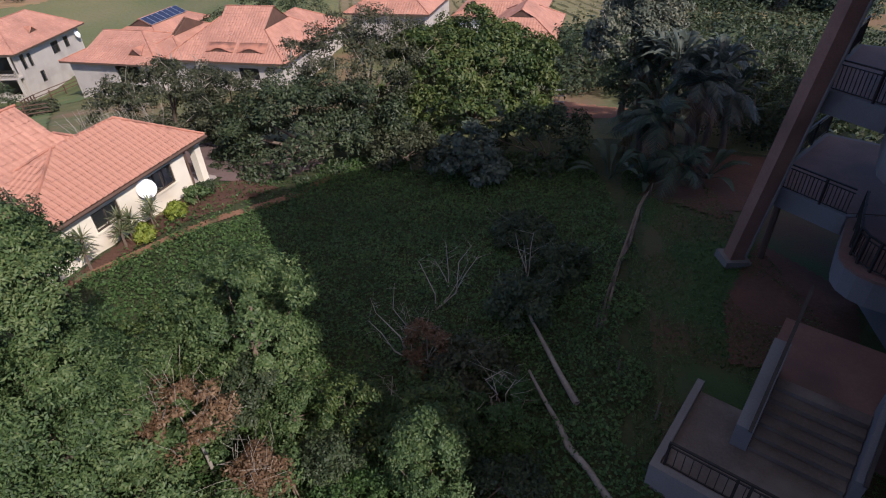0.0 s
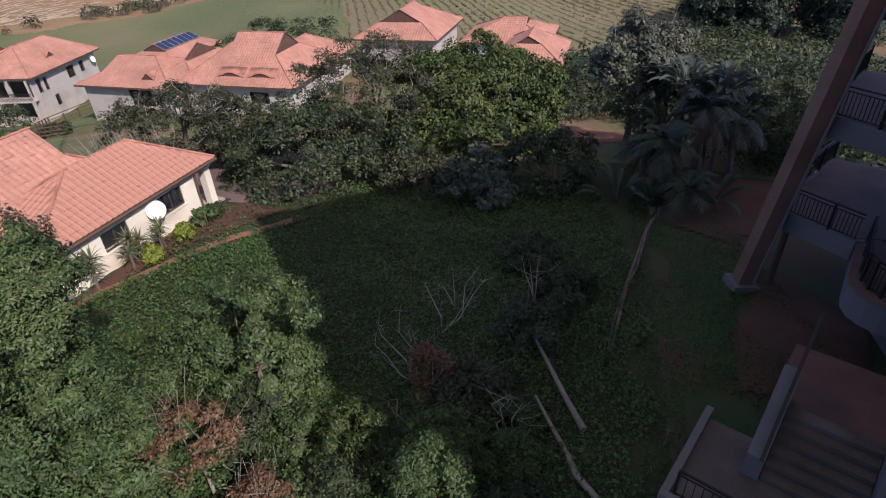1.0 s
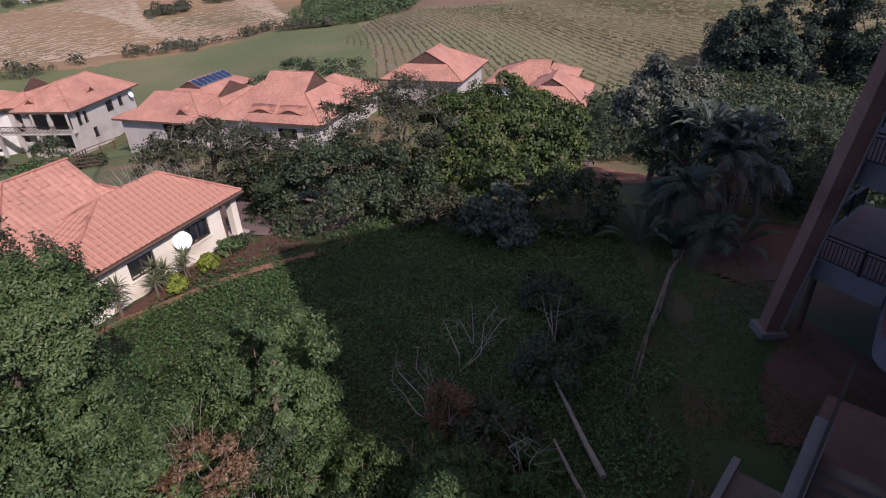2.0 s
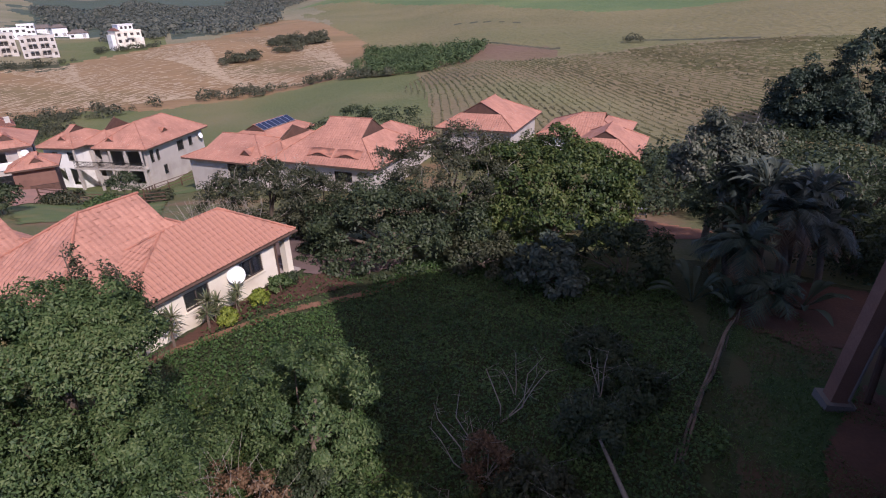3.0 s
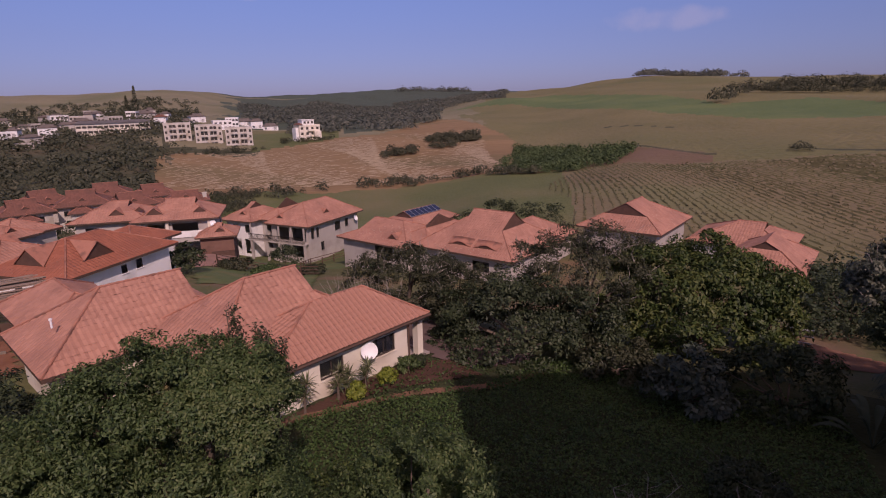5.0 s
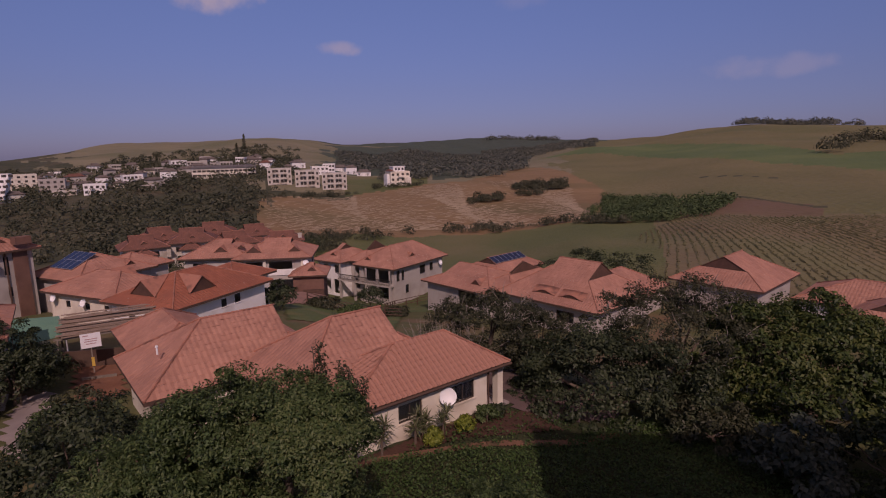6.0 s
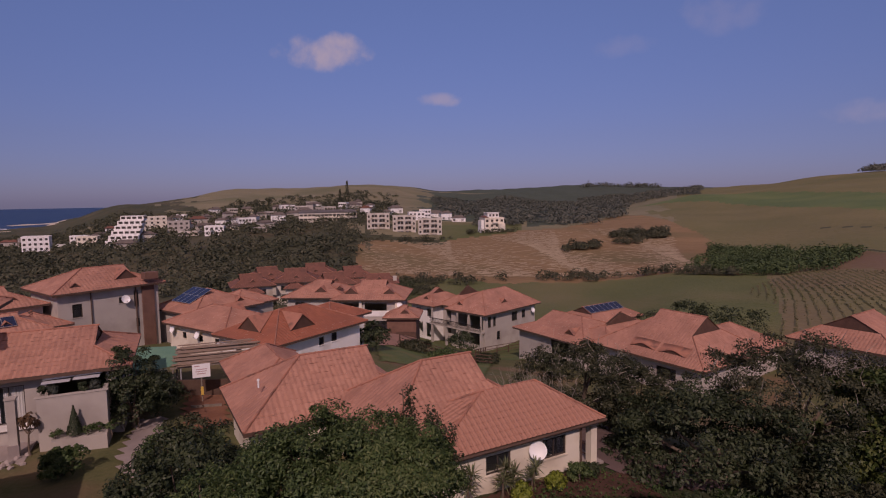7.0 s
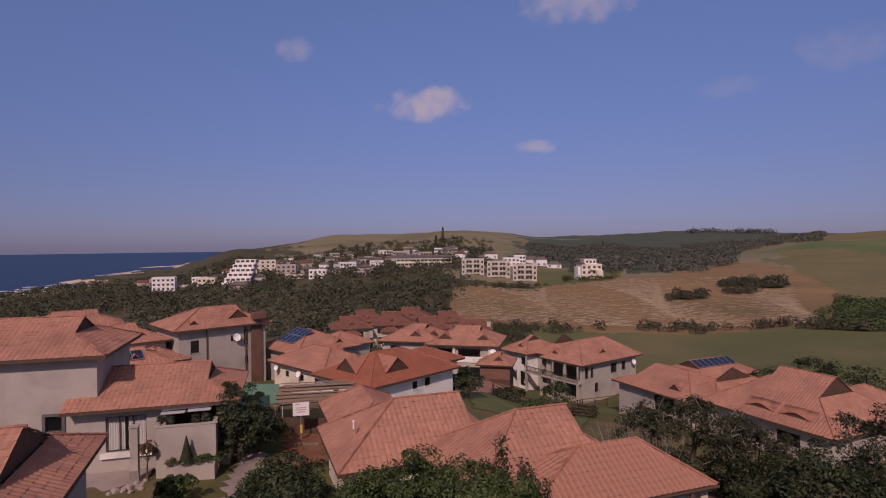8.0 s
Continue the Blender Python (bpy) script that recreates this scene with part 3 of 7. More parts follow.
def cover(az, d, x, y, z):
    """Which ground cover lies at a place, by direction, distance and height."""
    w = 1.6 * np.sin(d * 0.05 + az * 0.9) + 1.1 * np.sin(az * 2.3 + d * 0.021) + 0.6 * np.sin(az * 5.1)
    e = d * (1 + 0.004 * w)
    k = np.full(d.shape, COVERS.index("estate"))

    def lay(mask, name):
        k[mask] = COVERS.index(name)
    foot = edge(az, -52, 205, -40, 190, -35, 181, -30, 185, -21, 187, -10, 173, -2, 163, 7.5, 167, 12, 178, 34, 180)
    cut_top = edge(az, -50, 316, -42, 292, -40, 302, -34, 328, -29, 348, -24, 470, -22, 440, -19, 352, -15, 262, -13, 225, -12.5, 100)
    band_low = edge(az, -24, 620, -15.6, 544, -10, 436, -2.4, 348, 5, 298, 11.4, 293, 15, 309, 40, 330)
    band_top = edge(az, -24, 630, -13, 654, -2.5, 489, 2.4, 399, 9, 410, 14.4, 365, 24, 330)
    lay(d > 110, "veld")
    lay((az < -49 + 0.8 * w) & (e > 120) & (e < 520), "bushland")
    lay((az > -50 + 0.6 * w) & (az < -13) & (e > foot) & (e < cut_top), "harvest")
    lay((az > -50) & (az < -41) & (e > cut_top - 12) & (e < cut_top + 10), "bushland")
    lay((az > -41.8) & (az < -33.4) & (e > cut_top) & (e < 430), "green_field")
    lay((az > -46) & (az < -9 + w) & (e > 84) & (e < foot), "green_field")
    lay((az > -10.5 + 0.7 * w) & (az < 34) & (e > 78) & (e < foot), "cane_ground")
    lay((az > -20.5 + 0.5 * w) & (az < 40) & (e > np.maximum(foot, cut_top)) & (e < band_low), "pale_cane")
    lay((az > -13.5) & (az < 2 + 0.3 * w) & (e > foot) & (e < edge(az, -13, 226, -5, 203, 1.5, 182)), "brownsoil")
    for a0, a1, p in ((-5.5, 2.2, (-5.5, 208, 1.4, 180)), (9.6, 19, (9, 188, 15.5, 185, 19, 180)), (-8, -1, (-8, 300, -1, 268))):
        lay((az > a0) & (az < a1) & (np.abs(d - edge(az, *p)) < 1.7), "bushland")
    lay((az > -22 + w) & (az < 19) & (e > band_low) & (e < band_top), "deep_green")
    lay((az > -19) & (az < 40) & (e >= band_top), "pale_cane")
    lay((az > -43 + w) & (az < -23.5) & (e > cut_top + 24) & (e < 1000 + 20 * (az + 43)) & ((az > -33) | (e > 440)), "woodland")
    lay((az > -44) & (az < -16) & (e > 1150), "woodland")
    lay((az < -44) & (e > 620), "veld")
    lay((az < -66 + w) & (e > 620), "bushland")
    lay((az > 17) & (az < 60) & (d > 38) & (e < 84), "bushland")
    lay((az < -74) & (z < SEA_Z + 2.2) & (d > 400), "sand")
    lay((d < 34) & (az > -30) & (az < 40), "plot")
    lay((d < 26) & (az <= -30) & (az > -58), "plot")
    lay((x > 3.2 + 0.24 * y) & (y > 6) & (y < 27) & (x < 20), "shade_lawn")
    return k


def build_ground():
    az = np.concatenate([np.arange(-100, 48, 0.25), np.arange(50, 260, 5.0)])
    d = np.concatenate([[0.0], np.geomspace(0.6, 60, 80), np.geomspace(61, 150, 50), np.linspace(151.5, 230, 60), np.geomspace(232, 1400, 85), np.geomspace(1450, 4950, 14)])
    A, D = np.meshgrid(radians(1) * az, d, indexing="ij")
    X, Y = D * np.sin(A), D * np.cos(A)
    Z = land(X, Y)
    nd, na = len(d), len(az)
    Z += np.where(D < 110, 1, 0) * 0.04 * np.sin(X * 2.3 + 1.7 * np.sin(Y * 1.9)) * np.sin(Y * 2.1 + X)
    co = np.stack([X, Y, Z], -1).reshape(-1, 3)
    ia = np.arange(na)
    ib = (ia + 1) % na
    quads = np.stack([(ia[:, None] * nd + np.arange(nd - 1)), (ia[:, None] * nd + np.arange(1, nd)), (ib[:, None] * nd + np.arange(1, nd)), (ib[:, None] * nd + np.arange(nd - 1))], -1).reshape(-1, 4)
    mid = co[quads].mean(1)
    k = cover(np.degrees(np.arctan2(mid[:, 0], mid[:, 1])), np.hypot(mid[:, 0], mid[:, 1]), mid[:, 0], mid[:, 1], mid[:, 2])
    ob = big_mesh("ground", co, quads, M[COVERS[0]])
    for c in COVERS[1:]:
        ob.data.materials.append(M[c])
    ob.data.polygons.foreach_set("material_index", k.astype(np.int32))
    ob.data.polygons.foreach_set("use_smooth", np.ones(len(k), dtype=bool))
    ob.data.update()
    tagged(ob, "rolling ground of gardens, cane fields and bush", "ground", kind="structure")


build_ground()


def build_sea():
    m, nt, bs, N, L = nodes_of("sea_water")
    bs.inputs["Base Color"].default_value = (0.004, 0.022, 0.075, 1)
    bs.inputs["Roughness"].default_value, bs.inputs["Specular IOR Level"].default_value = 0.4, 0.2
    tc, nz, bp = N("ShaderNodeTexCoord"), N("ShaderNodeTexNoise"), N("ShaderNodeBump")
    nz.inputs["Scale"].default_value, nz.inputs["Detail"].default_value = 0.06, 8
    L(tc.outputs["Object"], nz.inputs["Vector"])
    bp.inputs["Strength"].default_value, bp.inputs["Distance"].default_value = 0.6, 3.0
    L(nz.outputs["Fac"], bp.inputs["Height"])
    L(bp.outputs[0], bs.inputs["Normal"])
    vs, fs = [], []
    n = 90
    for i in range(n + 1):
        a = -180 + 125 * i / n
        for d in (380, 700, 1200, 2200, 4960):
            vs.append((*polar(a, d), SEA_Z))
    for i in range(n):
        for j in range(4):
            a = i * 5 + j
            fs.append((a, a + 1, a + 6, a + 5))
    tagged(put("sea", vs, fs, m), "deep blue sea reaching to the horizon", "sea", kind="structure")
    # surf: broken white lines off the beach
    rng = np.random.default_rng(8)
    g = Geo()

    def shore(az):
        ds = np.geomspace(420, 2300, 400)
        x, y = polar(az, 1.0)
        z = land(ds * x, ds * y)
        below = np.nonzero(z < SEA_Z)[0]
        return ds[below[0]] if len(below) else None
    for line, (off, wid) in enumerate(((4, 9), (26, 10), (62, 7))):
        for az in np.arange(-97, -74.2, 0.5):
            a, b = shore(az), shore(az + 0.5)
            if a is None or b is None or rng.random() < 0.12 + 0.2 * line:
                continue
            w1, w2 = wid * rng.uniform(0.5, 1.2), wid * rng.uniform(0.5, 1.2)
            o = off + rng.normal(0, 2)
            g.add([(*polar(az, a + o), SEA_Z + 0.15), (*polar(az, a + o + w1), SEA_Z + 0.25), (*polar(az + 0.5, b + o + w2), SEA_Z + 0.25), (*polar(az + 0.5, b + o), SEA_Z + 0.15)], [(0, 1, 2, 3)])
    ob = g.out("surf", M["foam"])
    tagged(ob, "white lines of breaking surf along the beach", "surf", kind="stuff")


build_sea()


def patch(name, poly, mat, label, category="pavement", lift=0.05, step=0.7, kind="structure"):
    """A flat cover that follows the ground inside a polygon."""
    xs, ys = [p[0] for p in poly], [p[1] for p in poly]
    nx, ny = max(2, int((max(xs) - min(xs)) / step)), max(2, int((max(ys) - min(ys)) / step))
    rng = np.random.default_rng(len(name) + nx)

    def inside(x, y):
        r = False
        for i in range(len(poly)):
            (x1, y1), (x2, y2) = poly[i - 1], poly[i]
            if (y1 > y) != (y2 > y) and x < (x2 - x1) * (y - y1) / (y2 - y1) + x1:
                r = not r
        return r
    ids, vs, fs = {}, [], []

    def vid(i, j):
        if (i, j) not in ids:
            x = min(xs) + (max(xs) - min(xs)) * i / nx + rng.uniform(-0.15, 0.15) * step
            y = min(ys) + (max(ys) - min(ys)) * j / ny + rng.uniform(-0.15, 0.15) * step
            ids[i, j] = len(vs)
            vs.append((x, y, gz(x, y) + lift))
        return ids[i, j]
    for i in range(nx):
        for j in range(ny):
            cx = min(xs) + (max(xs) - min(xs)) * (i + 0.5) / nx
            cy = min(ys) + (max(ys) - min(ys)) * (j + 0.5) / ny
            if inside(cx, cy):
                fs.append((vid(i, j), vid(i + 1, j), vid(i + 1, j + 1), vid(i, j + 1)))
    ob = put(name, vs, fs, M[mat])
    return tagged(ob, label, category, kind=kind)


# ---- houses ----
class Roof:
    """Clay tiles laid course by course: each course steps over the one below and rolls across."""

    def __init__(self, cw=0.3, ch=0.36, roll=0.03, lip=0.013):
        self.v, self.f, self.uv = [], [], []
        self.cw, self.ch, self.roll, self.lip = cw, ch, roll, lip
        self.single, self.loose = False, []

    def slope(self, o, ex, es, pieces):
        """pieces: (s0, s1, left at s0, right at s0, left at s1, right at s1) up the slope from o."""
        o, ex, es = Vector(o), Vector(ex).normalized(), Vector(es).normalized()
        n = ex.cross(es).normalized()
        for s0, s1, l0, r0, l1, r1 in pieces:
            k = max(1, round((s1 - s0) / self.ch))
            for c in range(k):
                a, b = s0 + (s1 - s0) * c / k, s0 + (s1 - s0) * (c + 1) / k
                fa, fb = (a - s0) / (s1 - s0), (b - s0) / (s1 - s0)
                la, ra, lb, rb = l0 + (l1 - l0) * fa, r0 + (r1 - r0) * fa, l0 + (l1 - l0) * fb, r0 + (r1 - r0) * fb
                lo, hi = min(la, lb), max(ra, rb)
                h = self.cw / 2
                i0, i1 = math.floor(lo / h) + 1, math.ceil(hi / h) - 1
                xs = [lo] + [i * h for i in range(i0, i1 + 1)] + [hi]
                base = len(self.v)
                for x in xs:
                    up = (self.roll if round(x / h) % 2 else 0.0) + random.uniform(-0.012, 0.012)
                    xa, xb = min(max(x, la), ra), min(max(x, lb), rb)
                    self.v.append(tuple(o + ex * xa + es * a + n * (self.lip + up)))
                    self.v.append(tuple(o + ex * xb + es * b + n * up))
                    self.v.append(tuple(o + ex * xa + es * a + n * up))
                if self.single:
                    for i in range(math.ceil(max(la, lb) / self.cw), math.floor(min(ra, rb) / self.cw)):
                        at0 = o + ex * (i * self.cw) + es * a + n * 0.05
                        m = Matrix((ex, es, n)).transposed().to_4x4()
                        self.loose.append(Matrix.Translation(at0) @ m @ pose(0, 0, 0, random.uniform(-0.8, 0.8), random.uniform(-1.0, 1.0), random.uniform(-0.7, 0.7)))
                for i in range(len(xs) - 1):
                    p = base + 3 * i
                    u0, row = xs[i] / self.cw, a / self.ch
                    self.f.append((p, p + 3, p + 4, p + 1))
                    self.uv += [(u0 + 0.01, row + 0.1), (u0 + 0.49, row + 0.1), (u0 + 0.49, row + 0.8), (u0 + 0.01, row + 0.8)]
                    self.f.append((p + 2, p + 5, p + 3, p))
                    self.uv += [(u0 + 0.01, row + 0.05)] * 4

    def out(self, mat, parent, name="roof_slope", label=""):
        ob = put(name, self.v, self.f, M[mat], parent, label, uvs=self.uv)
        bm = bmesh.new()
        bm.from_mesh(ob.data)
        bmesh.ops.remove_doubles(bm, verts=bm.verts, dist=0.002)
        bm.to_mesh(ob.data)
        bm.free()
        return ob


TILES = {}


def tile_mesh(kind):
    """One interlocking roll tile, 0.3 m wide and 0.4 m long, shared by all single tiles."""
    if kind not in TILES:
        prof = [(0.004, 0.0), (0.07, 0.0), (0.11, 0.03), (0.15, 0.045), (0.19, 0.03), (0.23, 0.0), (0.296, 0.0)]
        vs, fs = [], []
        for y, lift in ((-0.02, 0.03), (0.385, 0.0)):
            for x, z in prof:
                vs += [(x, y, z + lift), (x, y, z + lift - 0.018)]
        k = 2 * len(prof)
        for i in range(len(prof) - 1):
            a = 2 * i
            fs += [(a, a + 2, a + k + 2, a + k), (a + 1, a + k + 1, a + k + 3, a + 3), (a, a + 1, a + 3, a + 2)]
        fs += [(0, k, k + 1, 1), (k - 2, k - 1, 2 * k - 1, 2 * k - 2)]
        me = bpy.data.meshes.new("roof_tile")
        me.from_pydata(vs, [], fs)
        me.materials.append(M["tile_single"])
        TILES[kind] = me
    return TILES[kind]


def frame_box(g, x0, x1, z0, z1, y0, y1, w):
    """One closed rectangular frame."""
    vs = [(x, y, z) for y in (y0, y1) for x, z in ((x0, z0), (x1, z0), (x1, z1), (x0, z1), (x0 + w, z0 + w), (x1 - w, z0 + w), (x1 - w, z1 - w), (x0 + w, z1 - w))]
    fs = []
    for i in range(4):
        j = (i + 1) % 4
        fs += [(i, j, 4 + j, 4 + i), (8 + i, 12 + i, 12 + j, 8 + j), (i, 8 + i, 8 + j, j), (4 + i, 4 + j, 12 + j, 12 + i)]
    g.add(vs, fs)


def wall_run(parent, a, b, z0, z1, openings, mat, th=0.22, name="wall"):
    """A wall from a to b (outer face to the right of the way) with real openings: (from, to, sill, head, kind)."""
    a, b = Vector((*a, 0)), Vector((*b, 0))
    L = (b - a).length
    ang = math.atan2(b.y - a.y, b.x - a.x)
    m = Matrix.Translation(a) @ Matrix.Rotation(ang, 4, "Z")
    xs = sorted({0.0, L, *(o[0] for o in openings), *(o[1] for o in openings)})
    zs = sorted({z0, z1, *(o[2] for o in openings), *(o[3] for o in openings)})
    solid = [[not any(o[0] < (xa + xb) / 2 < o[1] and o[2] < (za + zb) / 2 < o[3] for o in openings) for za, zb in zip(zs, zs[1:])] for xa, xb in zip(xs, xs[1:])]
    g, ids = Geo(), {}

    def vid(i, j, k):
        if (i, j, k) not in ids:
            ids[i, j, k] = len(g.v)
            g.v.append((xs[i], th * k, zs[j]))
        return ids[i, j, k]

    def full(i, j):
        return 0 <= i < len(xs) - 1 and 0 <= j < len(zs) - 1 and solid[i][j]
    for i in range(len(xs) - 1):
        for j in range(len(zs) - 1):
            if not solid[i][j]:
                continue
            q = [((i, j, 0), (i + 1, j, 0), (i + 1, j + 1, 0), (i, j + 1, 0)), ((i, j, 1), (i, j + 1, 1), (i + 1, j + 1, 1), (i + 1, j, 1))]
            if not full(i - 1, j):
                q.append(((i, j, 0), (i, j + 1, 0), (i, j + 1, 1), (i, j, 1)))
            if not full(i + 1, j):
                q.append(((i + 1, j, 0), (i + 1, j, 1), (i + 1, j + 1, 1), (i + 1, j + 1, 0)))
            if not full(i, j - 1):
                q.append(((i, j, 0), (i, j, 1), (i + 1, j, 1), (i + 1, j, 0)))
            if not full(i, j + 1):
                q.append(((i, j + 1, 0), (i + 1, j + 1, 0), (i + 1, j + 1, 1), (i, j + 1, 1)))
            for f in q:
                g.f.append(tuple(vid(*v) for v in f))
                g.mi.append(0)
    w = part(name, g, M[mat], parent)
    w.matrix_local = m
    for o in openings:
        x0, x1, s, h, kind = o
        if kind == "hole":
            continue
        fr = Geo()
        frame_box(fr, x0, x1, s, h, 0.05, 0.13, 0.06)
        n = max(1, round((x1 - x0) / 0.9))
        win = part("door" if kind in ("door", "garage") else "window", fr, M["frame"], parent)
        win.matrix_local = m
        for i in range(1, n if kind != "garage" else 1):
            xm = x0 + (x1 - x0) * i / n
            part("mullion", Geo().box(xm - 0.025, 0.06, s + 0.06, xm + 0.025, 0.12, h - 0.06), M["frame"], win)
        if kind == "window" and h - s > 1.0:
            part("transom", Geo().box(x0 + 0.06, 0.055, s + (h - s) * 0.6, x1 - 0.06, 0.125, s + (h - s) * 0.6 + 0.05), M["frame"], win)
        if kind == "garage":
            rows = 5
            for i in range(rows):
                za, zb = s + 0.05 + (h - s - 0.1) * i / rows, s + 0.05 + (h - s - 0.1) * (i + 1) / rows
                part("panel", Geo().box(x0 + 0.06, 0.07, za + 0.015, x1 - 0.06, 0.11, zb - 0.015), M["timber"], win)
            continue
        pg = Geo().box(x0 + 0.05, 0.085, s + 0.05, x1 - 0.05, 0.095, h - 0.05)
        part("pane", pg, M["glass"], win).visible_shadow = False
        if kind == "curtain":
            mid = (x0 + x1) / 2
            for xa, xb in ((x0 + 0.04, mid - 0.1), (mid + 0.1, x1 - 0.04)):
                k = max(4, int((xb - xa) / 0.07))
                vs = [(xa + (xb - xa) * i / k, 0.17 + 0.035 * (i % 2) + dy, z) for dy in (0, 0.012) for i in range(k + 1) for z in (s + 0.06, h - 0.05)]
                fs = []
                for i in range(k):
                    p, r = 2 * i, 2 * (k + 1) + 2 * i
                    fs += [(p, p + 2, p + 3, p + 1), (r, r + 1, r + 3, r + 2), (p, r, r + 2, p + 2), (p + 1, p + 3, r + 3, r + 1)]
                part("curtain", Geo().add(vs, fs), M["curtain"], win)
        if kind == "window":
            part("sill", Geo().box(x0 - 0.08, -0.06, s - 0.07, x1 + 0.08, 0.06, s - 0.002), M[mat], win)
    return w


def section(h, x0, y0, x1, y1, ze, pitch, axis="x", ends=(0.0, 0.0), tile="tile", wall="cream", over=0.6, floor=-1.5, openings=None, fine=1.0, caps=True, walls=True, vents=(), single=False, run=None):
    """One roofed block of a house: hipped roof over walls. ends: how much of each end's hip is cut short by an upright gablet (0 none, 1 plain gable); run: how far the first end's hip reaches in."""
    if axis == "x":
        T, L, W = Matrix.Translation((x0, y0, 0)), x1 - x0, y1 - y0
    else:
        T, L, W = Matrix.Translation((x1, y0, 0)) @ Matrix.Rotation(math.pi / 2, 4, "Z"), y1 - y0, x1 - x0
    R = lambda *p: T @ Vector(p)
    V = lambda *p: T.to_3x3() @ Vector(p)
    tp, cp = math.tan(radians(pitch)), math.cos(radians(pitch))
    half = W / 2
    zr = ze + half * tp
    q = [min(1 - ends[0], L / W * 0.999), min(1 - ends[1], L / W * 0.999)]
    S = half / cp
    far = [run or half, half]
    c0 = math.cos(math.atan2(half * tp, far[0]))
    slopes = []

    def lay(o, ex, es, pieces, single=False):
        r = Roof(0.3 * fine, 0.36 * fine)
        r.single = single
        r.slope(o, ex, es, pieces)
        ob = r.out(tile, h)
        slopes.append(ob)
        for mt in r.loose:
            t = new("roof_tile", tile_mesh(tile))
            t.parent = ob
            t.matrix_local = mt
    # main slopes, in up to three lifts where the two ends stop at different heights
    cuts = sorted({0.0, 1.0, q[0], q[1]})
    for side in (0, 1):
        pieces = []
        for a, b in zip(cuts, cuts[1:]):
            if b - a < 1e-6:
                continue
            ins = lambda f, e: min(f, q[e]) * far[e]
            le, re = (0, 1) if side == 0 else (1, 0)
            pieces.append((a * S, b * S, ins(a, le), L - ins(a, re), ins(b, le), L - ins(b, re)))
        if side == 0:
            lay(R(0, 0, ze), V(1, 0, 0), V(0, cp, tp * cp), pieces, single)
        else:
            lay(R(L, W, ze), V(-1, 0, 0), V(0, -cp, tp * cp), pieces)
    for e in (0, 1):
        if q[e] > 0.02:
            pc = [(0, q[e] * S, 0, W, q[e] * half, W - q[e] * half)]
            if e == 0:
                lay(R(0, W, ze), V(0, -1, 0), V(c0, 0, math.sqrt(1 - c0 * c0)), [(0, q[0] * far[0] / c0, 0, W, q[0] * half, W - q[0] * half)], single)
            else:
                lay(R(L, 0, ze), V(0, 1, 0), V(-cp, 0, tp * cp), pc)
    ro = slopes[0]
    # gablet boards
    for e in (0, 1):
        if q[e] < 0.98:
            xg = q[e] * half if e == 0 else L - q[e] * half
            zb, yb = ze + q[e] * half * tp, q[e] * half
            dx = 0.12 if e == 0 else -0.12
            g = Geo().add([R(xg + dx, yb, zb - 0.05), R(xg + dx, W - yb, zb - 0.05), R(xg + dx, half, zr - 0.04), R(xg + 2 * dx, yb, zb - 0.05), R(xg + 2 * dx, W - yb, zb - 0.05), R(xg + 2 * dx, half, zr - 0.04)],
                          [(0, 1, 2), (3, 5, 4), (0, 3, 4, 1), (1, 4, 5, 2), (2, 5, 3, 0)])
            part("gable_board", g, M["timber"], ro, "dark timber gablet board")
    # ridge and hip caps
    if caps:
        lines = [((min(q[0], 1) * far[0] - 0.1 * (q[0] < 0.98), half, zr), (L - min(q[1], 1) * half + 0.1 * (q[1] < 0.98), half, zr))]
        for e in (0, 1):
            if q[e] > 0.02:
                xe, sx = (0, 1) if e == 0 else (L, -1)
                for ye, sy in ((0, 1), (W, -1)):
                    lines.append(((xe, ye, ze + 0.02), (xe + sx * q[e] * far[e], ye + sy * q[e] * half, ze + q[e] * half * tp + 0.02)))
        for a, b in lines:
            a, b = R(*a), R(*b)
            n = max(1, int((b - a).length / (0.42 * fine)))
            if (b - a).length < 0.2:
                continue
            pts, rad = [], []
            for i in range(n):
                pts += [a.lerp(b, (i + 0.02) / n) + Vector((0, 0, 0.03)), a.lerp(b, (i + 0.98) / n) + Vector((0, 0, 0.03))]
                rad += [0.075 * fine ** 0.2, 0.06 * fine ** 0.2]
            part("ridge_cap", Geo().tube(pts, rad, 6), M["cap"], ro)
    # fascia, gutter and soffit
    g = Geo()
    g.box(0, 0, ze - 0.2, L, 0.04, ze).box(0, W - 0.04, ze - 0.2, L, W, ze).box(0, 0.04, ze - 0.2, 0.04, W - 0.04, ze).box(L - 0.04, 0.04, ze - 0.2, L, W - 0.04, ze)
    fa = part("fascia", g, M["fascia"], h)
    fa.matrix_local = T
    so = part("soffit", Geo().box(0.05, 0.05, ze - 0.14, L - 0.05, W - 0.05, ze - 0.09), M["white"], h)
    so.matrix_local = T
    # small triangular roof vents on the slopes: side, along, up (metres), width
    for side, al, up, wd in vents:
        o, ex, ey = {0: ((0, 0), (1, 0), (0, 1)), 1: ((L, W), (-1, 0), (0, -1)), 2: ((0, W), (0, -1), (1, 0)), 3: ((L, 0), (0, 1), (-1, 0))}[side]
        px, py = o[0] + ex[0] * al + ey[0] * up, o[1] + ex[1] * al + ey[1] * up
        zb = ze + up * tp + 0.05
        hh, back = wd * 0.42, wd * 0.42 / tp
        A, B = (px - ex[0] * wd / 2, py - ex[1] * wd / 2, zb), (px + ex[0] * wd / 2, py + ex[1] * wd / 2, zb)
        C = (px, py, zb + hh)
        D = (px + ey[0] * back, py + ey[1] * back, zb + hh)
        o2 = 0.12
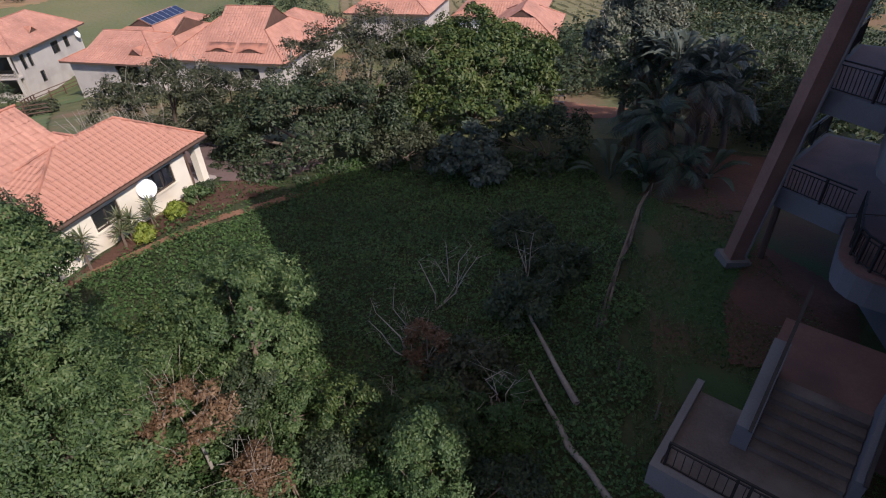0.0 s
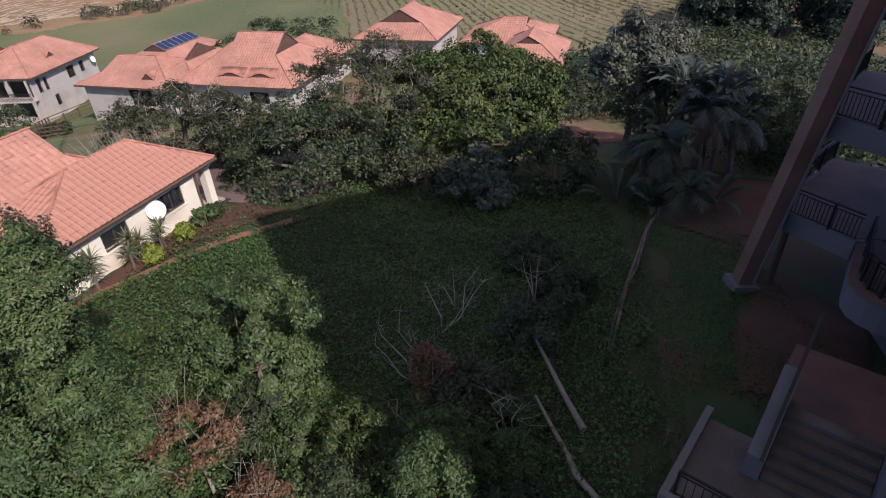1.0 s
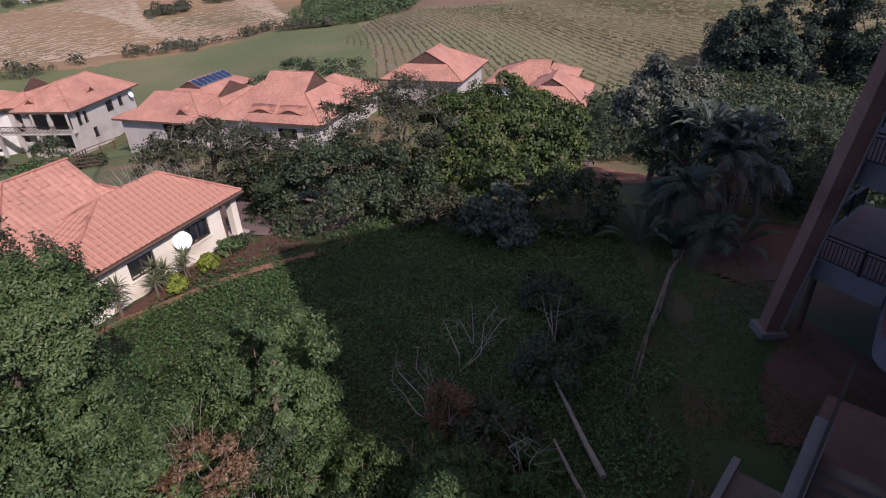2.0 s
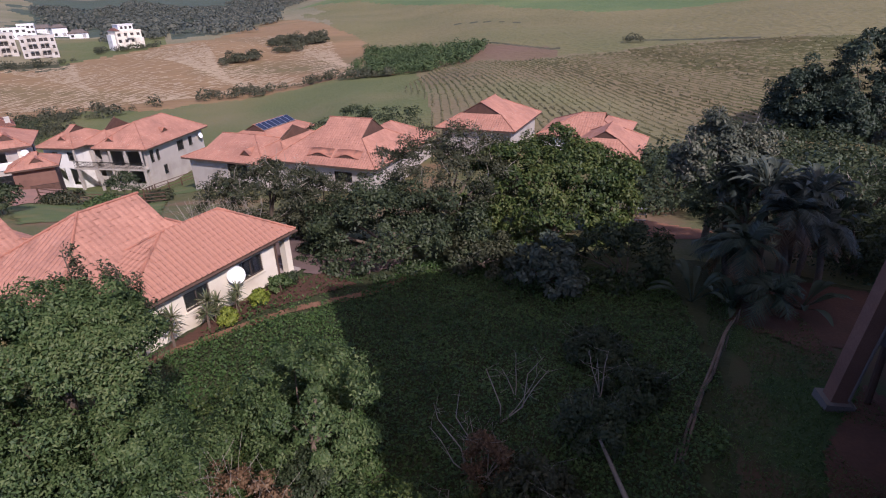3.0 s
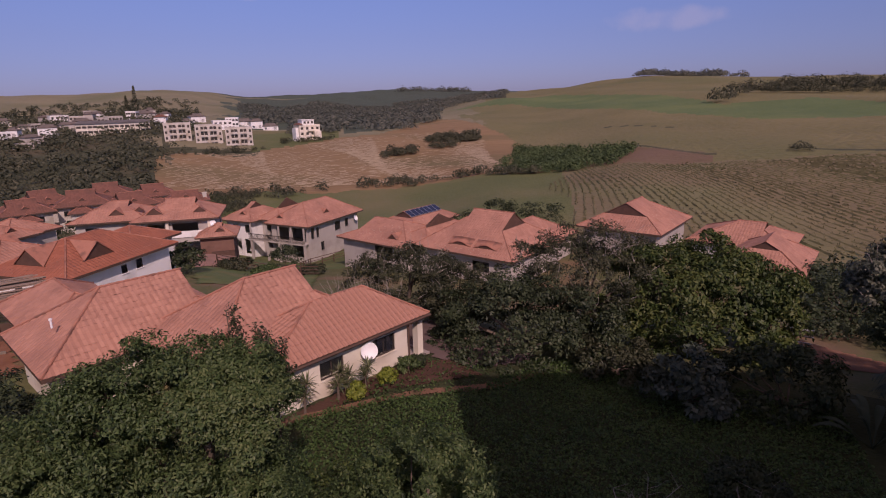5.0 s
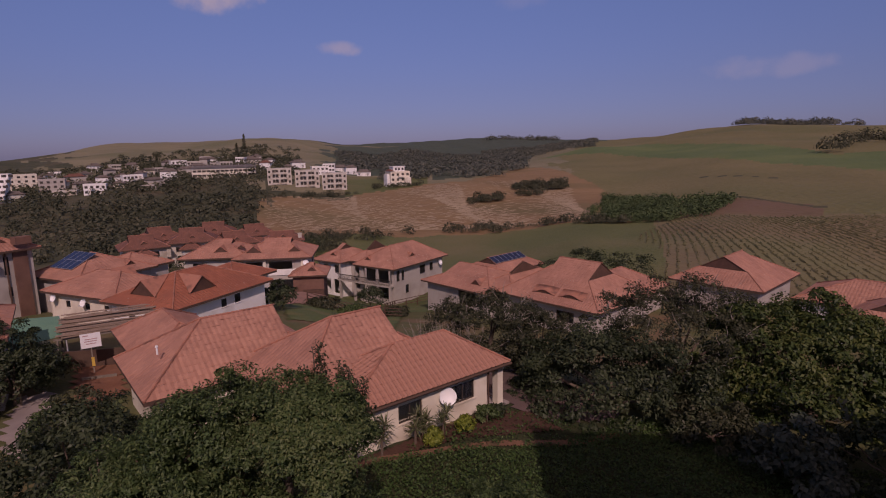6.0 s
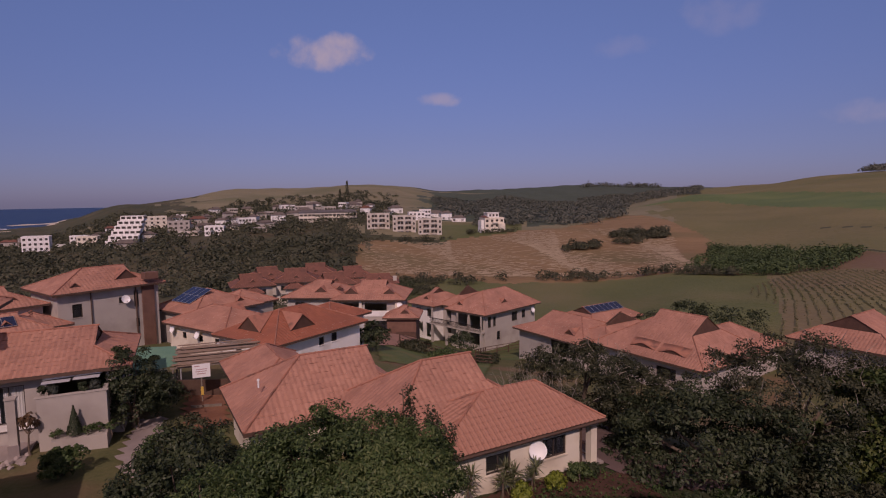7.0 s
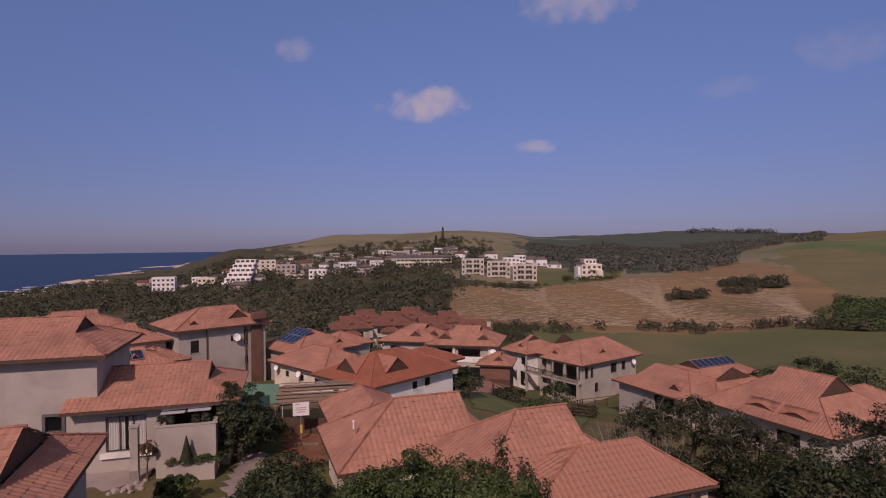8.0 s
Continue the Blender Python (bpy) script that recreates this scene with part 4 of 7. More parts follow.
        A2, B2, C2 = [(p[0] - ey[0] * o2, p[1] - ey[1] * o2, p[2] - 0.02) for p in (A, B, C)]
        up3 = lambda p: (p[0], p[1], p[2] + 0.07)
        g = Geo()
        for lo in ((A2, C2, D), (C2, B2, D)):
            vs = [R(*p) for p in lo] + [R(*up3(p)) for p in lo]
            g.add(vs, [(0, 2, 1), (3, 4, 5), (0, 1, 4, 3), (1, 2, 5, 4), (2, 0, 3, 5)])
        ve = part("roof_vent", g, M["cap"], h)
        A3, B3, C3 = [(p[0] + ey[0] * 0.1, p[1] + ey[1] * 0.1, p[2]) for p in (A, B, C)]
        part("louvre", Geo().add([R(*p) for p in (A, B, C, A3, B3, C3)], [(0, 1, 2), (3, 5, 4), (0, 3, 4, 1), (1, 4, 5, 2), (2, 5, 3, 0)]), M["timber"], ve)
    if walls:
        op = openings or {}
        a, b, c, d = x0 + over, y0 + over, x1 - over, y1 - over
        zt = ze - 0.14
        wall_run(h, (a, b), (c, b), floor, zt, op.get("front", []), wall)
        wall_run(h, (c, b + 0.225), (c, d - 0.225), floor, zt, op.get("right", []), wall)
        wall_run(h, (c, d), (a, d), floor, zt, op.get("back", []), wall)
        wall_run(h, (a, d - 0.225), (a, b + 0.225), floor, zt, op.get("left", []), wall)
    return ro


def house(name, x, y, z, yaw, label, group="houses of the estate"):
    return empty(name, pose(x, y, z, 0, 0, yaw), label, "house", group)


W_ = lambda x, s, w=1.4, h=1.2, k="window": (x, x + w, s, s + h, k)


def dish_thing(m, label="white round satellite dish on a wall bracket", r=0.5):
    """A shallow dish on an arm; local y points out of the wall."""
    top = empty("satellite_dish", m, label, "satellite dish", "satellite dishes")
    g, seg, rings = Geo(), 20, 4
    vs, fs = [(0, 0.28, 0)], []
    for side in (0, 1):
        for i in range(1, rings + 1):
            for j in range(seg):
                a, rr = 2 * math.pi * j / seg, r * i / rings
                vs.append((rr * math.cos(a), 0.28 + 0.16 * (i / rings) ** 2 * r * 2 - 0.02 * side, rr * math.sin(a)))
    for i in range(rings):
        for j in range(seg):
            k = (j + 1) % seg
            if i == 0:
                fs.append((0, 1 + j, 1 + k))
            else:
                fs.append((1 + (i - 1) * seg + j, 1 + i * seg + j, 1 + i * seg + k, 1 + (i - 1) * seg + k))
    part("reflector", Geo().add(vs[:1 + rings * seg], fs), M["dish"], top, smooth=True).rotation_euler = (radians(22), 0, 0)
    part("bracket", Geo().bar((0, 0, -0.1), (0, 0.3, -0.02), 0.05).bar((0, 0.27, -0.35), (0, 0.75, -0.05), 0.03).box(-0.05, 0.72, -0.1, 0.05, 0.82, 0.0), M["pipe"], top)
    return top


def near_house():
    """The single-storey cream house below: three hipped roofs stepping back."""
    h = house("house", -15.55, 18.25, 0, 70.6, "single-storey cream plaster house with weathered pink clay tile roofs")
    section(h, -1.35, 0, 9.0, 5.2, 2.55, 33, single=True, walls=False, run=4.4)
    wall_run(h, (-0.8, 0.3), (7.5, 0.3), -0.8, 2.41, [(2.6, 4.0, 1.15, 2.05, "window"), (5.9, 7.4, 1.1, 2.1, "window")], "cream")
    wall_run(h, (7.5, 0.525), (7.5, 4.6), -0.8, 2.41, [(0.7, 2.3, 0.05, 2.15, "window")], "cream")
    wall_run(h, (-0.8, 4.6), (-0.8, 0.525), -0.8, 2.41, [], "cream")
    section(h, -2.9, 1.5, 6.9, 10.0, 2.56, 33, ends=(0.0, 0.4), over=0.6, floor=-0.8)
    section(h, -7.6, 7.6, 2.4, 15.4, 2.54, 32, ends=(0.0, 0.5), over=0.6, floor=-0.8, openings={"front": [W_(1.0, 0.9, 1.6), W_(4.0, 0.9, 1.6)]})
    part("porch_floor", Geo().box(7.73, 0.3, -0.8, 9.2, 5.0, 0.06), M["drive"], h)
    part("porch_rail", Geo().bar((8.6, 0.75, 0.85), (8.6, 2.4, 0.85), 0.07).bar((8.6, 0.75, 0.3), (8.6, 2.4, 0.3), 0.05), M["timber"], h)
    section(h, -6.8, 12.0, -1.4, 21.5, 2.53, 30, "y", over=0.6, floor=-0.8)
    # corner porch: two white pillars, rail and downpipe
    for px, py in ((8.6, 0.6), (8.6, 2.6)):
        part("pillar", Geo().box(px - 0.2, py - 0.2, -0.5, px + 0.2, py + 0.2, 2.4).box(px - 0.26, py - 0.26, 2.1, px + 0.26, py + 0.26, 2.2), M["cream"], h)
    g = Geo().tube([(7.55, 0.23, 2.4), (7.55, 0.23, -0.2)], [0.05, 0.05], 8)
    part("downpipe", g, M["fascia"], h)
    part("gutter", Geo().tube([(-1.35, -0.06, 2.48), (9.0, -0.06, 2.48)], [0.075, 0.075], 8), M["fascia"], h)
    part("roof_valve", Geo().tube([(-6.3, 10.2, 3.9), (-6.3, 10.2, 4.35)], [0.05, 0.05], 8).tube([(-6.3, 10.2, 4.3), (-6.3, 10.2, 4.38)], [0.08, 0.07], 8), M["dish"], h, "white roof vent pipe")
    return h


H1 = near_house()
H1M = pose(-15.55, 18.25, 0, 0, 0, 70.6)


dish_thing(H1M @ pose(4.72, 0.29, 1.7, 0, 0, 180 - 26), r=0.44)


def villa_left():
    h = house("house", -40.75, 3.4, 0.6, 66.2, "double-storey grey plaster house with orange clay tile roofs")
    section(h, 0, 0, 10.2, 8.6, 3.5, 23, ends=(1.0, 0.5), wall="grey", over=0.7, floor=-2.5, fine=1.0,
            openings={"front": [(1.6, 3.9, 0.7, 2.9, "curtain"), (5.0, 8.0, 1.4, 3.15, "hole")]})
    section(h, -13, 0.6, 2.4, 9.6, 6.75, 24, ends=(0.3, 0.45), wall="grey", over=0.7, floor=-2.5, openings={"front": [(11.15, 12.05, 2.1, 3.05, "window")], "right": []})
    part("window_surround", Geo().box(-1.32, 1.22, 1.94, -1.15, 1.297, 3.22).box(-0.25, 1.22, 1.94, -0.08, 1.297, 3.22).box(-1.15, 1.22, 3.05, -0.25, 1.297, 3.22).box(-1.15, 1.22, 1.94, -0.25, 1.297, 2.1), M["render_grey"], h)
    # veranda front wall with a planted ledge, end pier and dark strip
    part("veranda_wall", Geo().box(5.5, -1.2, -2.5, 8.9, -0.98, 2.5).box(8.65, -0.98, -2.5, 8.9, 0.68, 2.5).box(5.4, -1.24, 2.5, 9.0, -0.94, 2.56), M["grey"], h, "plain plastered veranda wall")
    part("pier", Geo().box(4.2, -1.6, -2.5, 4.62, -1.15, 2.75).box(4.14, -1.66, 2.75, 4.68, -1.09, 2.83), M["grey"], h)
    part("stone_cladding", Geo().box(4.15, -1.66, -2.5, 4.67, -1.603, 0.2).box(4.05, -1.8, -2.5, 4.75, -1.66, -0.6), M["drive"], h, "rough pale stone facing")
    part("sill", Geo().box(2.0, 0.5, 0.35, 5.0, 0.69, 0.66), M["white"], h)
    part("planter", Geo().box(6.2, -2.1, -2.5, 8.9, -1.25, 0.25), M["grey"], h)
    part("awning", Geo().bar((5.6, 0.2, 3.2), (8.6, 0.2, 3.25), 0.1, 0.1).box(5.6, -0.35, 3.05, 7.0, 0.15, 3.1).box(7.15, -0.35, 3.1, 8.5, 0.15, 3.15), M["pipe"], h, "pale rolled awning")
    part("terrace", Geo().box(0.3, -2.6, -2.5, 5.0, 0.65, -0.5), M["drive"], h)
    return h


villa_left()


def villa_front():
    h = house("house", -29.6, 4.3, 0.6, 70.6, "grey plaster house with an orange clay tile roof, seen from above")
    section(h, -12, -9.5, 0, 0, 4.9, 23, ends=(0.3, 0.64), wall="grey", over=0.7, floor=-2)
    return h


villa_front()


def tall_villa():
    h = house("house", -71, 17.2, -2.2, 94, "tall grey plaster house with dark downpipes and a brick-clad corner")
    section(h, 0, 0, 12.3, 9.5, 6.3, 24, ends=(0.0, 0.4), wall="grey", over=0.7, floor=-3, fine=1.3, vents=((0, 2.6, 1.0, 1.1), (0, 8.3, 1.6, 2.6)),
            openings={"front": [W_(1.4, 3.4, 1.0, 1.5), (6.3, 6.9, 4.3, 5.0, "window"), (8.0, 8.5, 3.6, 5.6, "window"), (8.1, 8.5, 1.2, 2.2, "window")]})
    part("brick_cladding", Geo().box(9.6, 0.45, -3, 11.0, 0.69, 6.1).box(9.6, -0.4, 6.9, 11.2, 0.6, 7.7), M["brick"], h, "brown brick cladding")
    part("downpipe", Geo().tube([(4.0, 0.6, 6.1), (4.0, 0.6, 0)], [0.07, 0.07], 6), M["fascia"], h)
    part("downpipe", Geo().tube([(8.9, 0.6, 6.1), (8.9, 0.6, 0)], [0.1, 0.1], 6), M["fascia"], h)
    section(h, -9, 2.0, 0.5, 10.5, 5.2, 24, wall="grey", over=0.6, floor=-3, fine=1.3, ends=(0, 0.3), vents=((0, 6.4, 1.4, 1.0),))
    section(h, -4.8, -3.4, 0.8, 3.0, 3.6, 24, wall="brick", over=0.6, floor=-3, fine=1.3, openings={"front": [(1.2, 2.2, 0, 2.2, "door"), (2.9, 3.9, 0.6, 2.2, "window")]})
    return h


tall_villa()
dish_thing(pose(-71, 17.2, -2.2, 0, 0, 94) @ pose(7.6, 0.7, 4.6, 0, 0, 180), r=0.5)


def row_back_left():
    spec = [(-74, -3.5, -1.5, 80, 11, 8.5, 5.9, "orange-roofed house half hidden behind its neighbours"), (-86, 3, -4, 86, 12, 9, 7.6, "orange-roofed house behind the tall villa"), (-64, 8.5, -1.5, 88, 7.0, 6.5, 3.5, "low orange-roofed house with a panel on its roof")]
    for x, y, z, yaw, L, Wd, e, lab in spec:
        h = house("house", x, y, z, yaw, lab)
        section(h, 0, 0, L, Wd, e, 24, ends=(0.2, 0.3), wall="grey", floor=-4, fine=1.4, vents=((0, L * 0.5, 1.2, 1.0),), openings={"front": [W_(2, 0.9), W_(5, 0.9)]})
    return


row_back_left()


def brown_villa():
    h = house("house", -45.9, 28.2, -2.6, 98, "white and beige house with a brown-red tile roof and gablets")
    section(h, 0, 0, 13.2, 9.6, 3.0, 25, tile="tile_dark", wall="white", over=0.7, floor=-3, fine=1.2, vents=((0, 4.8, 1.4, 3.3), (2, 4.4, 1.3, 3.4)),
            openings={"front": [W_(5.6, 1.6, 0.7, 0.8), W_(7.4, 1.6, 0.8, 0.9)], "left": [W_(2.0, 1.2, 0.9, 1.0), W_(6.0, 1.2, 0.7, 0.9)]})
    section(h, 9.5, 2.2, 16.4, 9.0, 3.2, 22, tile="tile_dark", wall="white", over=0.7, floor=-3, fine=1.2, openings={"right": [(1.0, 1.9, 0.2, 2.4, "window")], "front": [(3.6, 4.4, 0.3, 2.4, "window")]})
    section(h, 0.6, 8.4, 8.5, 19.6, 3.05, 24, "y", tile="tile", wall="cream", over=0.6, floor=-3, fine=1.2, openings={"left": [W_(2.2, 1.5, 0.7, 0.7), W_(5.2, 1.5, 0.7, 0.7), W_(8.0, 1.5, 0.7, 0.7)]}, vents=((0, 6.0, 1.4, 2.6),))
    return h


brown_villa()
HB = pose(-45.9, 28.2, -2.6, 0, 0, 98)
for a, b, c in ((1.1, 13.2, 2.2), (1.1, 17.8, 2.3), (0.6, 8.9, 1.6)):
    dish_thing(HB @ pose(a, b, c, 0, 0, 90), r=0.42)


def solar_house_back():
    h = house("house", -66, 30, -3.2, 96, "orange-roofed house with solar panels")
    section(h, 0, 0, 10, 10, 3.6, 24, wall="grey", floor=-3, fine=1.4, openings={"front": [W_(2, 0.8), (6, 8.4, 0, 2.2, "garage")]}, vents=((0, 7.2, 1.2, 1.2),))
    section(h, 7, 2, 14, 9, 3.3, 24, wall="grey", floor=-3, fine=1.4)
    return h


solar_house_back()


def balcony_house():
    """Long double-storey house: two roofs side by side with three gablets, deep windows below, and a low garage roof."""
    h = house("house", -80.5, 50.4, -8.2, 37.9, "long double-storey cream house with gablets, wide windows and pink tile roofs")
    section(h, 0, 1.5, 11.0, 11.5, 6.0, 25, wall="grey", over=0.9, floor=-4, fine=1.3, ends=(0.0, 0.3), vents=((0, 6.4, 1.4, 2.2), (0, 9.4, 2.2, 1.4)),
            openings={"front": [W_(1.2, 3.6, 1.6, 1.5), W_(6.6, 3.2, 2.2, 2.0, "curtain"), (1.2, 2.8, 0.1, 2.2, "door")]})
    section(h, 8.6, 0, 20.9, 10.6, 5.9, 25, wall="grey", over=0.9, floor=-4, fine=1.3, ends=(0.2, 0.3), vents=((0, 3.2, 1.5, 2.4), (0, 9.5, 1.5, 2.0)),
            openings={"front": [(1.0, 3.6, 3.3, 5.2, "hole"), (4.6, 8.2, 3.3, 5.2, "hole"), (1.0, 3.6, 0.2, 2.3, "window"), (4.6, 8.2, 0.2, 2.3, "window")], "right": [W_(2, 3.4), W_(6, 3.4)]})
    part("balcony_rail", Geo().box(9.6, 0.75, 3.05, 19.3, 0.89, 4.0), M["white"], h)
    for x in (9.6, 13.3, 19.1):
        part("column", Geo().box(x, 0.5, -4, x + 0.4, 0.74, 5.75), M["cream"], h)
    section(h, 17.7, -3.6, 23.5, 2.6, 3.7, 25, wall="brick", over=0.6, floor=-4, fine=1.3, ends=(0, 0.3), vents=((0, 3.4, 1.0, 1.5),), openings={"front": [(1.4, 4.6, -0.9, 1.4, "garage")]})
    return h


balcony_house()
dish_thing(pose(-80.5, 50.4, -8.2, 0, 0, 37.9) @ pose(19.9, 0.6, 4.9, 0, 0, 180), r=0.45)


def balcony_villa():
    h = house("house", -56.5, 74.5, -11.5, 87, "double-storey white villa with balconies, columns and pink tile roofs")
    section(h, 0, 0, 16, 9.5, 5.7, 33, wall="grey", over=0.8, floor=-2, fine=1.3, vents=((0, 7.0, 1.6, 1.6), (2, 2.6, 1.2, 1.4)),
            openings={"front": [W_(0.8, 3.2, 0.8, 1.9), W_(2.2, 3.2, 0.7, 1.7), W_(7.4, 3.3, 1.6, 1.6), W_(10.4, 3.4, 1.0, 1.5), W_(3.2, 0.7, 0.9, 1.5)], "left": [(0.8, 3.6, 2.9, 5.1, "hole"), (4.2, 7.2, 2.9, 5.1, "hole"), (0.9, 3.4, 0.1, 2.3, "hole"), (4.4, 7.0, 0.1, 2.3, "hole")]})
    section(h, 3.0, 8.6, 14, 14.4, 5.5, 30, "y", wall="grey", over=0.8, floor=-2, fine=1.3, openings={"left": [(0.5, 5.0, 2.9, 5.0, "hole"), (0.5, 5.0, 0.1, 2.3, "hole")]})
    section(h, 0.5, 13.0, 10.0, 20.4, 5.5, 29, "y", ends=(0.35, 0.3), wall="white", over=0.8, floor=-2, fine=1.3, vents=((1, 4.2, 1.5, 1.5),),
            openings={"left": [W_(1.2, 3.3, 1.1, 1.4), W_(4.0, 3.3, 1.1, 1.4), (0.8, 2.8, -0.6, 2.1, "hole"), (3.6, 5.6, -0.6, 2.1, "hole")]})
    # balcony deck between the wings, on columns
    part("balcony", Geo().box(-0.35, 0.7, 2.5, 0.795, 13.2, 2.72), M["grey"], h)
    for i, y in enumerate((0.9, 3.6, 6.3, 9.0, 12.6)):
        part("column", Geo().box(-0.3, y - 0.17, -1.5, 0.04, y + 0.17, 2.495).box(-0.24, y - 0.11, 2.725, -0.02, y + 0.11, 5.4), M["grey"], h)
    rail = part("balustrade", Geo().bar((-0.3, 0.75, 3.7), (-0.3, 13.1, 3.7), 0.08), M["iron"], h)
    for i in range(62):
        y = 0.8 + i * 0.2
        part("baluster", Geo().bar((-0.3, y, 2.725), (-0.3, y, 3.67), 0.04), M["iron"], rail)
    return h


balcony_villa()
dish_thing(pose(-56.5, 74.5, -11.5, 0, 0, 87) @ pose(14.0, 0.75, 4.4, 0, 0, 180), r=0.55)


def row_far():
    rng = np.random.default_rng(3)
    # direction, distance, length, depth, eaves, turn, wall
    spec = [(-62.2, 148, 11, 10, 4.6, 4, "beige"), (-58.4, 152, 12, 11, 5.2, -6, "beige"), (-54.2, 148, 11, 10, 4.6, 8, "cream"), (-60.4, 166, 12, 11, 4.8, 10, "beige"), (-56.2, 170, 12, 11, 5.2, -4, "beige"), (-52.2, 164, 11, 10, 4.8, 6, "cream"), (-50.0, 147, 10.5, 8, 5.2, -3, "white")]
    for az, d, L, Wd, e, turn, wall in spec:
        x, y = polar(az, d)
        h = house("house", x, y, gz(x, y) + 0.6, -az + turn, "older pale-walled house with a dull red tile roof", "older houses below the hill")
        section(h, 0, 0, L, Wd, e, 29, ends=(0.5, 0.4), tile="tile_old", wall=wall, floor=-4, fine=1.8, over=0.9, openings={"front": [W_(1.2, e - 2.2, 1.0, 1.2), W_(3.6, e - 2.4, 1.6, 1.5), W_(6.6, e - 2.2, 1.0, 1.2), (1.4, 3.0, 0.2, 2.0, "hole"), W_(5.6, 0.9, 1.6, 1.1)], "left": [W_(2, e - 2.2), W_(5, e - 2.2)]}, vents=((0, L * 0.5, 1.6, 1.6),))
        section(h, L * 0.25, -3.2, L * 0.7, 3.0, e - 1.2, 29, "y", ends=(0.3, 0.0), tile="tile_old", wall=wall, floor=-4, fine=1.8, over=0.7)
        if wall == "white":
            part("chimney", Geo().box(L - 1.6, 1.0, e - 0.5, L - 0.7, 1.9, e + 1.6).box(L - 1.7, 0.9, e + 1.6, L - 0.6, 2.0, e + 1.75), M["beige"], h)
    return


row_far()


def tree_side_house():
    h = house("house", -17.3, 59.2, -7, 75, "long single-storey house with pink clay roofs behind the trees")
    section(h, 0, 0, 13, 15, 3.0, 33, "y", ends=(0.42, 0.2), wall="grey", over=0.7, floor=-2, fine=1.15, openings={"left": [(3.0, 5.2, 0.2, 2.3, "curtain"), (8.0, 10.4, 0.9, 2.2, "window")]})
    section(h, 6, 0.8, 18.5, 10, 2.9, 28, wall="grey", over=0.7, floor=-2, fine=1.15)
    section(h, 1.5, 13.5, 13.5, 19.5, 2.95, 24, "y", wall="grey", over=0.7, floor=-2, fine=1.15)
    section(h, -1.0, 15.0, 10.4, 28.4, 2.6, 20, "y", ends=(0, 0.6), wall="grey", over=0.7, floor=-2, fine=1.15, vents=((1, 9.6, 1.4, 1.7),), openings={"left": [(6.0, 9.2, 0.2, 2.2, "hole")]})
    section(h, 9.0, 22.6, 20.5, 30.0, 2.55, 26, ends=(0.5, 0.2), wall="grey", over=0.7, floor=-2, fine=1.15)
    # eyebrow vents: low curved hoods on the near slope
    for y in (4.4, 8.2):
        g, vs, fs = Geo(), [], []
        n = 14
        for i in range(n + 1):
            u = i / n * 2 - 1
            hgt = 0.45 * (0.5 + 0.5 * math.cos(math.pi * u))
            for back, k in ((0.0, 1.0), (1.1, 0.12)):
                for th in (0, 0.08):
                    vs.append((1.0 + back, y + 1.7 * u, 3.0 + (1.0 + back) * math.tan(radians(33)) + hgt * k + th + 0.03))
        for i in range(n):
            a = 4 * i
            fs += [(a, a + 2, a + 6, a + 4), (a + 1, a + 5, a + 7, a + 3), (a, a + 4, a + 5, a + 1), (a + 2, a + 3, a + 7, a + 6)]
        ev = part("eyebrow_vent", Geo().add(vs, fs), M["cap"], h, smooth=True)
        vs, fs = [], []
        for i in range(n + 1):
            u = i / n * 2 - 1
            hgt = 0.45 * (0.5 + 0.5 * math.cos(math.pi * u))
            vs += [(1.08, y + 1.6 * u, 3.0 + 1.08 * math.tan(radians(33)) + 0.02), (1.08, y + 1.6 * u, 3.0 + 1.0 * math.tan(radians(33)) + hgt + 0.04)]
        for i in range(n):
            fs.append((2 * i, 2 * i + 2, 2 * i + 3, 2 * i + 1))
        part("louvre", Geo().add(vs, fs), M["timber"], ev)
    return h


tree_side_house()


def solar_array(m, cols, rows, label):
    top = empty("solar_array", m, label, "solar panel", "solar arrays")
    for i in range(cols):
        for j in range(rows):
            p = part("solar_panel", Geo().box(i * 1.04 + 0.03, j * 1.7 + 0.03, 0, i * 1.04 + 1.0, j * 1.7 + 1.66, 0.04), M["solar"], top)
            g = Geo()
            x0, y0, x1, y1 = i * 1.04, j * 1.7, i * 1.04 + 1.03, j * 1.7 + 1.69
            g.box(x0, y0, -0.01, x0 + 0.03, y1, 0.05).box(x1 - 0.03, y0, -0.01, x1, y1, 0.05).box(x0 + 0.03, y0, -0.01, x1 - 0.03, y0 + 0.03, 0.05).box(x0 + 0.03, y1 - 0.03, -0.01, x1 - 0.03, y1, 0.05)
            part("panel_frame", g, M["alu"], p)
    return top


solar_array(pose(-17.3, 59.2, -7, 0, 0, 75) @ pose(10.9, 24.55, 2.55 + 1.95 * math.tan(radians(26)) + 0.16, 0, 0, 0) @ pose(0, 0, 0, 26, 0, 0), 7, 1, "blue solar panels in a row on a tile roof")
solar_array(pose(-66, 30, -3.2, 0, 0, 96) @ pose(1.6, 7.6, 3.6 + 1.6 * math.tan(radians(24)) + 0.16, 0, 0, -90) @ pose(0, 0, 0, 24, 0, 0), 4, 2, "dark blue solar panels on a tile roof")


solar_array(pose(-64, 8.5, -1.5, 0, 0, 88) @ pose(2.2, 0.9, 3.5 + 0.9 * math.tan(radians(24)) + 0.14, 0, 0, 0) @ pose(0, 0, 0, 24, 0, 0), 2, 1, "small dark solar water panel on a low tile roof")


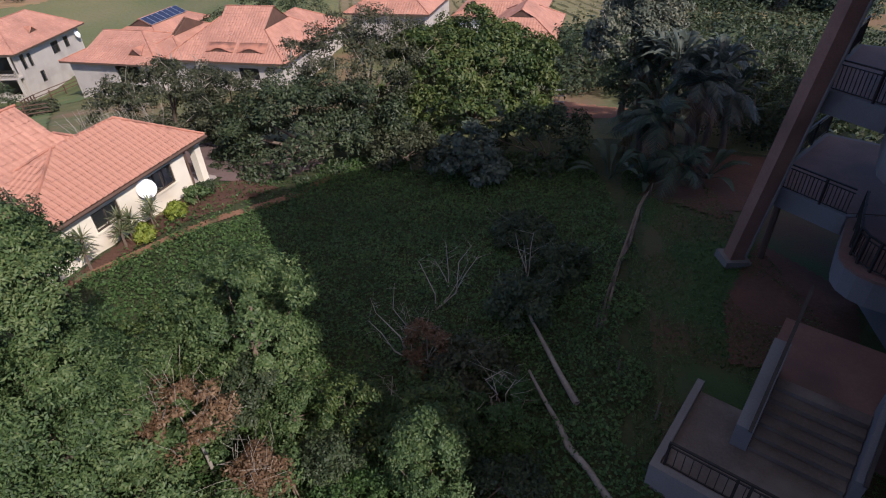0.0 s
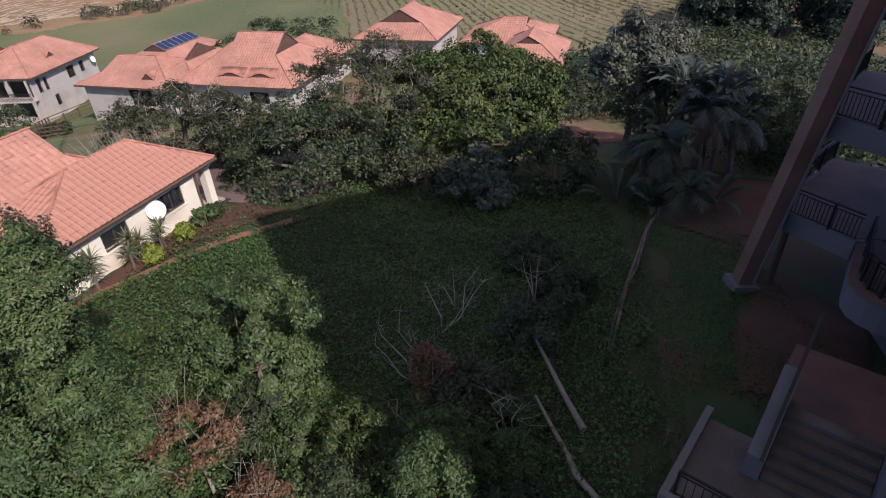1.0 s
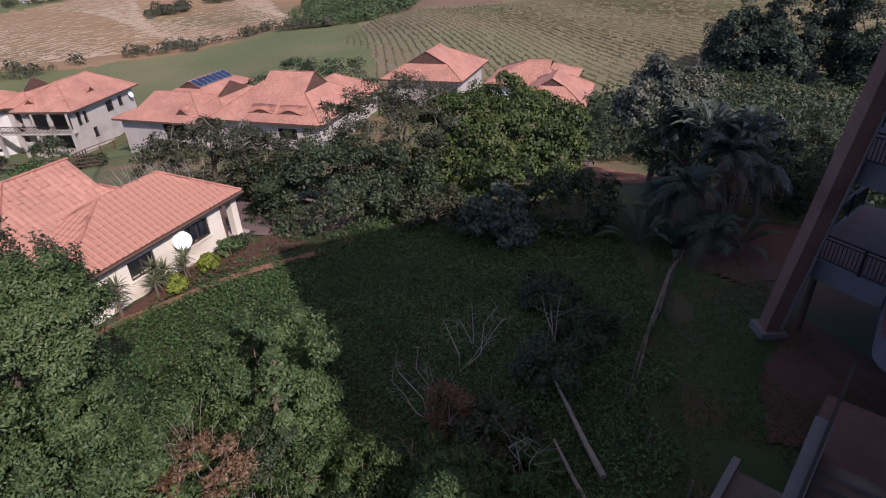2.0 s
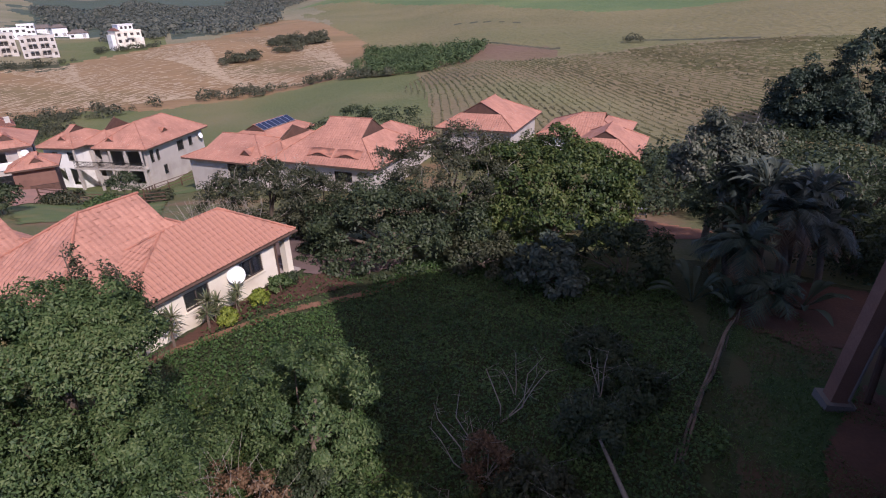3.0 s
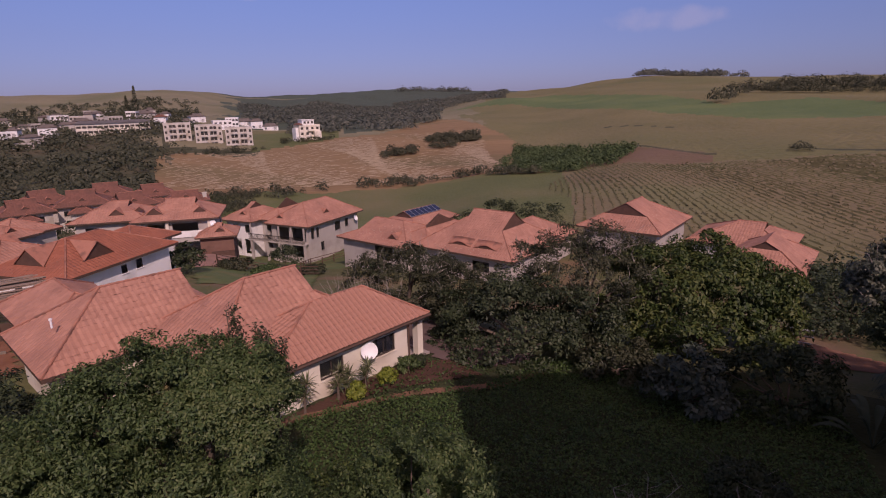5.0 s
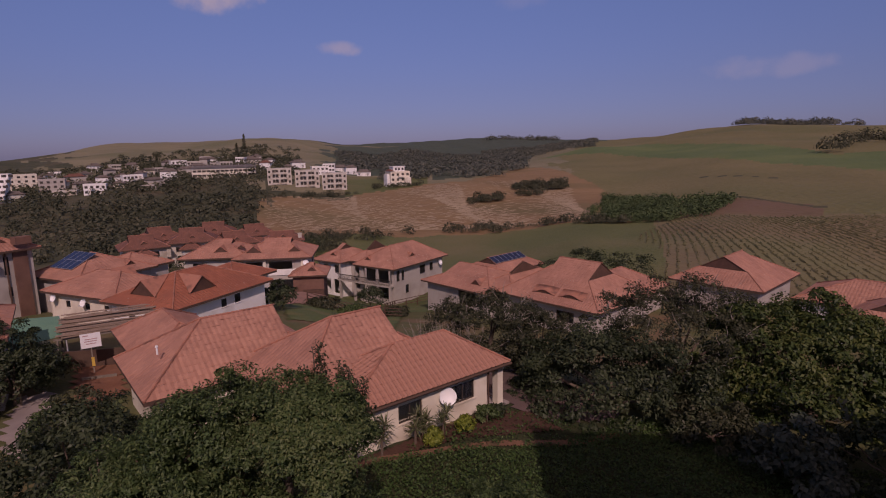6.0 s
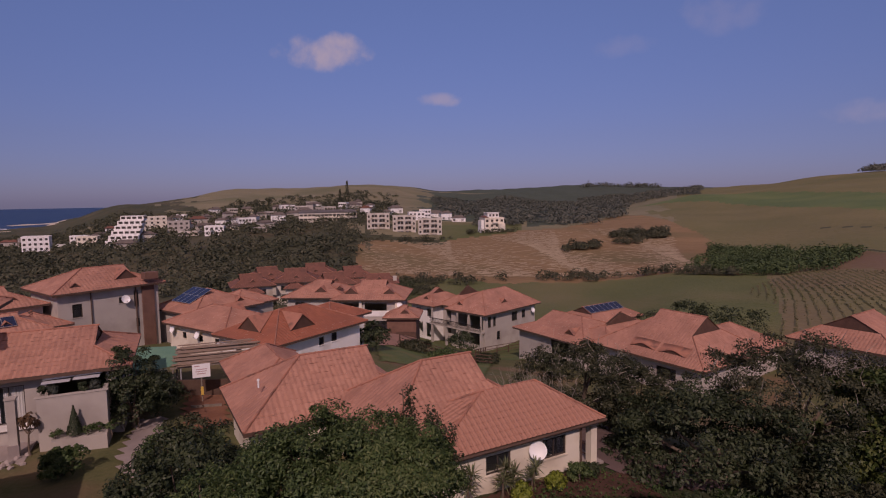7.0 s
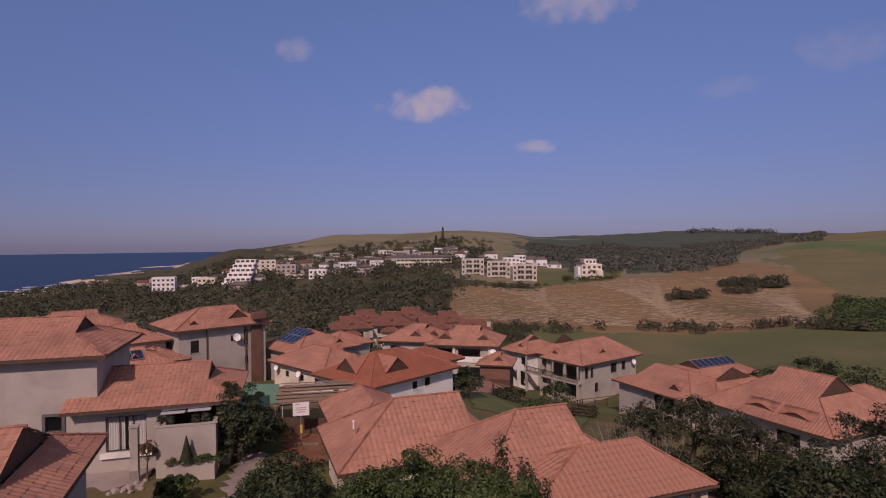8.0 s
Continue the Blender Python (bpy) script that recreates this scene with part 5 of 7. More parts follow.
def pyramid_house():
    h = house("house", -2.4, 73.4, -6.2, 75, "house with a tall pink hipped roof and a dark gablet")
    section(h, 0, 0, 13.5, 11.4, 3.15, 28.5, ends=(0.5, 0.2), wall="grey", over=0.8, floor=-2, fine=1.2)
    section(h, 5, -13.5, 15.5, -1.5, 1.8, 23, "y", ends=(0.3, 0.0), wall="white", over=0.7, floor=-2, fine=1.2)
    section(h, -3.5, -15.9, 8, -7.1, 1.55, 30, ends=(0.35, 0.3), wall="white", over=0.7, floor=-2, fine=1.2)
    return h


pyramid_house()

# ---- the apartment building at the edge of the plot ----
def railing(parent, a, b, h=1.0, gap=0.13, post=1.6):
    """Iron railing between two points of a deck edge: rails, with each baluster and post under them."""
    a, b = Vector(a), Vector(b)
    L = (b - a).length
    up = Vector((0, 0, h))
    rail = part("railing", Geo().bar(a + up, b + up, 0.06, 0.05), M["iron"], parent)
    for k in (0.1, h - 0.14):
        part("lower_rail", Geo().bar(a + Vector((0, 0, k)), b + Vector((0, 0, k)), 0.035), M["iron"], rail)
    for i in range(int(L / gap) + 1):
        p = a.lerp(b, min(1, i * gap / L))
        part("baluster", Geo().bar(p + Vector((0, 0, 0.1)), p + Vector((0, 0, h - 0.14)), 0.02), M["iron"], rail)
    for i in range(int(L / post) + 1):
        p = a.lerp(b, min(1, i * post / L))
        part("post", Geo().bar(p, p + up, 0.07), M["iron"], rail)


def slab(g, poly, z0, z1, k=0):
    n = len(poly)
    vs = [(*p, z0) for p in poly] + [(*p, z1) for p in poly]
    g.add(vs, [tuple(reversed(range(n))), tuple(range(n, 2 * n))] + [(i, (i + 1) % n, n + (i + 1) % n, n + i) for i in range(n)], k)
    return g


def apartment_building():
    h = empty("apartment_building", pose(0, 0, 0), "grey plaster apartment building with brick columns and railed balconies", "building")
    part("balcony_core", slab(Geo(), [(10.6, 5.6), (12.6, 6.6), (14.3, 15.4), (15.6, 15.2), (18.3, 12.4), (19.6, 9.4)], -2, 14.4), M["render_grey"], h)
    # bulk out of view, its outline and height fitted to throw the plot's shadow
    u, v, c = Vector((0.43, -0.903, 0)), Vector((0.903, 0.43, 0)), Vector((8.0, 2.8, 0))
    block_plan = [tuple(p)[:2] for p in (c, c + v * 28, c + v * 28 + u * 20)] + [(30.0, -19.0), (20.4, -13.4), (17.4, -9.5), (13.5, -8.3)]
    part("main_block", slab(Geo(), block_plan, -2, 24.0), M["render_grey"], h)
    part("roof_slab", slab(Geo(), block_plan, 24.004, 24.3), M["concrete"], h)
    # brick column with a plinth and a pale downpipe
    m = Matrix.Translation((10.98, 18.2, 0)) @ Vector((0.089, -0.057, 1)).to_track_quat("Z", "Y").to_matrix().to_4x4() @ pose(0, 0, 0, 0, 0, 36)
    for nm, g, mat in (("column", Geo().box(-0.28, -0.3, -1, 0.28, 0.3, 14.4), "brick"), ("plinth", Geo().box(-0.46, -0.5, -1, 0.46, 0.5, 0.15), "concrete"),
                       ("downpipe", Geo().tube([(-0.36, -0.22, 14.3), (-0.36, -0.22, 0.35), (-0.52, -0.42, 0.16)], [0.05, 0.05, 0.05], 8), "concrete")):
        part(nm, g, M[mat], h).matrix_local = m
    part("corner_post", Geo().tube([(12.2, 18.4, -1), (12.2, 18.4, 3.0)], [0.13, 0.13], 8), M["fascia"], h)
    # balcony decks with upstands, tiled floors and rails
    for z in (3.3, 7.0, 10.7):
        ax, ay = 10.98 + 0.089 * z, 18.2 - 0.057 * z
        deck = [(ax + 0.42, ay + 0.16), (13.0, 16.0), (16.0, 15.4), (20.5, 18.6), (15.8, 22.4), (ax + 1.1, ay + 1.3)]
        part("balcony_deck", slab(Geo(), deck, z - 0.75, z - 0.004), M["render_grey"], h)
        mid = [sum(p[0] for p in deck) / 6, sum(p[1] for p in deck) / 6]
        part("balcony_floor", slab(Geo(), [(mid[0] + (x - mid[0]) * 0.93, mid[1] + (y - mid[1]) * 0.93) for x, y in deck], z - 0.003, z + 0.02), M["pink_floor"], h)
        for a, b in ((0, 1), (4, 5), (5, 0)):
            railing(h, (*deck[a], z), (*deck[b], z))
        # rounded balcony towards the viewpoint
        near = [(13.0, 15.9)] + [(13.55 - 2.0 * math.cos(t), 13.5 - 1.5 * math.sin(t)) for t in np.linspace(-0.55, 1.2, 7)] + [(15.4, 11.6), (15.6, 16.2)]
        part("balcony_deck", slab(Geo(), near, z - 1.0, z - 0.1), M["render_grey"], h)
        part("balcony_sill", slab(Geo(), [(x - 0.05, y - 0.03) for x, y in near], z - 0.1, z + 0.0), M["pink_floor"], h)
        for a in range(0, 7):
            railing(h, (near[a][0] + 0.3, near[a][1], z), (near[a + 1][0] + 0.3, near[a + 1][1], z), post=0.9)
    return h


apartment_building()


def staircase():
    """Outdoor flight from a railed landing up to the building."""
    s = empty("staircase", pose(7.2, 9.12, 0, 0, 0, -39), "worn tiled outdoor staircase with plastered parapets and iron rails", "staircase")
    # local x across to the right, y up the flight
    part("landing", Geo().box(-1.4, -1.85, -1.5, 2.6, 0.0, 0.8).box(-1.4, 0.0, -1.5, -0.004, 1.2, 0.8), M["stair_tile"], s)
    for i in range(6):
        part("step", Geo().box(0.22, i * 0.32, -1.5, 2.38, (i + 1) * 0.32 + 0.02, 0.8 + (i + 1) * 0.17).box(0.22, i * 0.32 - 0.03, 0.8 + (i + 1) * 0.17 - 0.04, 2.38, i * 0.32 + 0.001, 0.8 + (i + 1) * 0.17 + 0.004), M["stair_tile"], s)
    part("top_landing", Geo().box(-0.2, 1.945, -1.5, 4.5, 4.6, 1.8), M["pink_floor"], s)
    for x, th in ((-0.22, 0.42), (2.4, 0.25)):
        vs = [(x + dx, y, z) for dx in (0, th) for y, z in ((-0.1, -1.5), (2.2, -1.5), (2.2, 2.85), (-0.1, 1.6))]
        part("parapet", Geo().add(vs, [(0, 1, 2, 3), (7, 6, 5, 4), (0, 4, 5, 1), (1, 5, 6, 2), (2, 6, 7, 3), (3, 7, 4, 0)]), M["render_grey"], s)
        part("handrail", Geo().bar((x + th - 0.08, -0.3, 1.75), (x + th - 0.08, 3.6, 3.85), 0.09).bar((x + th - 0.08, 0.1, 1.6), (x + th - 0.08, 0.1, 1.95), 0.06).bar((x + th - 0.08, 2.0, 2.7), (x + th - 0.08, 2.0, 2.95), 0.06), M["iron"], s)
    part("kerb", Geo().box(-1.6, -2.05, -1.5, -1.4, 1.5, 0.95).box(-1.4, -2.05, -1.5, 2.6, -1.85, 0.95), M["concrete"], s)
    for a, b in (((-1.3, -1.75, 0.8), (0.6, -1.75, 0.8)), ((0.6, -1.75, 0.8), (2.6, -1.75, 0.8))):
        railing(s, a, b, 0.95, 0.2)
    return s


staircase()

# ---- trees and plants of the plot and its edges ----
def ground_at(x, y):
    return (x, y, gz(x, y))


plant("tree", ground_at(1.3, 38.5), (1.5, 38.0, 0.7), (5.8, 5.0, 4.4), 310, 0.74, 300, 0.205, "lf_mango", 11, "dense round tree with glossy yellow-green leaves", trunk_r=0.35, low=-0.75)
plant("tree", ground_at(-8, 31.5), (-8.6, 30.9, 0.0), (5.6, 4.0, 3.5), 230, 0.7, 280, 0.18, "lf_dull", 12, "spreading dark green tree over the garden edge", trunk_r=0.3, low=-0.7)
plant("tree", ground_at(-5.8, 36.5), (-5.4, 36.3, 2.3), (4.6, 4.0, 3.4), 170, 0.62, 240, 0.14, "lf_acacia", 13, "thin-leaved olive tree with bare twigs", trunk_r=0.25, bare=140)
plant("tree", ground_at(-18.0, 34.6), (-17.8, 34.4, 1.5), (4.3, 3.2, 2.5), 210, 0.5, 230, 0.125, "lf_acacia", 14, "flat-topped olive-green thorn tree", trunk_r=0.22, bare=150, low=-0.95)
plant("tree", ground_at(*polar(-22.3, 39)), (*polar(-21.8, 39), 0.0), (3.4, 3.0, 2.8), 130, 0.55, 220, 0.14, "lf_acacia", 38, "low dense olive-green tree in front of the long house", trunk_r=0.2, low=-0.8, bare=30)
plant("shrub", ground_at(0.9, 27.3), (0.9, 27.0, 0.0), (1.9, 1.6, 2.1), 58, 0.42, 120, 0.24, "lf_blue", 15, "blue-green leafy shrub at the edge of the trees", "shrub", trunk_r=0.1, aspect=0.5)
plant("shrub", ground_at(5.4, 28.6), (5.0, 28.6, 0.4), (2.7, 1.9, 1.9), 64, 0.48, 130, 0.2, "lf_dull", 16, "loose dark green shrub under the tall trees", "shrub", trunk_r=0.12)
plant("shrub", ground_at(-2.6, 29.4), (-2.9, 29.6, -0.5), (2.6, 1.7, 1.5), 66, 0.48, 160, 0.17, "lf_acacia", 31, "low dark shrub under the tall trees", "shrub", trunk_r=0.1)
plant("tree", ground_at(11.2, 36.2), (11.4, 36.2, 3.8), (3.1, 2.6, 2.6), 130, 0.5, 220, 0.2, "lf_pale", 17, "slender grey-green tree with pale leaf tips", trunk_r=0.2, bare=40)
plant("shrub", ground_at(12.6, 34.2), (12.6, 34.2, 1.6), (3.2, 2.2, 2.6), 90, 0.7, 260, 0.15, "lf_dull", 37, "dark undergrowth below the wild bananas", "shrub", trunk_r=0.12)
plant("tree", ground_at(19.5, 37), (19.8, 37.0, 0.4), (4.2, 3.6, 2.4), 100, 0.8, 260, 0.15, "lf_dull", 32, "low dark tree with bare pale twigs beyond the lawn", trunk_r=0.25, bare=150)
plant("tree", ground_at(17.6, 31), (17.8, 31.0, 0.6), (2.8, 2.5, 2.2), 70, 0.7, 260, 0.14, "lf_dull", 33, "small dark leafy tree by the lawn", trunk_r=0.2)
broad_tree("tree", ground_at(-10.4, 8.4), [(-10.3, 8.4, 4.6, 2.7, 2.6, 3.5), (-11.2, 8.0, 7.3, 1.75, 1.6, 1.25), (-10.1, 8.9, 7.35, 1.75, 1.6, 1.25), (-9.5, 9.4, 7.0, 1.15, 1.1, 1.15), (-11.9, 7.0, 6.2, 1.8, 1.7, 1.6), (-12.6, 6.2, 5.0, 2.2, 2.1, 2.3), (-12.0, 6.6, 3.6, 2.4, 2.3, 2.6), (-9.8, 9.2, 4.0, 1.4, 1.4, 2.4), (-9.2, 8.1, 3.9, 1.6, 1.6, 2.2)], 0.4, 250, 0.1, "lf_bush", 18, "broad bright green tree beside the house", low=-0.4, lumps=78)
plant("tree", ground_at(-9.2, 8.2), (-9.2, 8.2, 2.0), (2.5, 2.3, 2.3), 110, 0.46, 430, 0.095, "lf_bush", 35, "bushy green tree crowding the thicket", trunk_r=0.15, low=-0.6)
plant("tree", ground_at(-12.2, 7.4), (-12.2, 7.4, 3.2), (2.7, 2.5, 3.2), 110, 0.5, 430, 0.1, "lf_bush", 36, "bushy green tree crowding the thicket", trunk_r=0.15, low=-0.6)
plant("shrub", ground_at(-6.9, 13.3), (-6.7, 13.3, 1.6), (2.5, 2.2, 2.6), 120, 0.42, 430, 0.1, "lf_bush", 19, "tall green shrub in the sun", "shrub", trunk_r=0.1, low=-0.6)
plant("shrub", ground_at(-8.2, 16.2), (-8.2, 16.2, 0.5), (1.9, 1.8, 0.9), 80, 0.5, 480, 0.1, "lf_bush", 34, "tall green shrub in the sun", "shrub", trunk_r=0.1, low=-0.6)
for i, (x, y, z, r, hh) in enumerate(((-1.0, 9.6, 0.9, 1.2, 1.9), (-4.6, 8.6, 0.2, 1.5, 1.2), (-2.8, 7.6, 0.2, 1.3, 1.1), (-7.4, 7.6, 1.0, 1.9, 1.8), (0.9, 8.4, 0.0, 1.2, 0.9), (-3.4, 10.6, 0.3, 1.3, 1.2), (-0.9, 7.0, 0.0, 1.3, 1.0), (1.2, 10.8, 0.0, 1.4, 0.9),
                                        (-8.6, 11.2, 1.5, 1.5, 1.7), (-6.2, 11.0, 0.8, 1.2, 1.3), (-9.9, 12.8, 1.0, 1.5, 1.5), (-4.9, 10.6, 0.5, 1.0, 1.0), (-11.4, 11.6, 1.8, 1.4, 1.7), (-5.8, 7.2, 0.6, 1.1, 1.2), (-3.6, 9.2, 0.3, 0.9, 0.9), (-7.8, 10.4, 0.9, 1.0, 1.2), (-8.7, 6.5, 2.2, 1.4, 1.6), (-7.4, 5.6, 1.2, 1.3, 1.5))):
    plant("shrub", ground_at(x, y), (x, y, z), (r, r, hh), 55, 0.34, 240, 0.085, ("lf_mango", "lf_bush", "lf_cover", "lf_bush", "lf_dull")[i % 5], 40 + i, "rounded green shrub in the thicket", "shrub", "shrubs of the thicket", trunk_r=0.05, low=-0.5)
plant("shrub", ground_at(-0.8, 8.1), (-0.8, 8.1, 1.9), (0.8, 0.75, 1.6), 80, 0.3, 260, 0.075, "lf_bush", 39, "tall yellow-green shrub catching the sun at the shadow's edge", "shrub", trunk_r=0.06, low=-0.7)
for i, (x, y, z, r, hh) in enumerate(((-6.9, 9.1, 2.5, 1.3, 0.8), (-5.1, 8.2, 1.3, 0.6, 0.9), (-1.1, 13.0, 0.5, 0.75, 1.3), (-6.0, 7.2, 0.4, 0.8, 0.7))):
    plant("dead_bush", ground_at(x, y), (x, y, z), (r, r * 0.8, hh), 46, 0.26, 170, 0.085, "lf_brown", 60 + i, "withered bush with dry rust-brown leaves", "bush", "withered bushes", trunk_r=0.05, bare=40, bark="pale_wood")
for i, (x, y, z, r, hh) in enumerate(((2.1, 15.0, 0.6, 1.1, 1.3), (0.4, 12.4, 0.3, 1.2, 0.9), (3.9, 17.6, 0.2, 1.2, 0.9), (2.8, 20.5, 0.1, 1.3, 0.7))):
    plant("creeper_mound", ground_at(x, y), (x, y, z), (r, r * 0.9, hh), 45, 0.36, 200, 0.12, "lf_dull" if i != 1 else "lf_acacia", 70 + i, "mound of shaded creeper over dead wood", "creeper", "creeper mounds", trunk_r=0.05, bare=14, limbs=0)


def fine_tree(x, y, z0, z1, seed, label):
    """A thin stem with feathery tufts that stands above the thicket."""
    rng = np.random.default_rng(seed)
    t = empty("sapling", Matrix.Translation((x, y, z0)), label, "tree", "saplings")
    H = z1 - z0
    g = Geo().tube([(0, 0, 0), (0.05, 0.02, H * 0.5), (0.0, 0.0, H)], [0.04, 0.03, 0.012], 5)
    P, Q = [], []
    for i in range(13):
        f = 0.35 + 0.65 * i / 13
        a = rng.uniform(0, 6.28)
        L = 0.75 * (1.15 - f) + 0.2
        tip = Vector((math.cos(a) * L, math.sin(a) * L, H * f + 0.15))
        part("twig", Geo().tube([(0, 0, H * f - 0.1), tip], [0.014, 0.006], 4), M["bark"], t)
        for s in np.linspace(0.3, 1, 9):
            c = np.array(Vector((0, 0, H * f - 0.1)).lerp(tip, s))
            P.append(c + rng.normal(0, 0.07, (9, 3)))
            Q.append(rng.normal(0, 0.5, (9, 3)) + [0, 0, 0.9])
    part("stem", g, M["bark"], t)
    co, q = leaf_quads(np.concatenate(P), np.concatenate(Q), 0.09, rng, 0.5)
    big_mesh("leaves", co, q, M["lf_acacia"], t)


fine_tree(-9.3, 10.3, 5.0, 8.4, 1, "slender sapling with feathery tufts above the thicket")
fine_tree(-10.6, 10.3, 5.6, 8.9, 2, "slender sapling with pale twigs above the thicket")
fine_tree(-9.9, 10.9, 5.2, 8.3, 3, "slender sapling with pale twigs above the thicket")


def creeper_cover():
    """Low creeper and weeds over the open plot."""
    rng = np.random.default_rng(21)
    n = 105000
    x, y = rng.uniform(-15, 7.5, n), rng.uniform(5.5, 30, n)
    az, d = np.degrees(np.arctan2(x, y)), np.hypot(x, y)
    path = np.interp(y, (16.5, 18.3, 19.7, 20.7, 21.6, 24, 28), (-15.6, -14.6, -12.7, -11.8, -10.6, -8.8, -7.4)) - 0.1 + 0.22 * np.sin(y * 2.1) + 0.15 * np.sin(y * 7.3)
    wall = -14.5 + 0.352 * (y - 18.25)
    verge = (y > 18.5) & (y < 27) & (x > wall + 0.4 * np.sin(y * 3.1)) & (x < path - 0.5) & (rng.random(n) < np.where(y > 22.2, 0.22, 0.3))
    keep = ((x > np.where(y > 17, path, -14)) & (x < 2.6 + 0.235 * y + 0.5 * np.sin(y * 1.7)) & (d > 7)) | verge
    x, y = x[keep], y[keep]
    mound = 0.22 + 0.16 * np.sin(x * 1.3 + 0.7 * y) * np.sin(y * 1.1) + 0.10 * np.sin(x * 3.1 + 2) * np.sin(y * 2.7 + x)
    mound = np.maximum(mound, 0.04) + 0.35 * np.exp(-((x + 10.5) ** 2 / 9 + (y - 18.5) ** 2 / 9))
    P = np.stack([x, y, land(x, y) + mound * rng.uniform(0.25, 1.0, len(x)) + 0.03], 1)
    nrm = rng.normal(0, 0.45, (len(x), 3)) + [0, 0, 1]
    co, q = leaf_quads(P, nrm, 0.125, rng, 0.62, 0.1)
    tagged(big_mesh("creeper_cover", co, q, M["lf_cover"]), "low green creeper and weeds covering the plot", "creeper", kind="stuff")
    # grass blades on the mown strip
    n = 46000
    x, y = rng.uniform(3, 15, n), rng.uniform(7, 27, n)
    keep = (x > 2.4 + 0.24 * y) & (x < 12.5)
    x, y = x[keep], y[keep]
    bare = np.sin(x * 0.9 + 1) * np.sin(y * 0.7) > 0.55
    x, y = x[~bare], y[~bare]
    P = np.stack([x, y, land(x, y) + 0.05], 1)
    co, q = leaf_quads(P, rng.normal(0, 0.6, (len(x), 3)) + [0, 0, 0.5], 0.14, rng, 0.2, -0.6)
    tagged(big_mesh("grass", co, q, M["lf_cover"]), "short grass of the shaded lawn", "grass", kind="stuff")


creeper_cover()


def log(name, pts, radii, label, mat="wood", cat="log"):
    ob = Geo().tube(pts, radii, 9).out(name, M[mat], smooth=True)
    return tagged(ob, label, cat, "fallen trunks")


log("fallen_log", [(2.35, 14.6, 0.75), (2.7, 13.4, 0.55), (3.05, 12.2, 0.35), (3.4, 11.1, 0.2)], [0.045, 0.07, 0.09, 0.11], "bleached fallen trunk lying through the creeper")
log("fallen_log", [(2.1, 12.2, 0.5), (2.4, 11.3, 0.35), (2.75, 10.2, 0.3), (2.9, 9.6, 0.2), (3.3, 8.9, 0.2), (3.7, 8.0, 0.1)], [0.04, 0.06, 0.08, 0.11, 0.09, 0.11], "bent fallen trunk with peeling bark")


def bare_branch(x, y, tips, label, seed, bend=0.5):
    """Pale leafless branch: a stem that forks to the given tips (offsets from its foot)."""
    rng = np.random.default_rng(seed)
    z = gz(x, y)
    g = Geo()
    for t in tips:
        t = Vector(t)
        a, b = t * 0.35 + Vector(rng.normal(0, bend * 0.3, 3)), t * 0.7 + Vector(rng.normal(0, bend * 0.4, 3))
        g.tube([(0, 0, 0), a, b, t], [0.03, 0.023, 0.015, 0.007], 5)
        for k in range(5):
            s = a.lerp(t, rng.uniform(0.15, 0.95))
            e = s + Vector((rng.normal(0, 0.38), rng.normal(0, 0.28), rng.uniform(-0.05, 0.5)))
            g.tube([s, s.lerp(e, 0.5) + Vector(rng.normal(0, 0.04, 3)), e], [0.009, 0.006, 0.003], 4)
    ob = g.out("bare_branch", M["pale_wood"])
    ob.location = (x, y, z)
    return tagged(ob, label, "branch", "dead branches")


bare_branch(-1.63, 13.2, [(-1.16, 0.42, 2.45), (-1.31, 0.18, 1.75), (-0.1, 0.7, 1.8), (-0.41, 0.85, 2.7)], "pale dead branch curving out of the creeper", 1)
bare_branch(-0.87, 15.8, [(-0.08, 0.4, 2.3), (1.46, 0.81, 2.4), (1.62, 0.41, 2.15), (1.1, 0.3, 1.6)], "pale forked dead branch above the creeper", 2)
bare_branch(2.68, 17.3, [(-0.44, 0.57, 2.0), (0.26, 0.57, 2.07), (-0.15, 0.43, 1.74)], "thin upright dead stems in creeper", 3, 0.12)
bare_branch(0.94, 10.9, [(-0.08, 0.41, 1.43), (0.62, 0.13, 1.5), (0.9, 0.05, 0.7), (-0.42, 0.23, 0.72), (0.3, 0.4, 1.6)], "tangle of pale arching twigs", 4, 0.4)
bare_branch(-1.89, 11.7, [(-0.51, 0.21, 0.75), (-0.28, 0.16, 0.45)], "pale broken twig in the creeper", 5)
bare_branch(-0.4, 17.2, [(0.0, 0.3, 1.8), (-0.5, 0.2, 1.2)], "thin upright dead stem in creeper", 6, 0.1)


def wire_fence():
    f = empty("wire_fence", Matrix.Translation((0, 0, 0)), "low sagging wire fence with weathered poles along the lawn", "fence")
    line = [(9.4, 23.8), (8.2, 21.4), (7.0, 19.0), (5.8, 16.6), (4.7, 14.4), (4.9, 12.3), (5.6, 10.6)]
    for x, y in line:
        z = gz(x, y)
        part("post", Geo().tube([(x, y, z - 0.3), (x + 0.03, y, z + 0.75)], [0.035, 0.03], 6), M["bark"], f)
    for hgt in (0.25, 0.5, 0.72):
        for a, b in zip(line, line[1:]):
            za, zb = gz(*a) + hgt, gz(*b) + hgt
            mid = ((a[0] + b[0]) / 2, (a[1] + b[1]) / 2, (za + zb) / 2 - 0.06)
            part("wire", Geo().tube([(*a, za), mid, (*b, zb)], [0.005] * 3, 4), M["iron"], f)
    return f


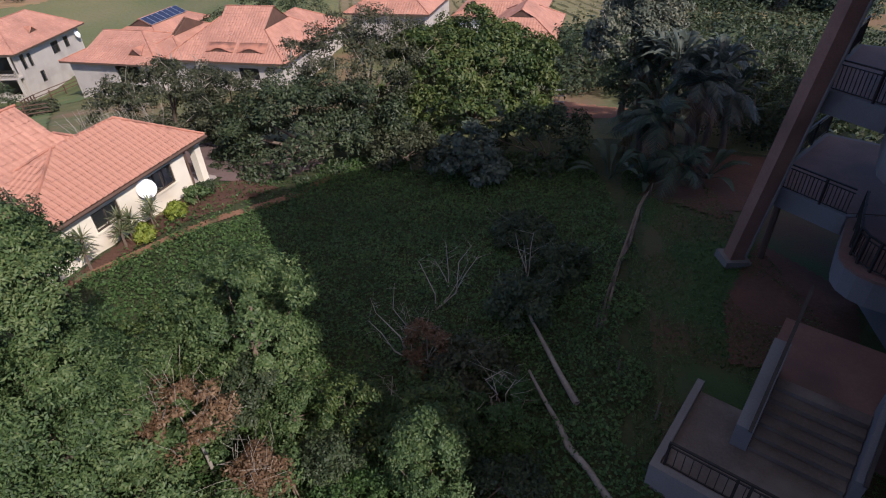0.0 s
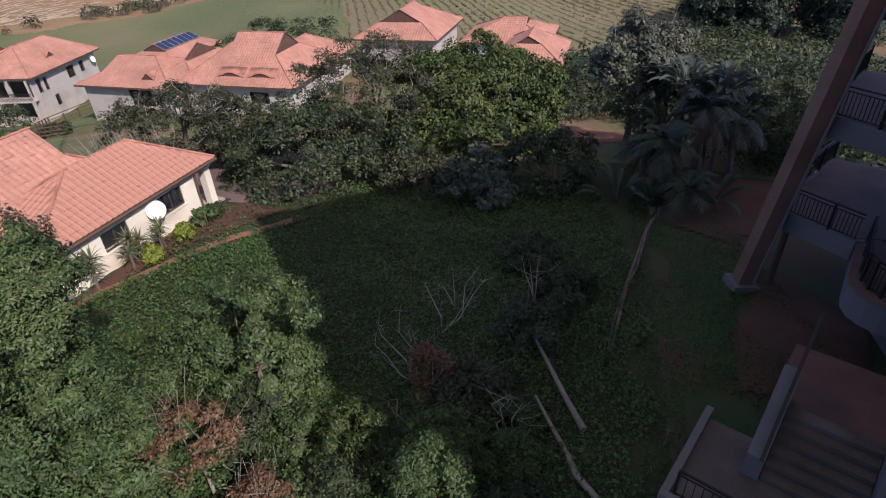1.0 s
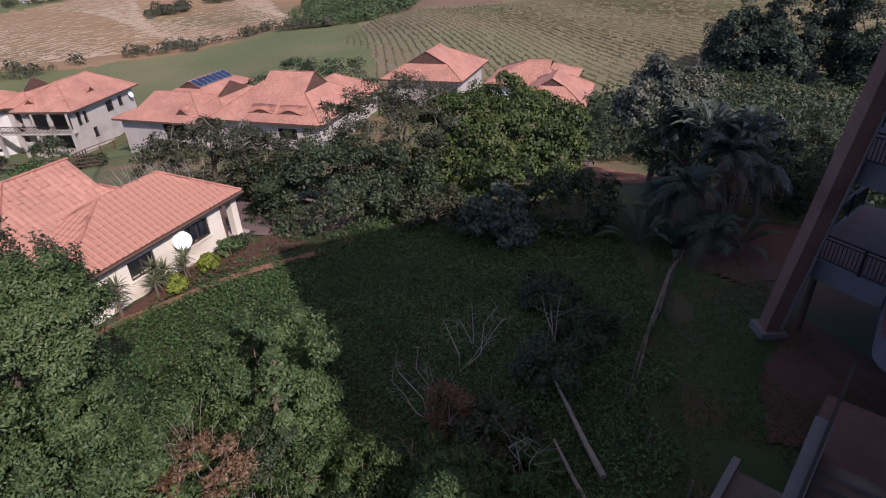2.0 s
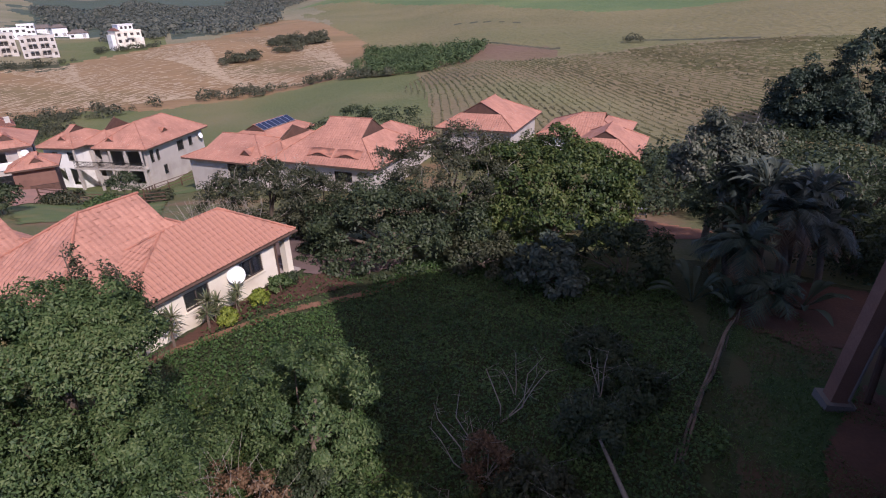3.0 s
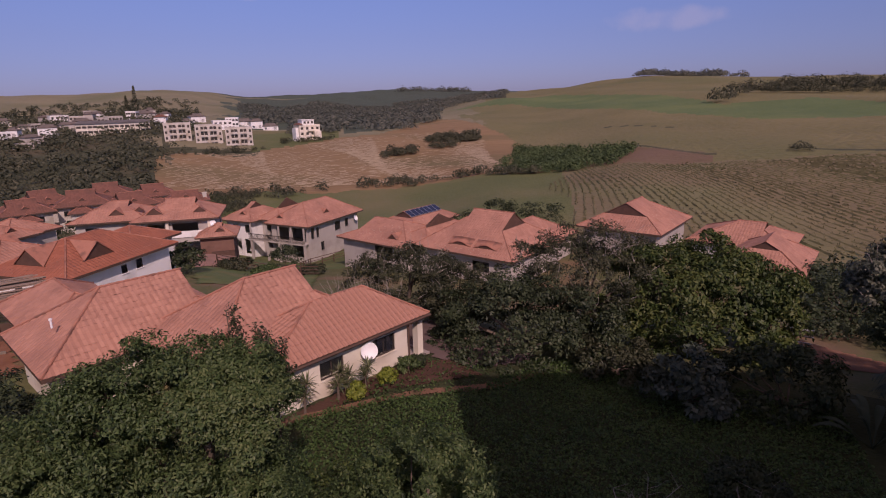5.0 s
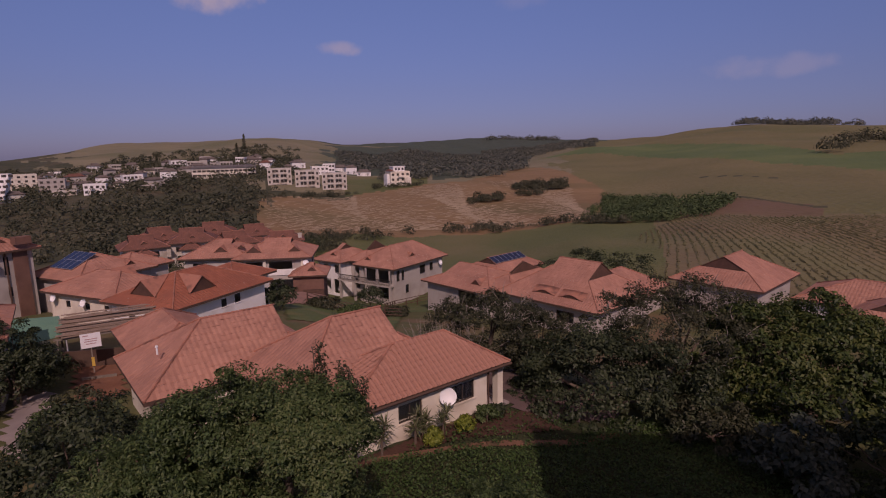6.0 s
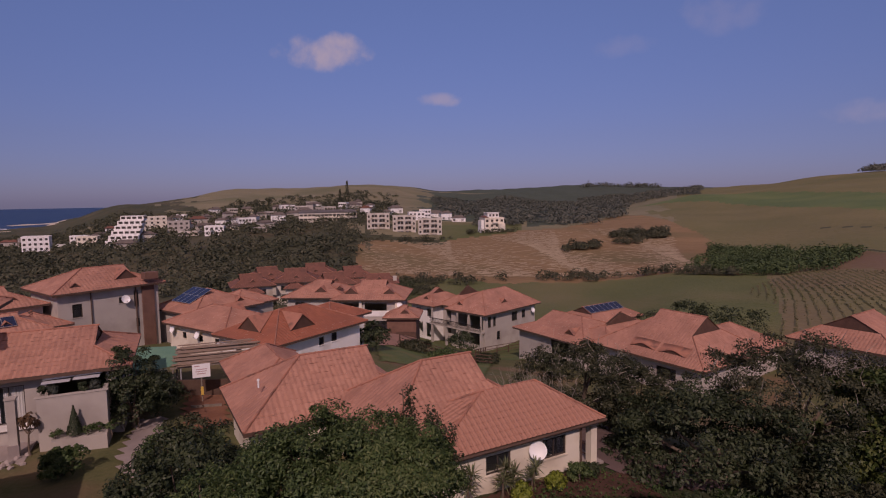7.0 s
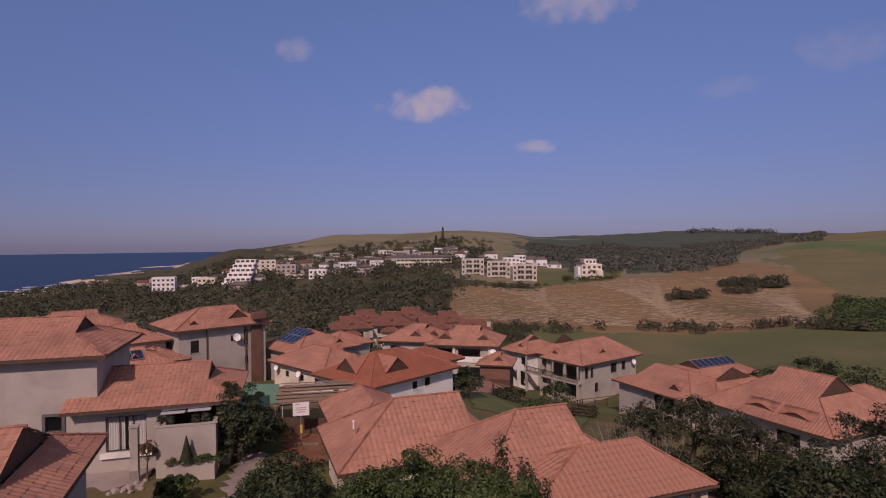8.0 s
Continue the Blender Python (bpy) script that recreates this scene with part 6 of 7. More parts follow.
wire_fence()
for k, off in enumerate((0.0, 0.16)):
    pts = [(9.15 + off, 23.8, gz(9.3, 23.6) + 0.15 + off), (8.35 + off * 0.4, 22.2, 0.1), (7.0 + off, 19.3, 0.12), (6.45 + off * 0.3, 18.2, 0.06), (5.4 + off, 15.9, 0.12), (4.9 + off * 0.6, 14.5, 0.04)]
    log("long_pole", pts, [0.03, 0.05, 0.06, 0.055, 0.05, 0.04], "long weathered gum pole lying along the fence", "bark", "pole")


def fan_palm(x, y, trunk, n, L, seed, label, mat="lf_palm"):
    """A palm: ringed trunk, feather fronds with many leaflets, and a skirt of dead ones."""
    rng = np.random.default_rng(seed)
    z = gz(x, y)
    t = empty("palm", Matrix.Translation((x, y, z)), label, "palm", "palms")
    g = Geo()
    pts = [(0.1 * math.sin(i), 0.05 * i, trunk * i / 6) for i in range(7)]
    g.tube([(p[0], p[1], p[2] - 0.3) for p in pts], [0.2, 0.17, 0.16, 0.15, 0.15, 0.14, 0.13], 8)
    part("trunk", g, M["bark"], t, smooth=True)
    for dead in (0, 1):
        V = []
        for i in range(n if not dead else n // 2):
            a = rng.uniform(0, 6.28)
            el = rng.uniform(0.15, 1.25) if not dead else rng.uniform(-1.2, -0.5)
            ln = L * rng.uniform(0.75, 1.1) * (0.7 if dead else 1)
            d = np.array([math.cos(a), math.sin(a), 0])
            base = np.array([pts[-1][0], pts[-1][1], trunk - 0.2])
            s = np.linspace(0.12, 1, 22)
            spine = base + d * (ln * np.cos(el) * s)[:, None] + np.array([0, 0, 1]) * (ln * (np.sin(el) * s - 0.75 * s**2.2 * (0.4 + math.cos(el) * 0.6)))[:, None]
            side = np.cross(d, [0, 0, 1])
            tan = np.gradient(spine, axis=0)
            tan /= np.linalg.norm(tan, axis=1)[:, None]
            for sg in (-1, 1):
                w = ln * 0.26 * np.sin(np.pi * np.clip(s, 0.08, 0.97)) ** 0.6
                tip = spine + sg * side * w[:, None] + tan * (w * 0.8)[:, None] - np.array([0, 0, 1]) * (w * 0.35)[:, None] + rng.normal(0, 0.03, spine.shape)
                hw = tan * 0.05
                V.append(np.stack([spine - hw, spine + hw, tip + hw * 0.15, tip - hw * 0.15], 1))
        co = np.concatenate(V).reshape(-1, 3)
        big_mesh("frond" if not dead else "dead_frond", co, np.arange(len(co)).reshape(-1, 4), M[mat if not dead else "lf_brown"], t)
    return t


fan_palm(10.4, 26.6, 3.0, 22, 2.2, 1, "dark feather palm in the shade of the building")
fan_palm(12.6, 27.8, 4.4, 24, 2.2, 2, "tall feather palm with dry brown skirts", "lf_grey")
fan_palm(10.2, 28.6, 2.2, 18, 2.2, 3, "dark feather palm in the shade of the building")
fan_palm(13.8, 30.2, 4.8, 24, 2.3, 4, "tall feather palm with pale fronds", "lf_grey")
fan_palm(12.9, 31.6, 5.6, 28, 1.7, 8, "tall feather palm with pale fronds", "lf_pale")
fan_palm(15.0, 31.2, 5.2, 26, 1.7, 9, "tall feather palm with pale fronds", "lf_pale")
fan_palm(11.4, 33.4, 4.6, 24, 1.8, 10, "tall feather palm with pale fronds", "lf_grey")
fan_palm(14.6, 28.4, 3.6, 24, 1.7, 11, "feather palm with dry brown skirts", "lf_grey")
fan_palm(11.2, 24.8, 1.2, 16, 2.3, 5, "low dark palm by the lawn")


def big_leaf(x, y, n, L, seed, label, stem=0.0, mat="lf_palm"):
    """Wild banana: broad upright paddles, on a bare stem where it is tall."""
    rng = np.random.default_rng(seed)
    t = empty("wild_banana", Matrix.Translation(ground_at(x, y)), label, "plant", "wild bananas")
    for i in range(n):
        a, el, ln = rng.uniform(0, 6.28), rng.uniform(0.55, 1.3), L * rng.uniform(0.7, 1.1)
        d = Vector((math.cos(a), math.sin(a), 0))
        side = d.cross(Vector((0, 0, 1)))
        g = Geo()
        vs, fs = [], []
        for k in range(8):
            s = k / 7
            c = d * (ln * math.cos(el) * s) + Vector((0, 0, stem + ln * (math.sin(el) * s - 0.35 * s**3)))
            w = 0.03 + (0.15 * math.sin(math.pi * max(0, s - 0.3) / 0.72) if s > 0.3 else 0)
            vs += [c - side * w + Vector((0, 0, w * 0.5)), c, c + side * w + Vector((0, 0, w * 0.5))]
        for k in range(7):
            b = 3 * k
            fs += [(b, b + 1, b + 4, b + 3), (b + 1, b + 2, b + 5, b + 4)]
        g.add(vs, fs)
        part("leaf", g, M[mat], t, smooth=True)
    if stem:
        part("stem", Geo().tube([(0, 0, -0.3), (0.08, 0.04, stem * 0.5), (0, 0, stem + 0.3)], [0.16, 0.13, 0.11], 8), M["bark"], t, smooth=True)


big_leaf(8.0, 26.0, 12, 3.0, 1, "wild banana with broad dark paddle leaves")
big_leaf(9.6, 25.2, 10, 2.6, 2, "wild banana with broad dark paddle leaves")
big_leaf(12.4, 30.8, 28, 2.7, 4, "tall wild banana with grey-green paddle leaves", 4.6, "lf_grey")
big_leaf(14.3, 29.8, 28, 2.7, 5, "tall wild banana with broad pale paddle leaves", 4.6, "lf_grey")
big_leaf(13.4, 30.2, 26, 2.5, 7, "tall wild banana with broad pale paddle leaves", 4.0, "lf_grey")
big_leaf(12.2, 32.8, 26, 2.5, 8, "tall wild banana with grey-green paddle leaves", 4.7, "lf_grey")
big_leaf(15.6, 30.4, 14, 2.6, 9, "tall wild banana with broad dark paddle leaves", 3.0)
big_leaf(11.2, 29.2, 14, 2.6, 6, "tall wild banana with broad dark paddle leaves", 2.6)
big_leaf(12.8, 25.6, 10, 2.8, 3, "wild banana with broad dark paddle leaves")

for i, (az_, d_, zc, r_, h_) in enumerate(((-66.3, 21.5, 2.9, 1.9, 3.2), (-69.6, 23.5, 1.6, 1.9, 2.6), (-66.5, 18.5, 1.0, 1.1, 1.8), (-71.0, 40.0, 2.2, 1.9, 2.6))):
    tx, ty = polar(az_, d_)
    plant("tree", ground_at(tx, ty), (tx, ty, zc), (r_, r_, h_), 80, 0.5, 260, 0.14, "lf_dull", 500 + i, "dark leafy garden tree beside the yard", trunk_r=0.12, low=-0.7)

# ---- border along the near house ----
HU, HN = Vector((0.332, 0.943, 0)), Vector((0.943, -0.332, 0))
HO = Vector((-15.55, 18.25, 0))


def bed(s, out):
    p = HO + HU * s + HN * out
    return p.x, p.y


patch("soil_path", [bed(-1.6, 0.1), bed(0.1, 0.35), bed(2.1, 1.3), bed(3.3, 1.85), bed(4.6, 2.6), bed(7.0, 3.7), bed(9.5, 4.6), bed(12.0, 5.0), bed(12.0, 5.6), bed(9.5, 5.2), bed(7.0, 4.3), bed(4.6, 3.2), bed(3.3, 2.45), bed(2.1, 1.9), bed(0.1, 0.85), bed(-1.6, 0.6)], "path_soil", "red soil path along the house", "path", 0.09, 0.12)
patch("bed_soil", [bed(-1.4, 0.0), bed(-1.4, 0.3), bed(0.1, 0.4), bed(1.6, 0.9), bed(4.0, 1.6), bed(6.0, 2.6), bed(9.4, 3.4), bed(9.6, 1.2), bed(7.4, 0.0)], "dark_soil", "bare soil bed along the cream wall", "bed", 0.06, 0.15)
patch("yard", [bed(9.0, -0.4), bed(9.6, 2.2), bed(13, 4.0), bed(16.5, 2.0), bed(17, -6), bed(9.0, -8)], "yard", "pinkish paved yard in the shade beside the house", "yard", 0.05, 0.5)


def yucca(x, y, h, seed):
    rng = np.random.default_rng(seed)
    t = empty("yucca", Matrix.Translation(ground_at(x, y)), "spiky yucca plant against the cream wall", "plant", "yuccas along the wall")
    g = Geo().tube([(0, 0, -0.1), (0.05, 0, h * 0.5)], [0.07, 0.05], 6)
    part("stem", g, M["bark"], t)
    V = []
    for head, hz in ((0, h * 0.5), (1, h * 0.85)):
        if head:
            part("stem", Geo().tube([(0.05, 0, h * 0.5), (0.16, 0.1, h * 0.85)], [0.05, 0.04], 6), M["bark"], t)
        c = np.array([0.05 + 0.11 * head, 0.1 * head, hz])
        for i in range(46):
            a, el = rng.uniform(0, 6.28), rng.uniform(-0.35, 1.35)
            ln = 0.62 * rng.uniform(0.75, 1.15)
            d = np.array([math.cos(a) * math.cos(el), math.sin(a) * math.cos(el), math.sin(el)])
            s = np.cross(d, [0, 0, 1.0])
            s /= np.linalg.norm(s)
            V.append([c - s * 0.02, c + s * 0.02, c + d * ln * 0.6 + s * 0.028, c + d * ln * 0.6 - s * 0.028])
            e = c + d * ln + np.array([0, 0, -0.1 * ln])
            V.append([c + d * ln * 0.6 - s * 0.028, c + d * ln * 0.6 + s * 0.028, e + s * 0.004, e - s * 0.004])
    co = np.array(V).reshape(-1, 3)
    big_mesh("leaf_rosette", co, np.arange(len(co)).reshape(-1, 4), M["lf_yucca"], t)


for i, (s, o, hh) in enumerate(((0.4, 0.35, 1.8), (2.15, 0.5, 1.7), (2.75, 0.3, 1.2), (3.75, 0.6, 1.35))):
    yucca(*bed(s, o), hh, 80 + i)
for i, (s, o, r, mat, lab) in enumerate(((2.85, 1.0, 0.42, "lf_lime", "bright yellow-green garden shrub"), (4.7, 1.1, 0.42, "lf_lime", "bright yellow-green garden shrub"), (6.3, 1.0, 0.5, "lf_bush", "fresh green garden shrub"), (7.2, 0.7, 0.4, "lf_dull", "small dark garden shrub"))):
    x, y = bed(s, o)
    plant("garden_shrub", ground_at(x, y), (x, y, gz(x, y) + r * 0.9), (r, r, r * 0.9), 24, 0.2, 110, 0.12, mat, 90 + i, lab, "shrub", "shrubs along the wall", trunk_r=0.03, low=-0.6)

# ---- gardens and yards of the estate ----
def shrub_at(az, d, r, hgt, mat, seed, label, leaf=0.2, group="garden shrubs", per=120, lumps=34, cat="shrub", up=0.0):
    x, y = polar(az, d)
    z = gz(x, y) + up
    return plant("garden_shrub", (x, y, z), (x, y, z + hgt * 0.5), (r, r, hgt * 0.5), lumps, r * 0.34, per, leaf, mat, seed, label, cat, group, trunk_r=0.06, low=-0.5, limbs=5)


for i, (az, d, r, hgt, mat, lab) in enumerate((
        (-70.6, 39.5, 1.8, 3.6, "lf_dull", "tall dark shrub beside the veranda"), (-69.0, 41.5, 1.5, 3.0, "lf_dull", "tall dark shrub beside the veranda"),
        (-66.6, 30.0, 1.3, 3.2, "lf_acacia", "loose olive shrub by the yard"), (-65.0, 27.5, 1.5, 2.6, "lf_dull", "dark rounded garden shrub"), (-67.5, 27.0, 1.7, 2.2, "lf_dull", "dark rounded garden shrub"),
        (-68.5, 32.0, 1.2, 1.8, "lf_bush", "green garden shrub by the sandy path"), (-76.6, 33.6, 0.95, 1.4, "lf_bush", "round green shrub below the veranda"),
        (-39.7, 84.0, 1.9, 3.0, "lf_dull", "rounded dark shrub on the villa lawn"), (-48.8, 65.0, 1.7, 3.2, "lf_dull", "dark garden tree between the houses"),
        (-49.6, 74.0, 1.5, 1.6, "lf_acacia", "olive shrub by the driveway"), (-44.4, 72.0, 2.0, 0.9, "lf_acacia", "weedy olive shrub in rough grass"), (-41.5, 70.0, 2.0, 0.8, "lf_bush", "weedy green shrub in rough grass"),
        (-37.0, 74.0, 1.6, 0.9, "lf_acacia", "weedy olive shrub in rough grass"), (-30.5, 70.0, 2.0, 1.6, "lf_dull", "dark hedge shrub beside the house"),
        (-20.9, 88.0, 3.0, 4.4, "lf_acacia", "olive tree behind the solar roof"), (-15.8, 90.0, 2.8, 5.2, "lf_dull", "dark tree behind the tile roofs"), (-13.2, 89.0, 3.2, 4.8, "lf_dull", "dark tree behind the tile roofs"), (-17.6, 91.0, 2.4, 5.4, "lf_dull", "dark tree behind the tile roofs"),
        (-62.3, 118.0, 4.0, 6.0, "lf_dull", "dark tree among the lower houses"), (-66.0, 105.0, 3.5, 5.0, "lf_dull", "dark tree among the lower houses"), (-45.6, 150.0, 4.5, 6.5, "lf_dull", "dark tree beside the white house"),
        (-57.0, 128.0, 3.5, 4.5, "lf_dull", "dark tree among the lower houses"), (14.0, 52.0, 3.0, 4.5, "lf_dull", "dark tree beside the track"), (17.5, 55.0, 3.5, 5.0, "lf_dull", "dark tree beside the track"))):
    shrub_at(az, d, r, hgt, mat, 200 + i, lab, 0.16 if d < 50 else 0.26, per=150 if d < 50 else 90)

# bare pale thorn twigs beside the flat-topped tree
for i in range(10):
    x, y = -21.4 + 0.42 * i, 31.2 + 0.4 * (i % 3)
    bare_branch(x, y, [(-2.2, 0.6, 2.7), (-1.3, 0.2, 3.3), (-0.2, 0.1, 3.6), (0.9, 0.3, 3.1), (-1.8, -0.3, 1.9), (0.3, -0.3, 2.7)], "spray of pale leafless thorn twigs", 30 + i, 0.3)


def cypress(x, y, z, h):
    t = empty("dwarf_conifer", Matrix.Translation((x, y, z)), "small dark conifer in the veranda bed", "tree")
    rng = np.random.default_rng(9)
    f = rng.random(1600) ** 1.3
    a = rng.uniform(0, 6.28, 1600)
    r = 0.42 * (1 - f) * rng.uniform(0.6, 1.1, 1600)
    P = np.stack([r * np.cos(a), r * np.sin(a), 0.15 + f * h], 1)
    co, q = leaf_quads(P, np.stack([np.cos(a), np.sin(a), 0.5 + 0 * a], 1), 0.13, rng, 0.4)
    big_mesh("crown", co, q, M["lf_dull"], t)
    part("trunk", Geo().tube([(0, 0, -0.2), (0, 0, h)], [0.06, 0.01], 6), M["bark"], t)


HV = pose(-40.75, 3.4, 0.6, 0, 0, 66.2)
p = HV @ Vector((7.3, -1.7, 0.25))
cypress(p.x, p.y, p.z, 1.6)
for i, (a, w) in enumerate(((6.4, 0.25), (8.0, 0.3), (8.5, 0.28), (9.1, 0.3))):
    p = HV @ Vector((a, -1.7, 0.24))
    plant("bedding_plant", p, p + Vector((0, 0, 0.25)), (w * 1.3, w, 0.3), 14, 0.12, 60, 0.09, "lf_bush", 300 + i, "low green bedding plant in the veranda bed", "plant", "bedding plants", trunk_r=0.02)
for i, (a, b) in enumerate(((5.75, 1.85), (6.2, 1.9), (7.7, 1.85), (8.3, 1.9))):
    p = HV @ Vector((a, -0.75 + 0.1 * (i % 2), 2.1))
    plant("pot_plant", p, p + Vector((0, 0, 0.6)), (0.28, 0.25, 0.35), 12, 0.12, 50, 0.13, "lf_grey" if i % 2 else "lf_dull", 310 + i, "leafy pot plant on the veranda", "plant", "veranda pot plants", trunk_r=0.03)
p = HV @ Vector((5.1, -1.45, -0.7))
plant("pot_plant", p, p + Vector((0, 0, 2.0)), (0.45, 0.4, 0.6), 18, 0.2, 60, 0.14, "lf_brown", 320, "reddish potted shrub beside the pier", "plant", trunk_r=0.05)


def rubble(x, y, n, seed, label):
    """Pale stones laid along a bed edge."""
    rng = np.random.default_rng(seed)
    for i in range(n):
        g = Geo()
        r = rng.uniform(0.12, 0.28)
        bm = bmesh.new()
        bmesh.ops.create_icosphere(bm, subdivisions=1, radius=r)
        for v in bm.verts:
            v.co *= rng.uniform(0.75, 1.2)
            v.co.z *= 0.7
        me = bpy.data.meshes.new("stone")
        bm.to_mesh(me)
        bm.free()
        me.materials.append(M["drive"])
        ob = new("stone", me)
        px, py = x + rng.normal(0, 0.5), y + rng.normal(0, 0.5)
        ob.location = (px, py, gz(px, py) + r * 0.3)
        tagged(ob, label, "stone", "bed stones")


p = HV @ Vector((4.3, -2.4, 0))
rubble(p.x, p.y, 12, 4, "pale rough stone at the foot of the pier")
patch("sandy_path", [polar(-72.5, 33), polar(-71.2, 31.5), polar(-68.8, 36), polar(-68.5, 41), polar(-70.5, 41.5), polar(-71.8, 37)], "drive", "pale sandy path between the houses", "path", 0.05, 0.5)
patch("sandy_edge", [polar(-70.3, 30.5), polar(-68.9, 33.0), polar(-69.4, 36), polar(-71.0, 33.5)], "soil", "strip of orange soil beside the path", "path", 0.07, 0.4)
patch("soil_yard", [polar(-67.0, 36), polar(-63.2, 38), polar(-62.8, 46), polar(-66.5, 47)], "soil", "bare orange soil yard behind the house", "yard", 0.05, 0.6)
patch("yard_lawn", [polar(-66.2, 28), polar(-63.2, 30), polar(-63.4, 37), polar(-66.4, 35.5)], "lawn", "strip of lawn behind the house", "lawn", 0.06, 0.5)
patch("villa_lawn", [polar(-43.5, 79), polar(-38.0, 80), polar(-38.4, 91), polar(-42.5, 96)], "lawn", "mown lawn in front of the villa", "lawn", 0.06, 0.8)
patch("villa_lawn_side", [polar(-37.0, 78), polar(-32.5, 78), polar(-32.5, 88), polar(-36.5, 86)], "lawn", "mown lawn beside the villa", "lawn", 0.06, 0.8)
patch("brick_drive", [polar(-48.2, 72), polar(-45.4, 72), polar(-44.2, 84), polar(-44.6, 100), polar(-47.2, 100), polar(-47.8, 84)], "paving", "red brick driveway between the houses", "driveway", 0.05, 0.8)
patch("rough_grass", [polar(-48.0, 56), polar(-37.5, 58), polar(-36.5, 72), polar(-43.0, 73), polar(-45.2, 71), polar(-48.4, 71)], "lawn", "rough grass behind the near house", "grass", 0.05, 0.6)
patch("dirt_track", [polar(9.5, 40), polar(12, 38), polar(17, 38.5), polar(18, 41), polar(13, 43), polar(10, 45)], "soil", "pinkish dirt track behind the trees", "track", 0.06, 0.6)
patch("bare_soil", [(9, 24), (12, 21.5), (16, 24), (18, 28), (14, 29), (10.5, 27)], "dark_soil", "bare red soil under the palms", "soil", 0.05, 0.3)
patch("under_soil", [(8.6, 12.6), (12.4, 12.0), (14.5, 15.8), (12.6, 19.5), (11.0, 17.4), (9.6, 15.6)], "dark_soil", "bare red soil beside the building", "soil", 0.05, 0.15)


def paddock_fence(name, pts, h, label, mat="timber", gap=1.8, rails=3):
    f = empty(name, Matrix.Translation((0, 0, 0)), label, "fence")
    for (xa, ya), (xb, yb) in zip(pts, pts[1:]):
        L = math.hypot(xb - xa, yb - ya)
        n = max(1, int(L / gap))
        for i in range(n):
            x, y = xa + (xb - xa) * i / n, ya + (yb - ya) * i / n
            z = gz(x, y)
            part("post", Geo().box(x - 0.06, y - 0.06, z - 0.3, x + 0.06, y + 0.06, z + h), M[mat], f)
        for r in range(rails):
            k = h * (0.95 - 0.36 * r)
            part("rail", Geo().bar((xa, ya, gz(xa, ya) + k), (xb, yb, gz(xb, yb) + k), 0.05, 0.09), M[mat], f)
    return f


paddock_fence("timber_fence", [polar(-46.0, 76), polar(-43.4, 73), polar(-40.0, 73), polar(-36.5, 72)], 1.2, "dark timber post-and-rail fence around the lawn")
paddock_fence("timber_fence", [polar(-38.2, 80), polar(-37.2, 88), polar(-31.5, 92)], 1.2, "dark timber post-and-rail fence beside the villa")
paddock_fence("field_gate", [polar(9.8, 42.5), polar(11.6, 42.5)], 1.3, "pale metal field gate beside the track", "pipe", 0.9)
paddock_fence("track_fence", [polar(11.6, 60), polar(13.0, 62), polar(13.2, 72)], 1.4, "thin pale post fence by the field", "pale_wood", 3)


def sign_board():
    x, y = polar(-65.15, 44)
    z = gz(x, y) + 0.75
    s = empty("sign_board", pose(x, y, z, 0, 0, 65), "white notice board with small print on a yellow post", "sign")
    part("board", Geo().box(-0.6, 0, 1.1, 0.6, 0.04, 2.1), M["sign"], s)
    part("post", Geo().box(-0.06, 0.05, -1.2, 0.02, 0.11, 1.6), M["wood"], s)
    part("marker", Geo().box(-0.09, -0.06, -0.2, 0.09, 0.04, 0.4), M["yellow"], s, "short yellow marker at the foot")
    for i, (a, b, zz) in enumerate(((-0.45, -0.1, 1.95), (-0.35, 0.4, 1.7), (-0.4, 0.35, 1.55), (-0.3, 0.3, 1.38))):
        part("print_bar", Geo().box(a, -0.006, zz - 0.03, b, -0.002, zz + 0.03), M["sign_ink"], s)


sign_board()
hx = [polar(-67.4, 46.6), polar(-62.5, 45.4)]
g = Geo().bar((*hx[0], gz(*hx[0]) + 0.6), (*hx[1], gz(*hx[1]) + 0.6), 0.18, 1.3)
tagged(g.out("screen_wall", M["fascia"]), "dark low screen wall behind the notice board", "wall")
g = Geo().bar((*polar(-66.2, 42.5), gz(*polar(-66.2, 42.5)) + 0.12), (*polar(-63.5, 42.3), gz(*polar(-63.5, 42.3)) + 0.12), 0.14, 0.18)
tagged(g.out("kerb_beam", M["wood"]), "pale kerb beam across the yard", "kerb")


def pergola():
    x, y = polar(-67.2, 52.0)
    t = empty("reed_roof", pose(x, y, 0, 0, 0, 62), "sagging dry reed roof over a carport on poles", "carport")
    rng = np.random.default_rng(4)
    for i in range(38):
        a = -5.6 + i * 0.17
        sag = 0.15 * math.sin(i * 0.9)
        part("reed_mat", Geo().bar((0.2 + rng.uniform(-0.3, 0.3), a, 1.55 + sag), (6.4 + rng.uniform(-0.4, 0.4), a + rng.uniform(-0.3, 0.3), 1.5 + sag + rng.normal(0, 0.05)), rng.uniform(0.08, 0.16), 0.06), M["thatch"], t)
    for a in (-5.4, -2.5, 0.4):
        part("beam", Geo().bar((0, a, 1.4), (6.6, a, 1.4), 0.12), M["wood"], t)
        for b in (0.2, 6.4):
            part("pole", Geo().tube([(b, a, -4), (b, a, 1.4)], [0.07, 0.07], 6), M["wood"], t)


pergola()


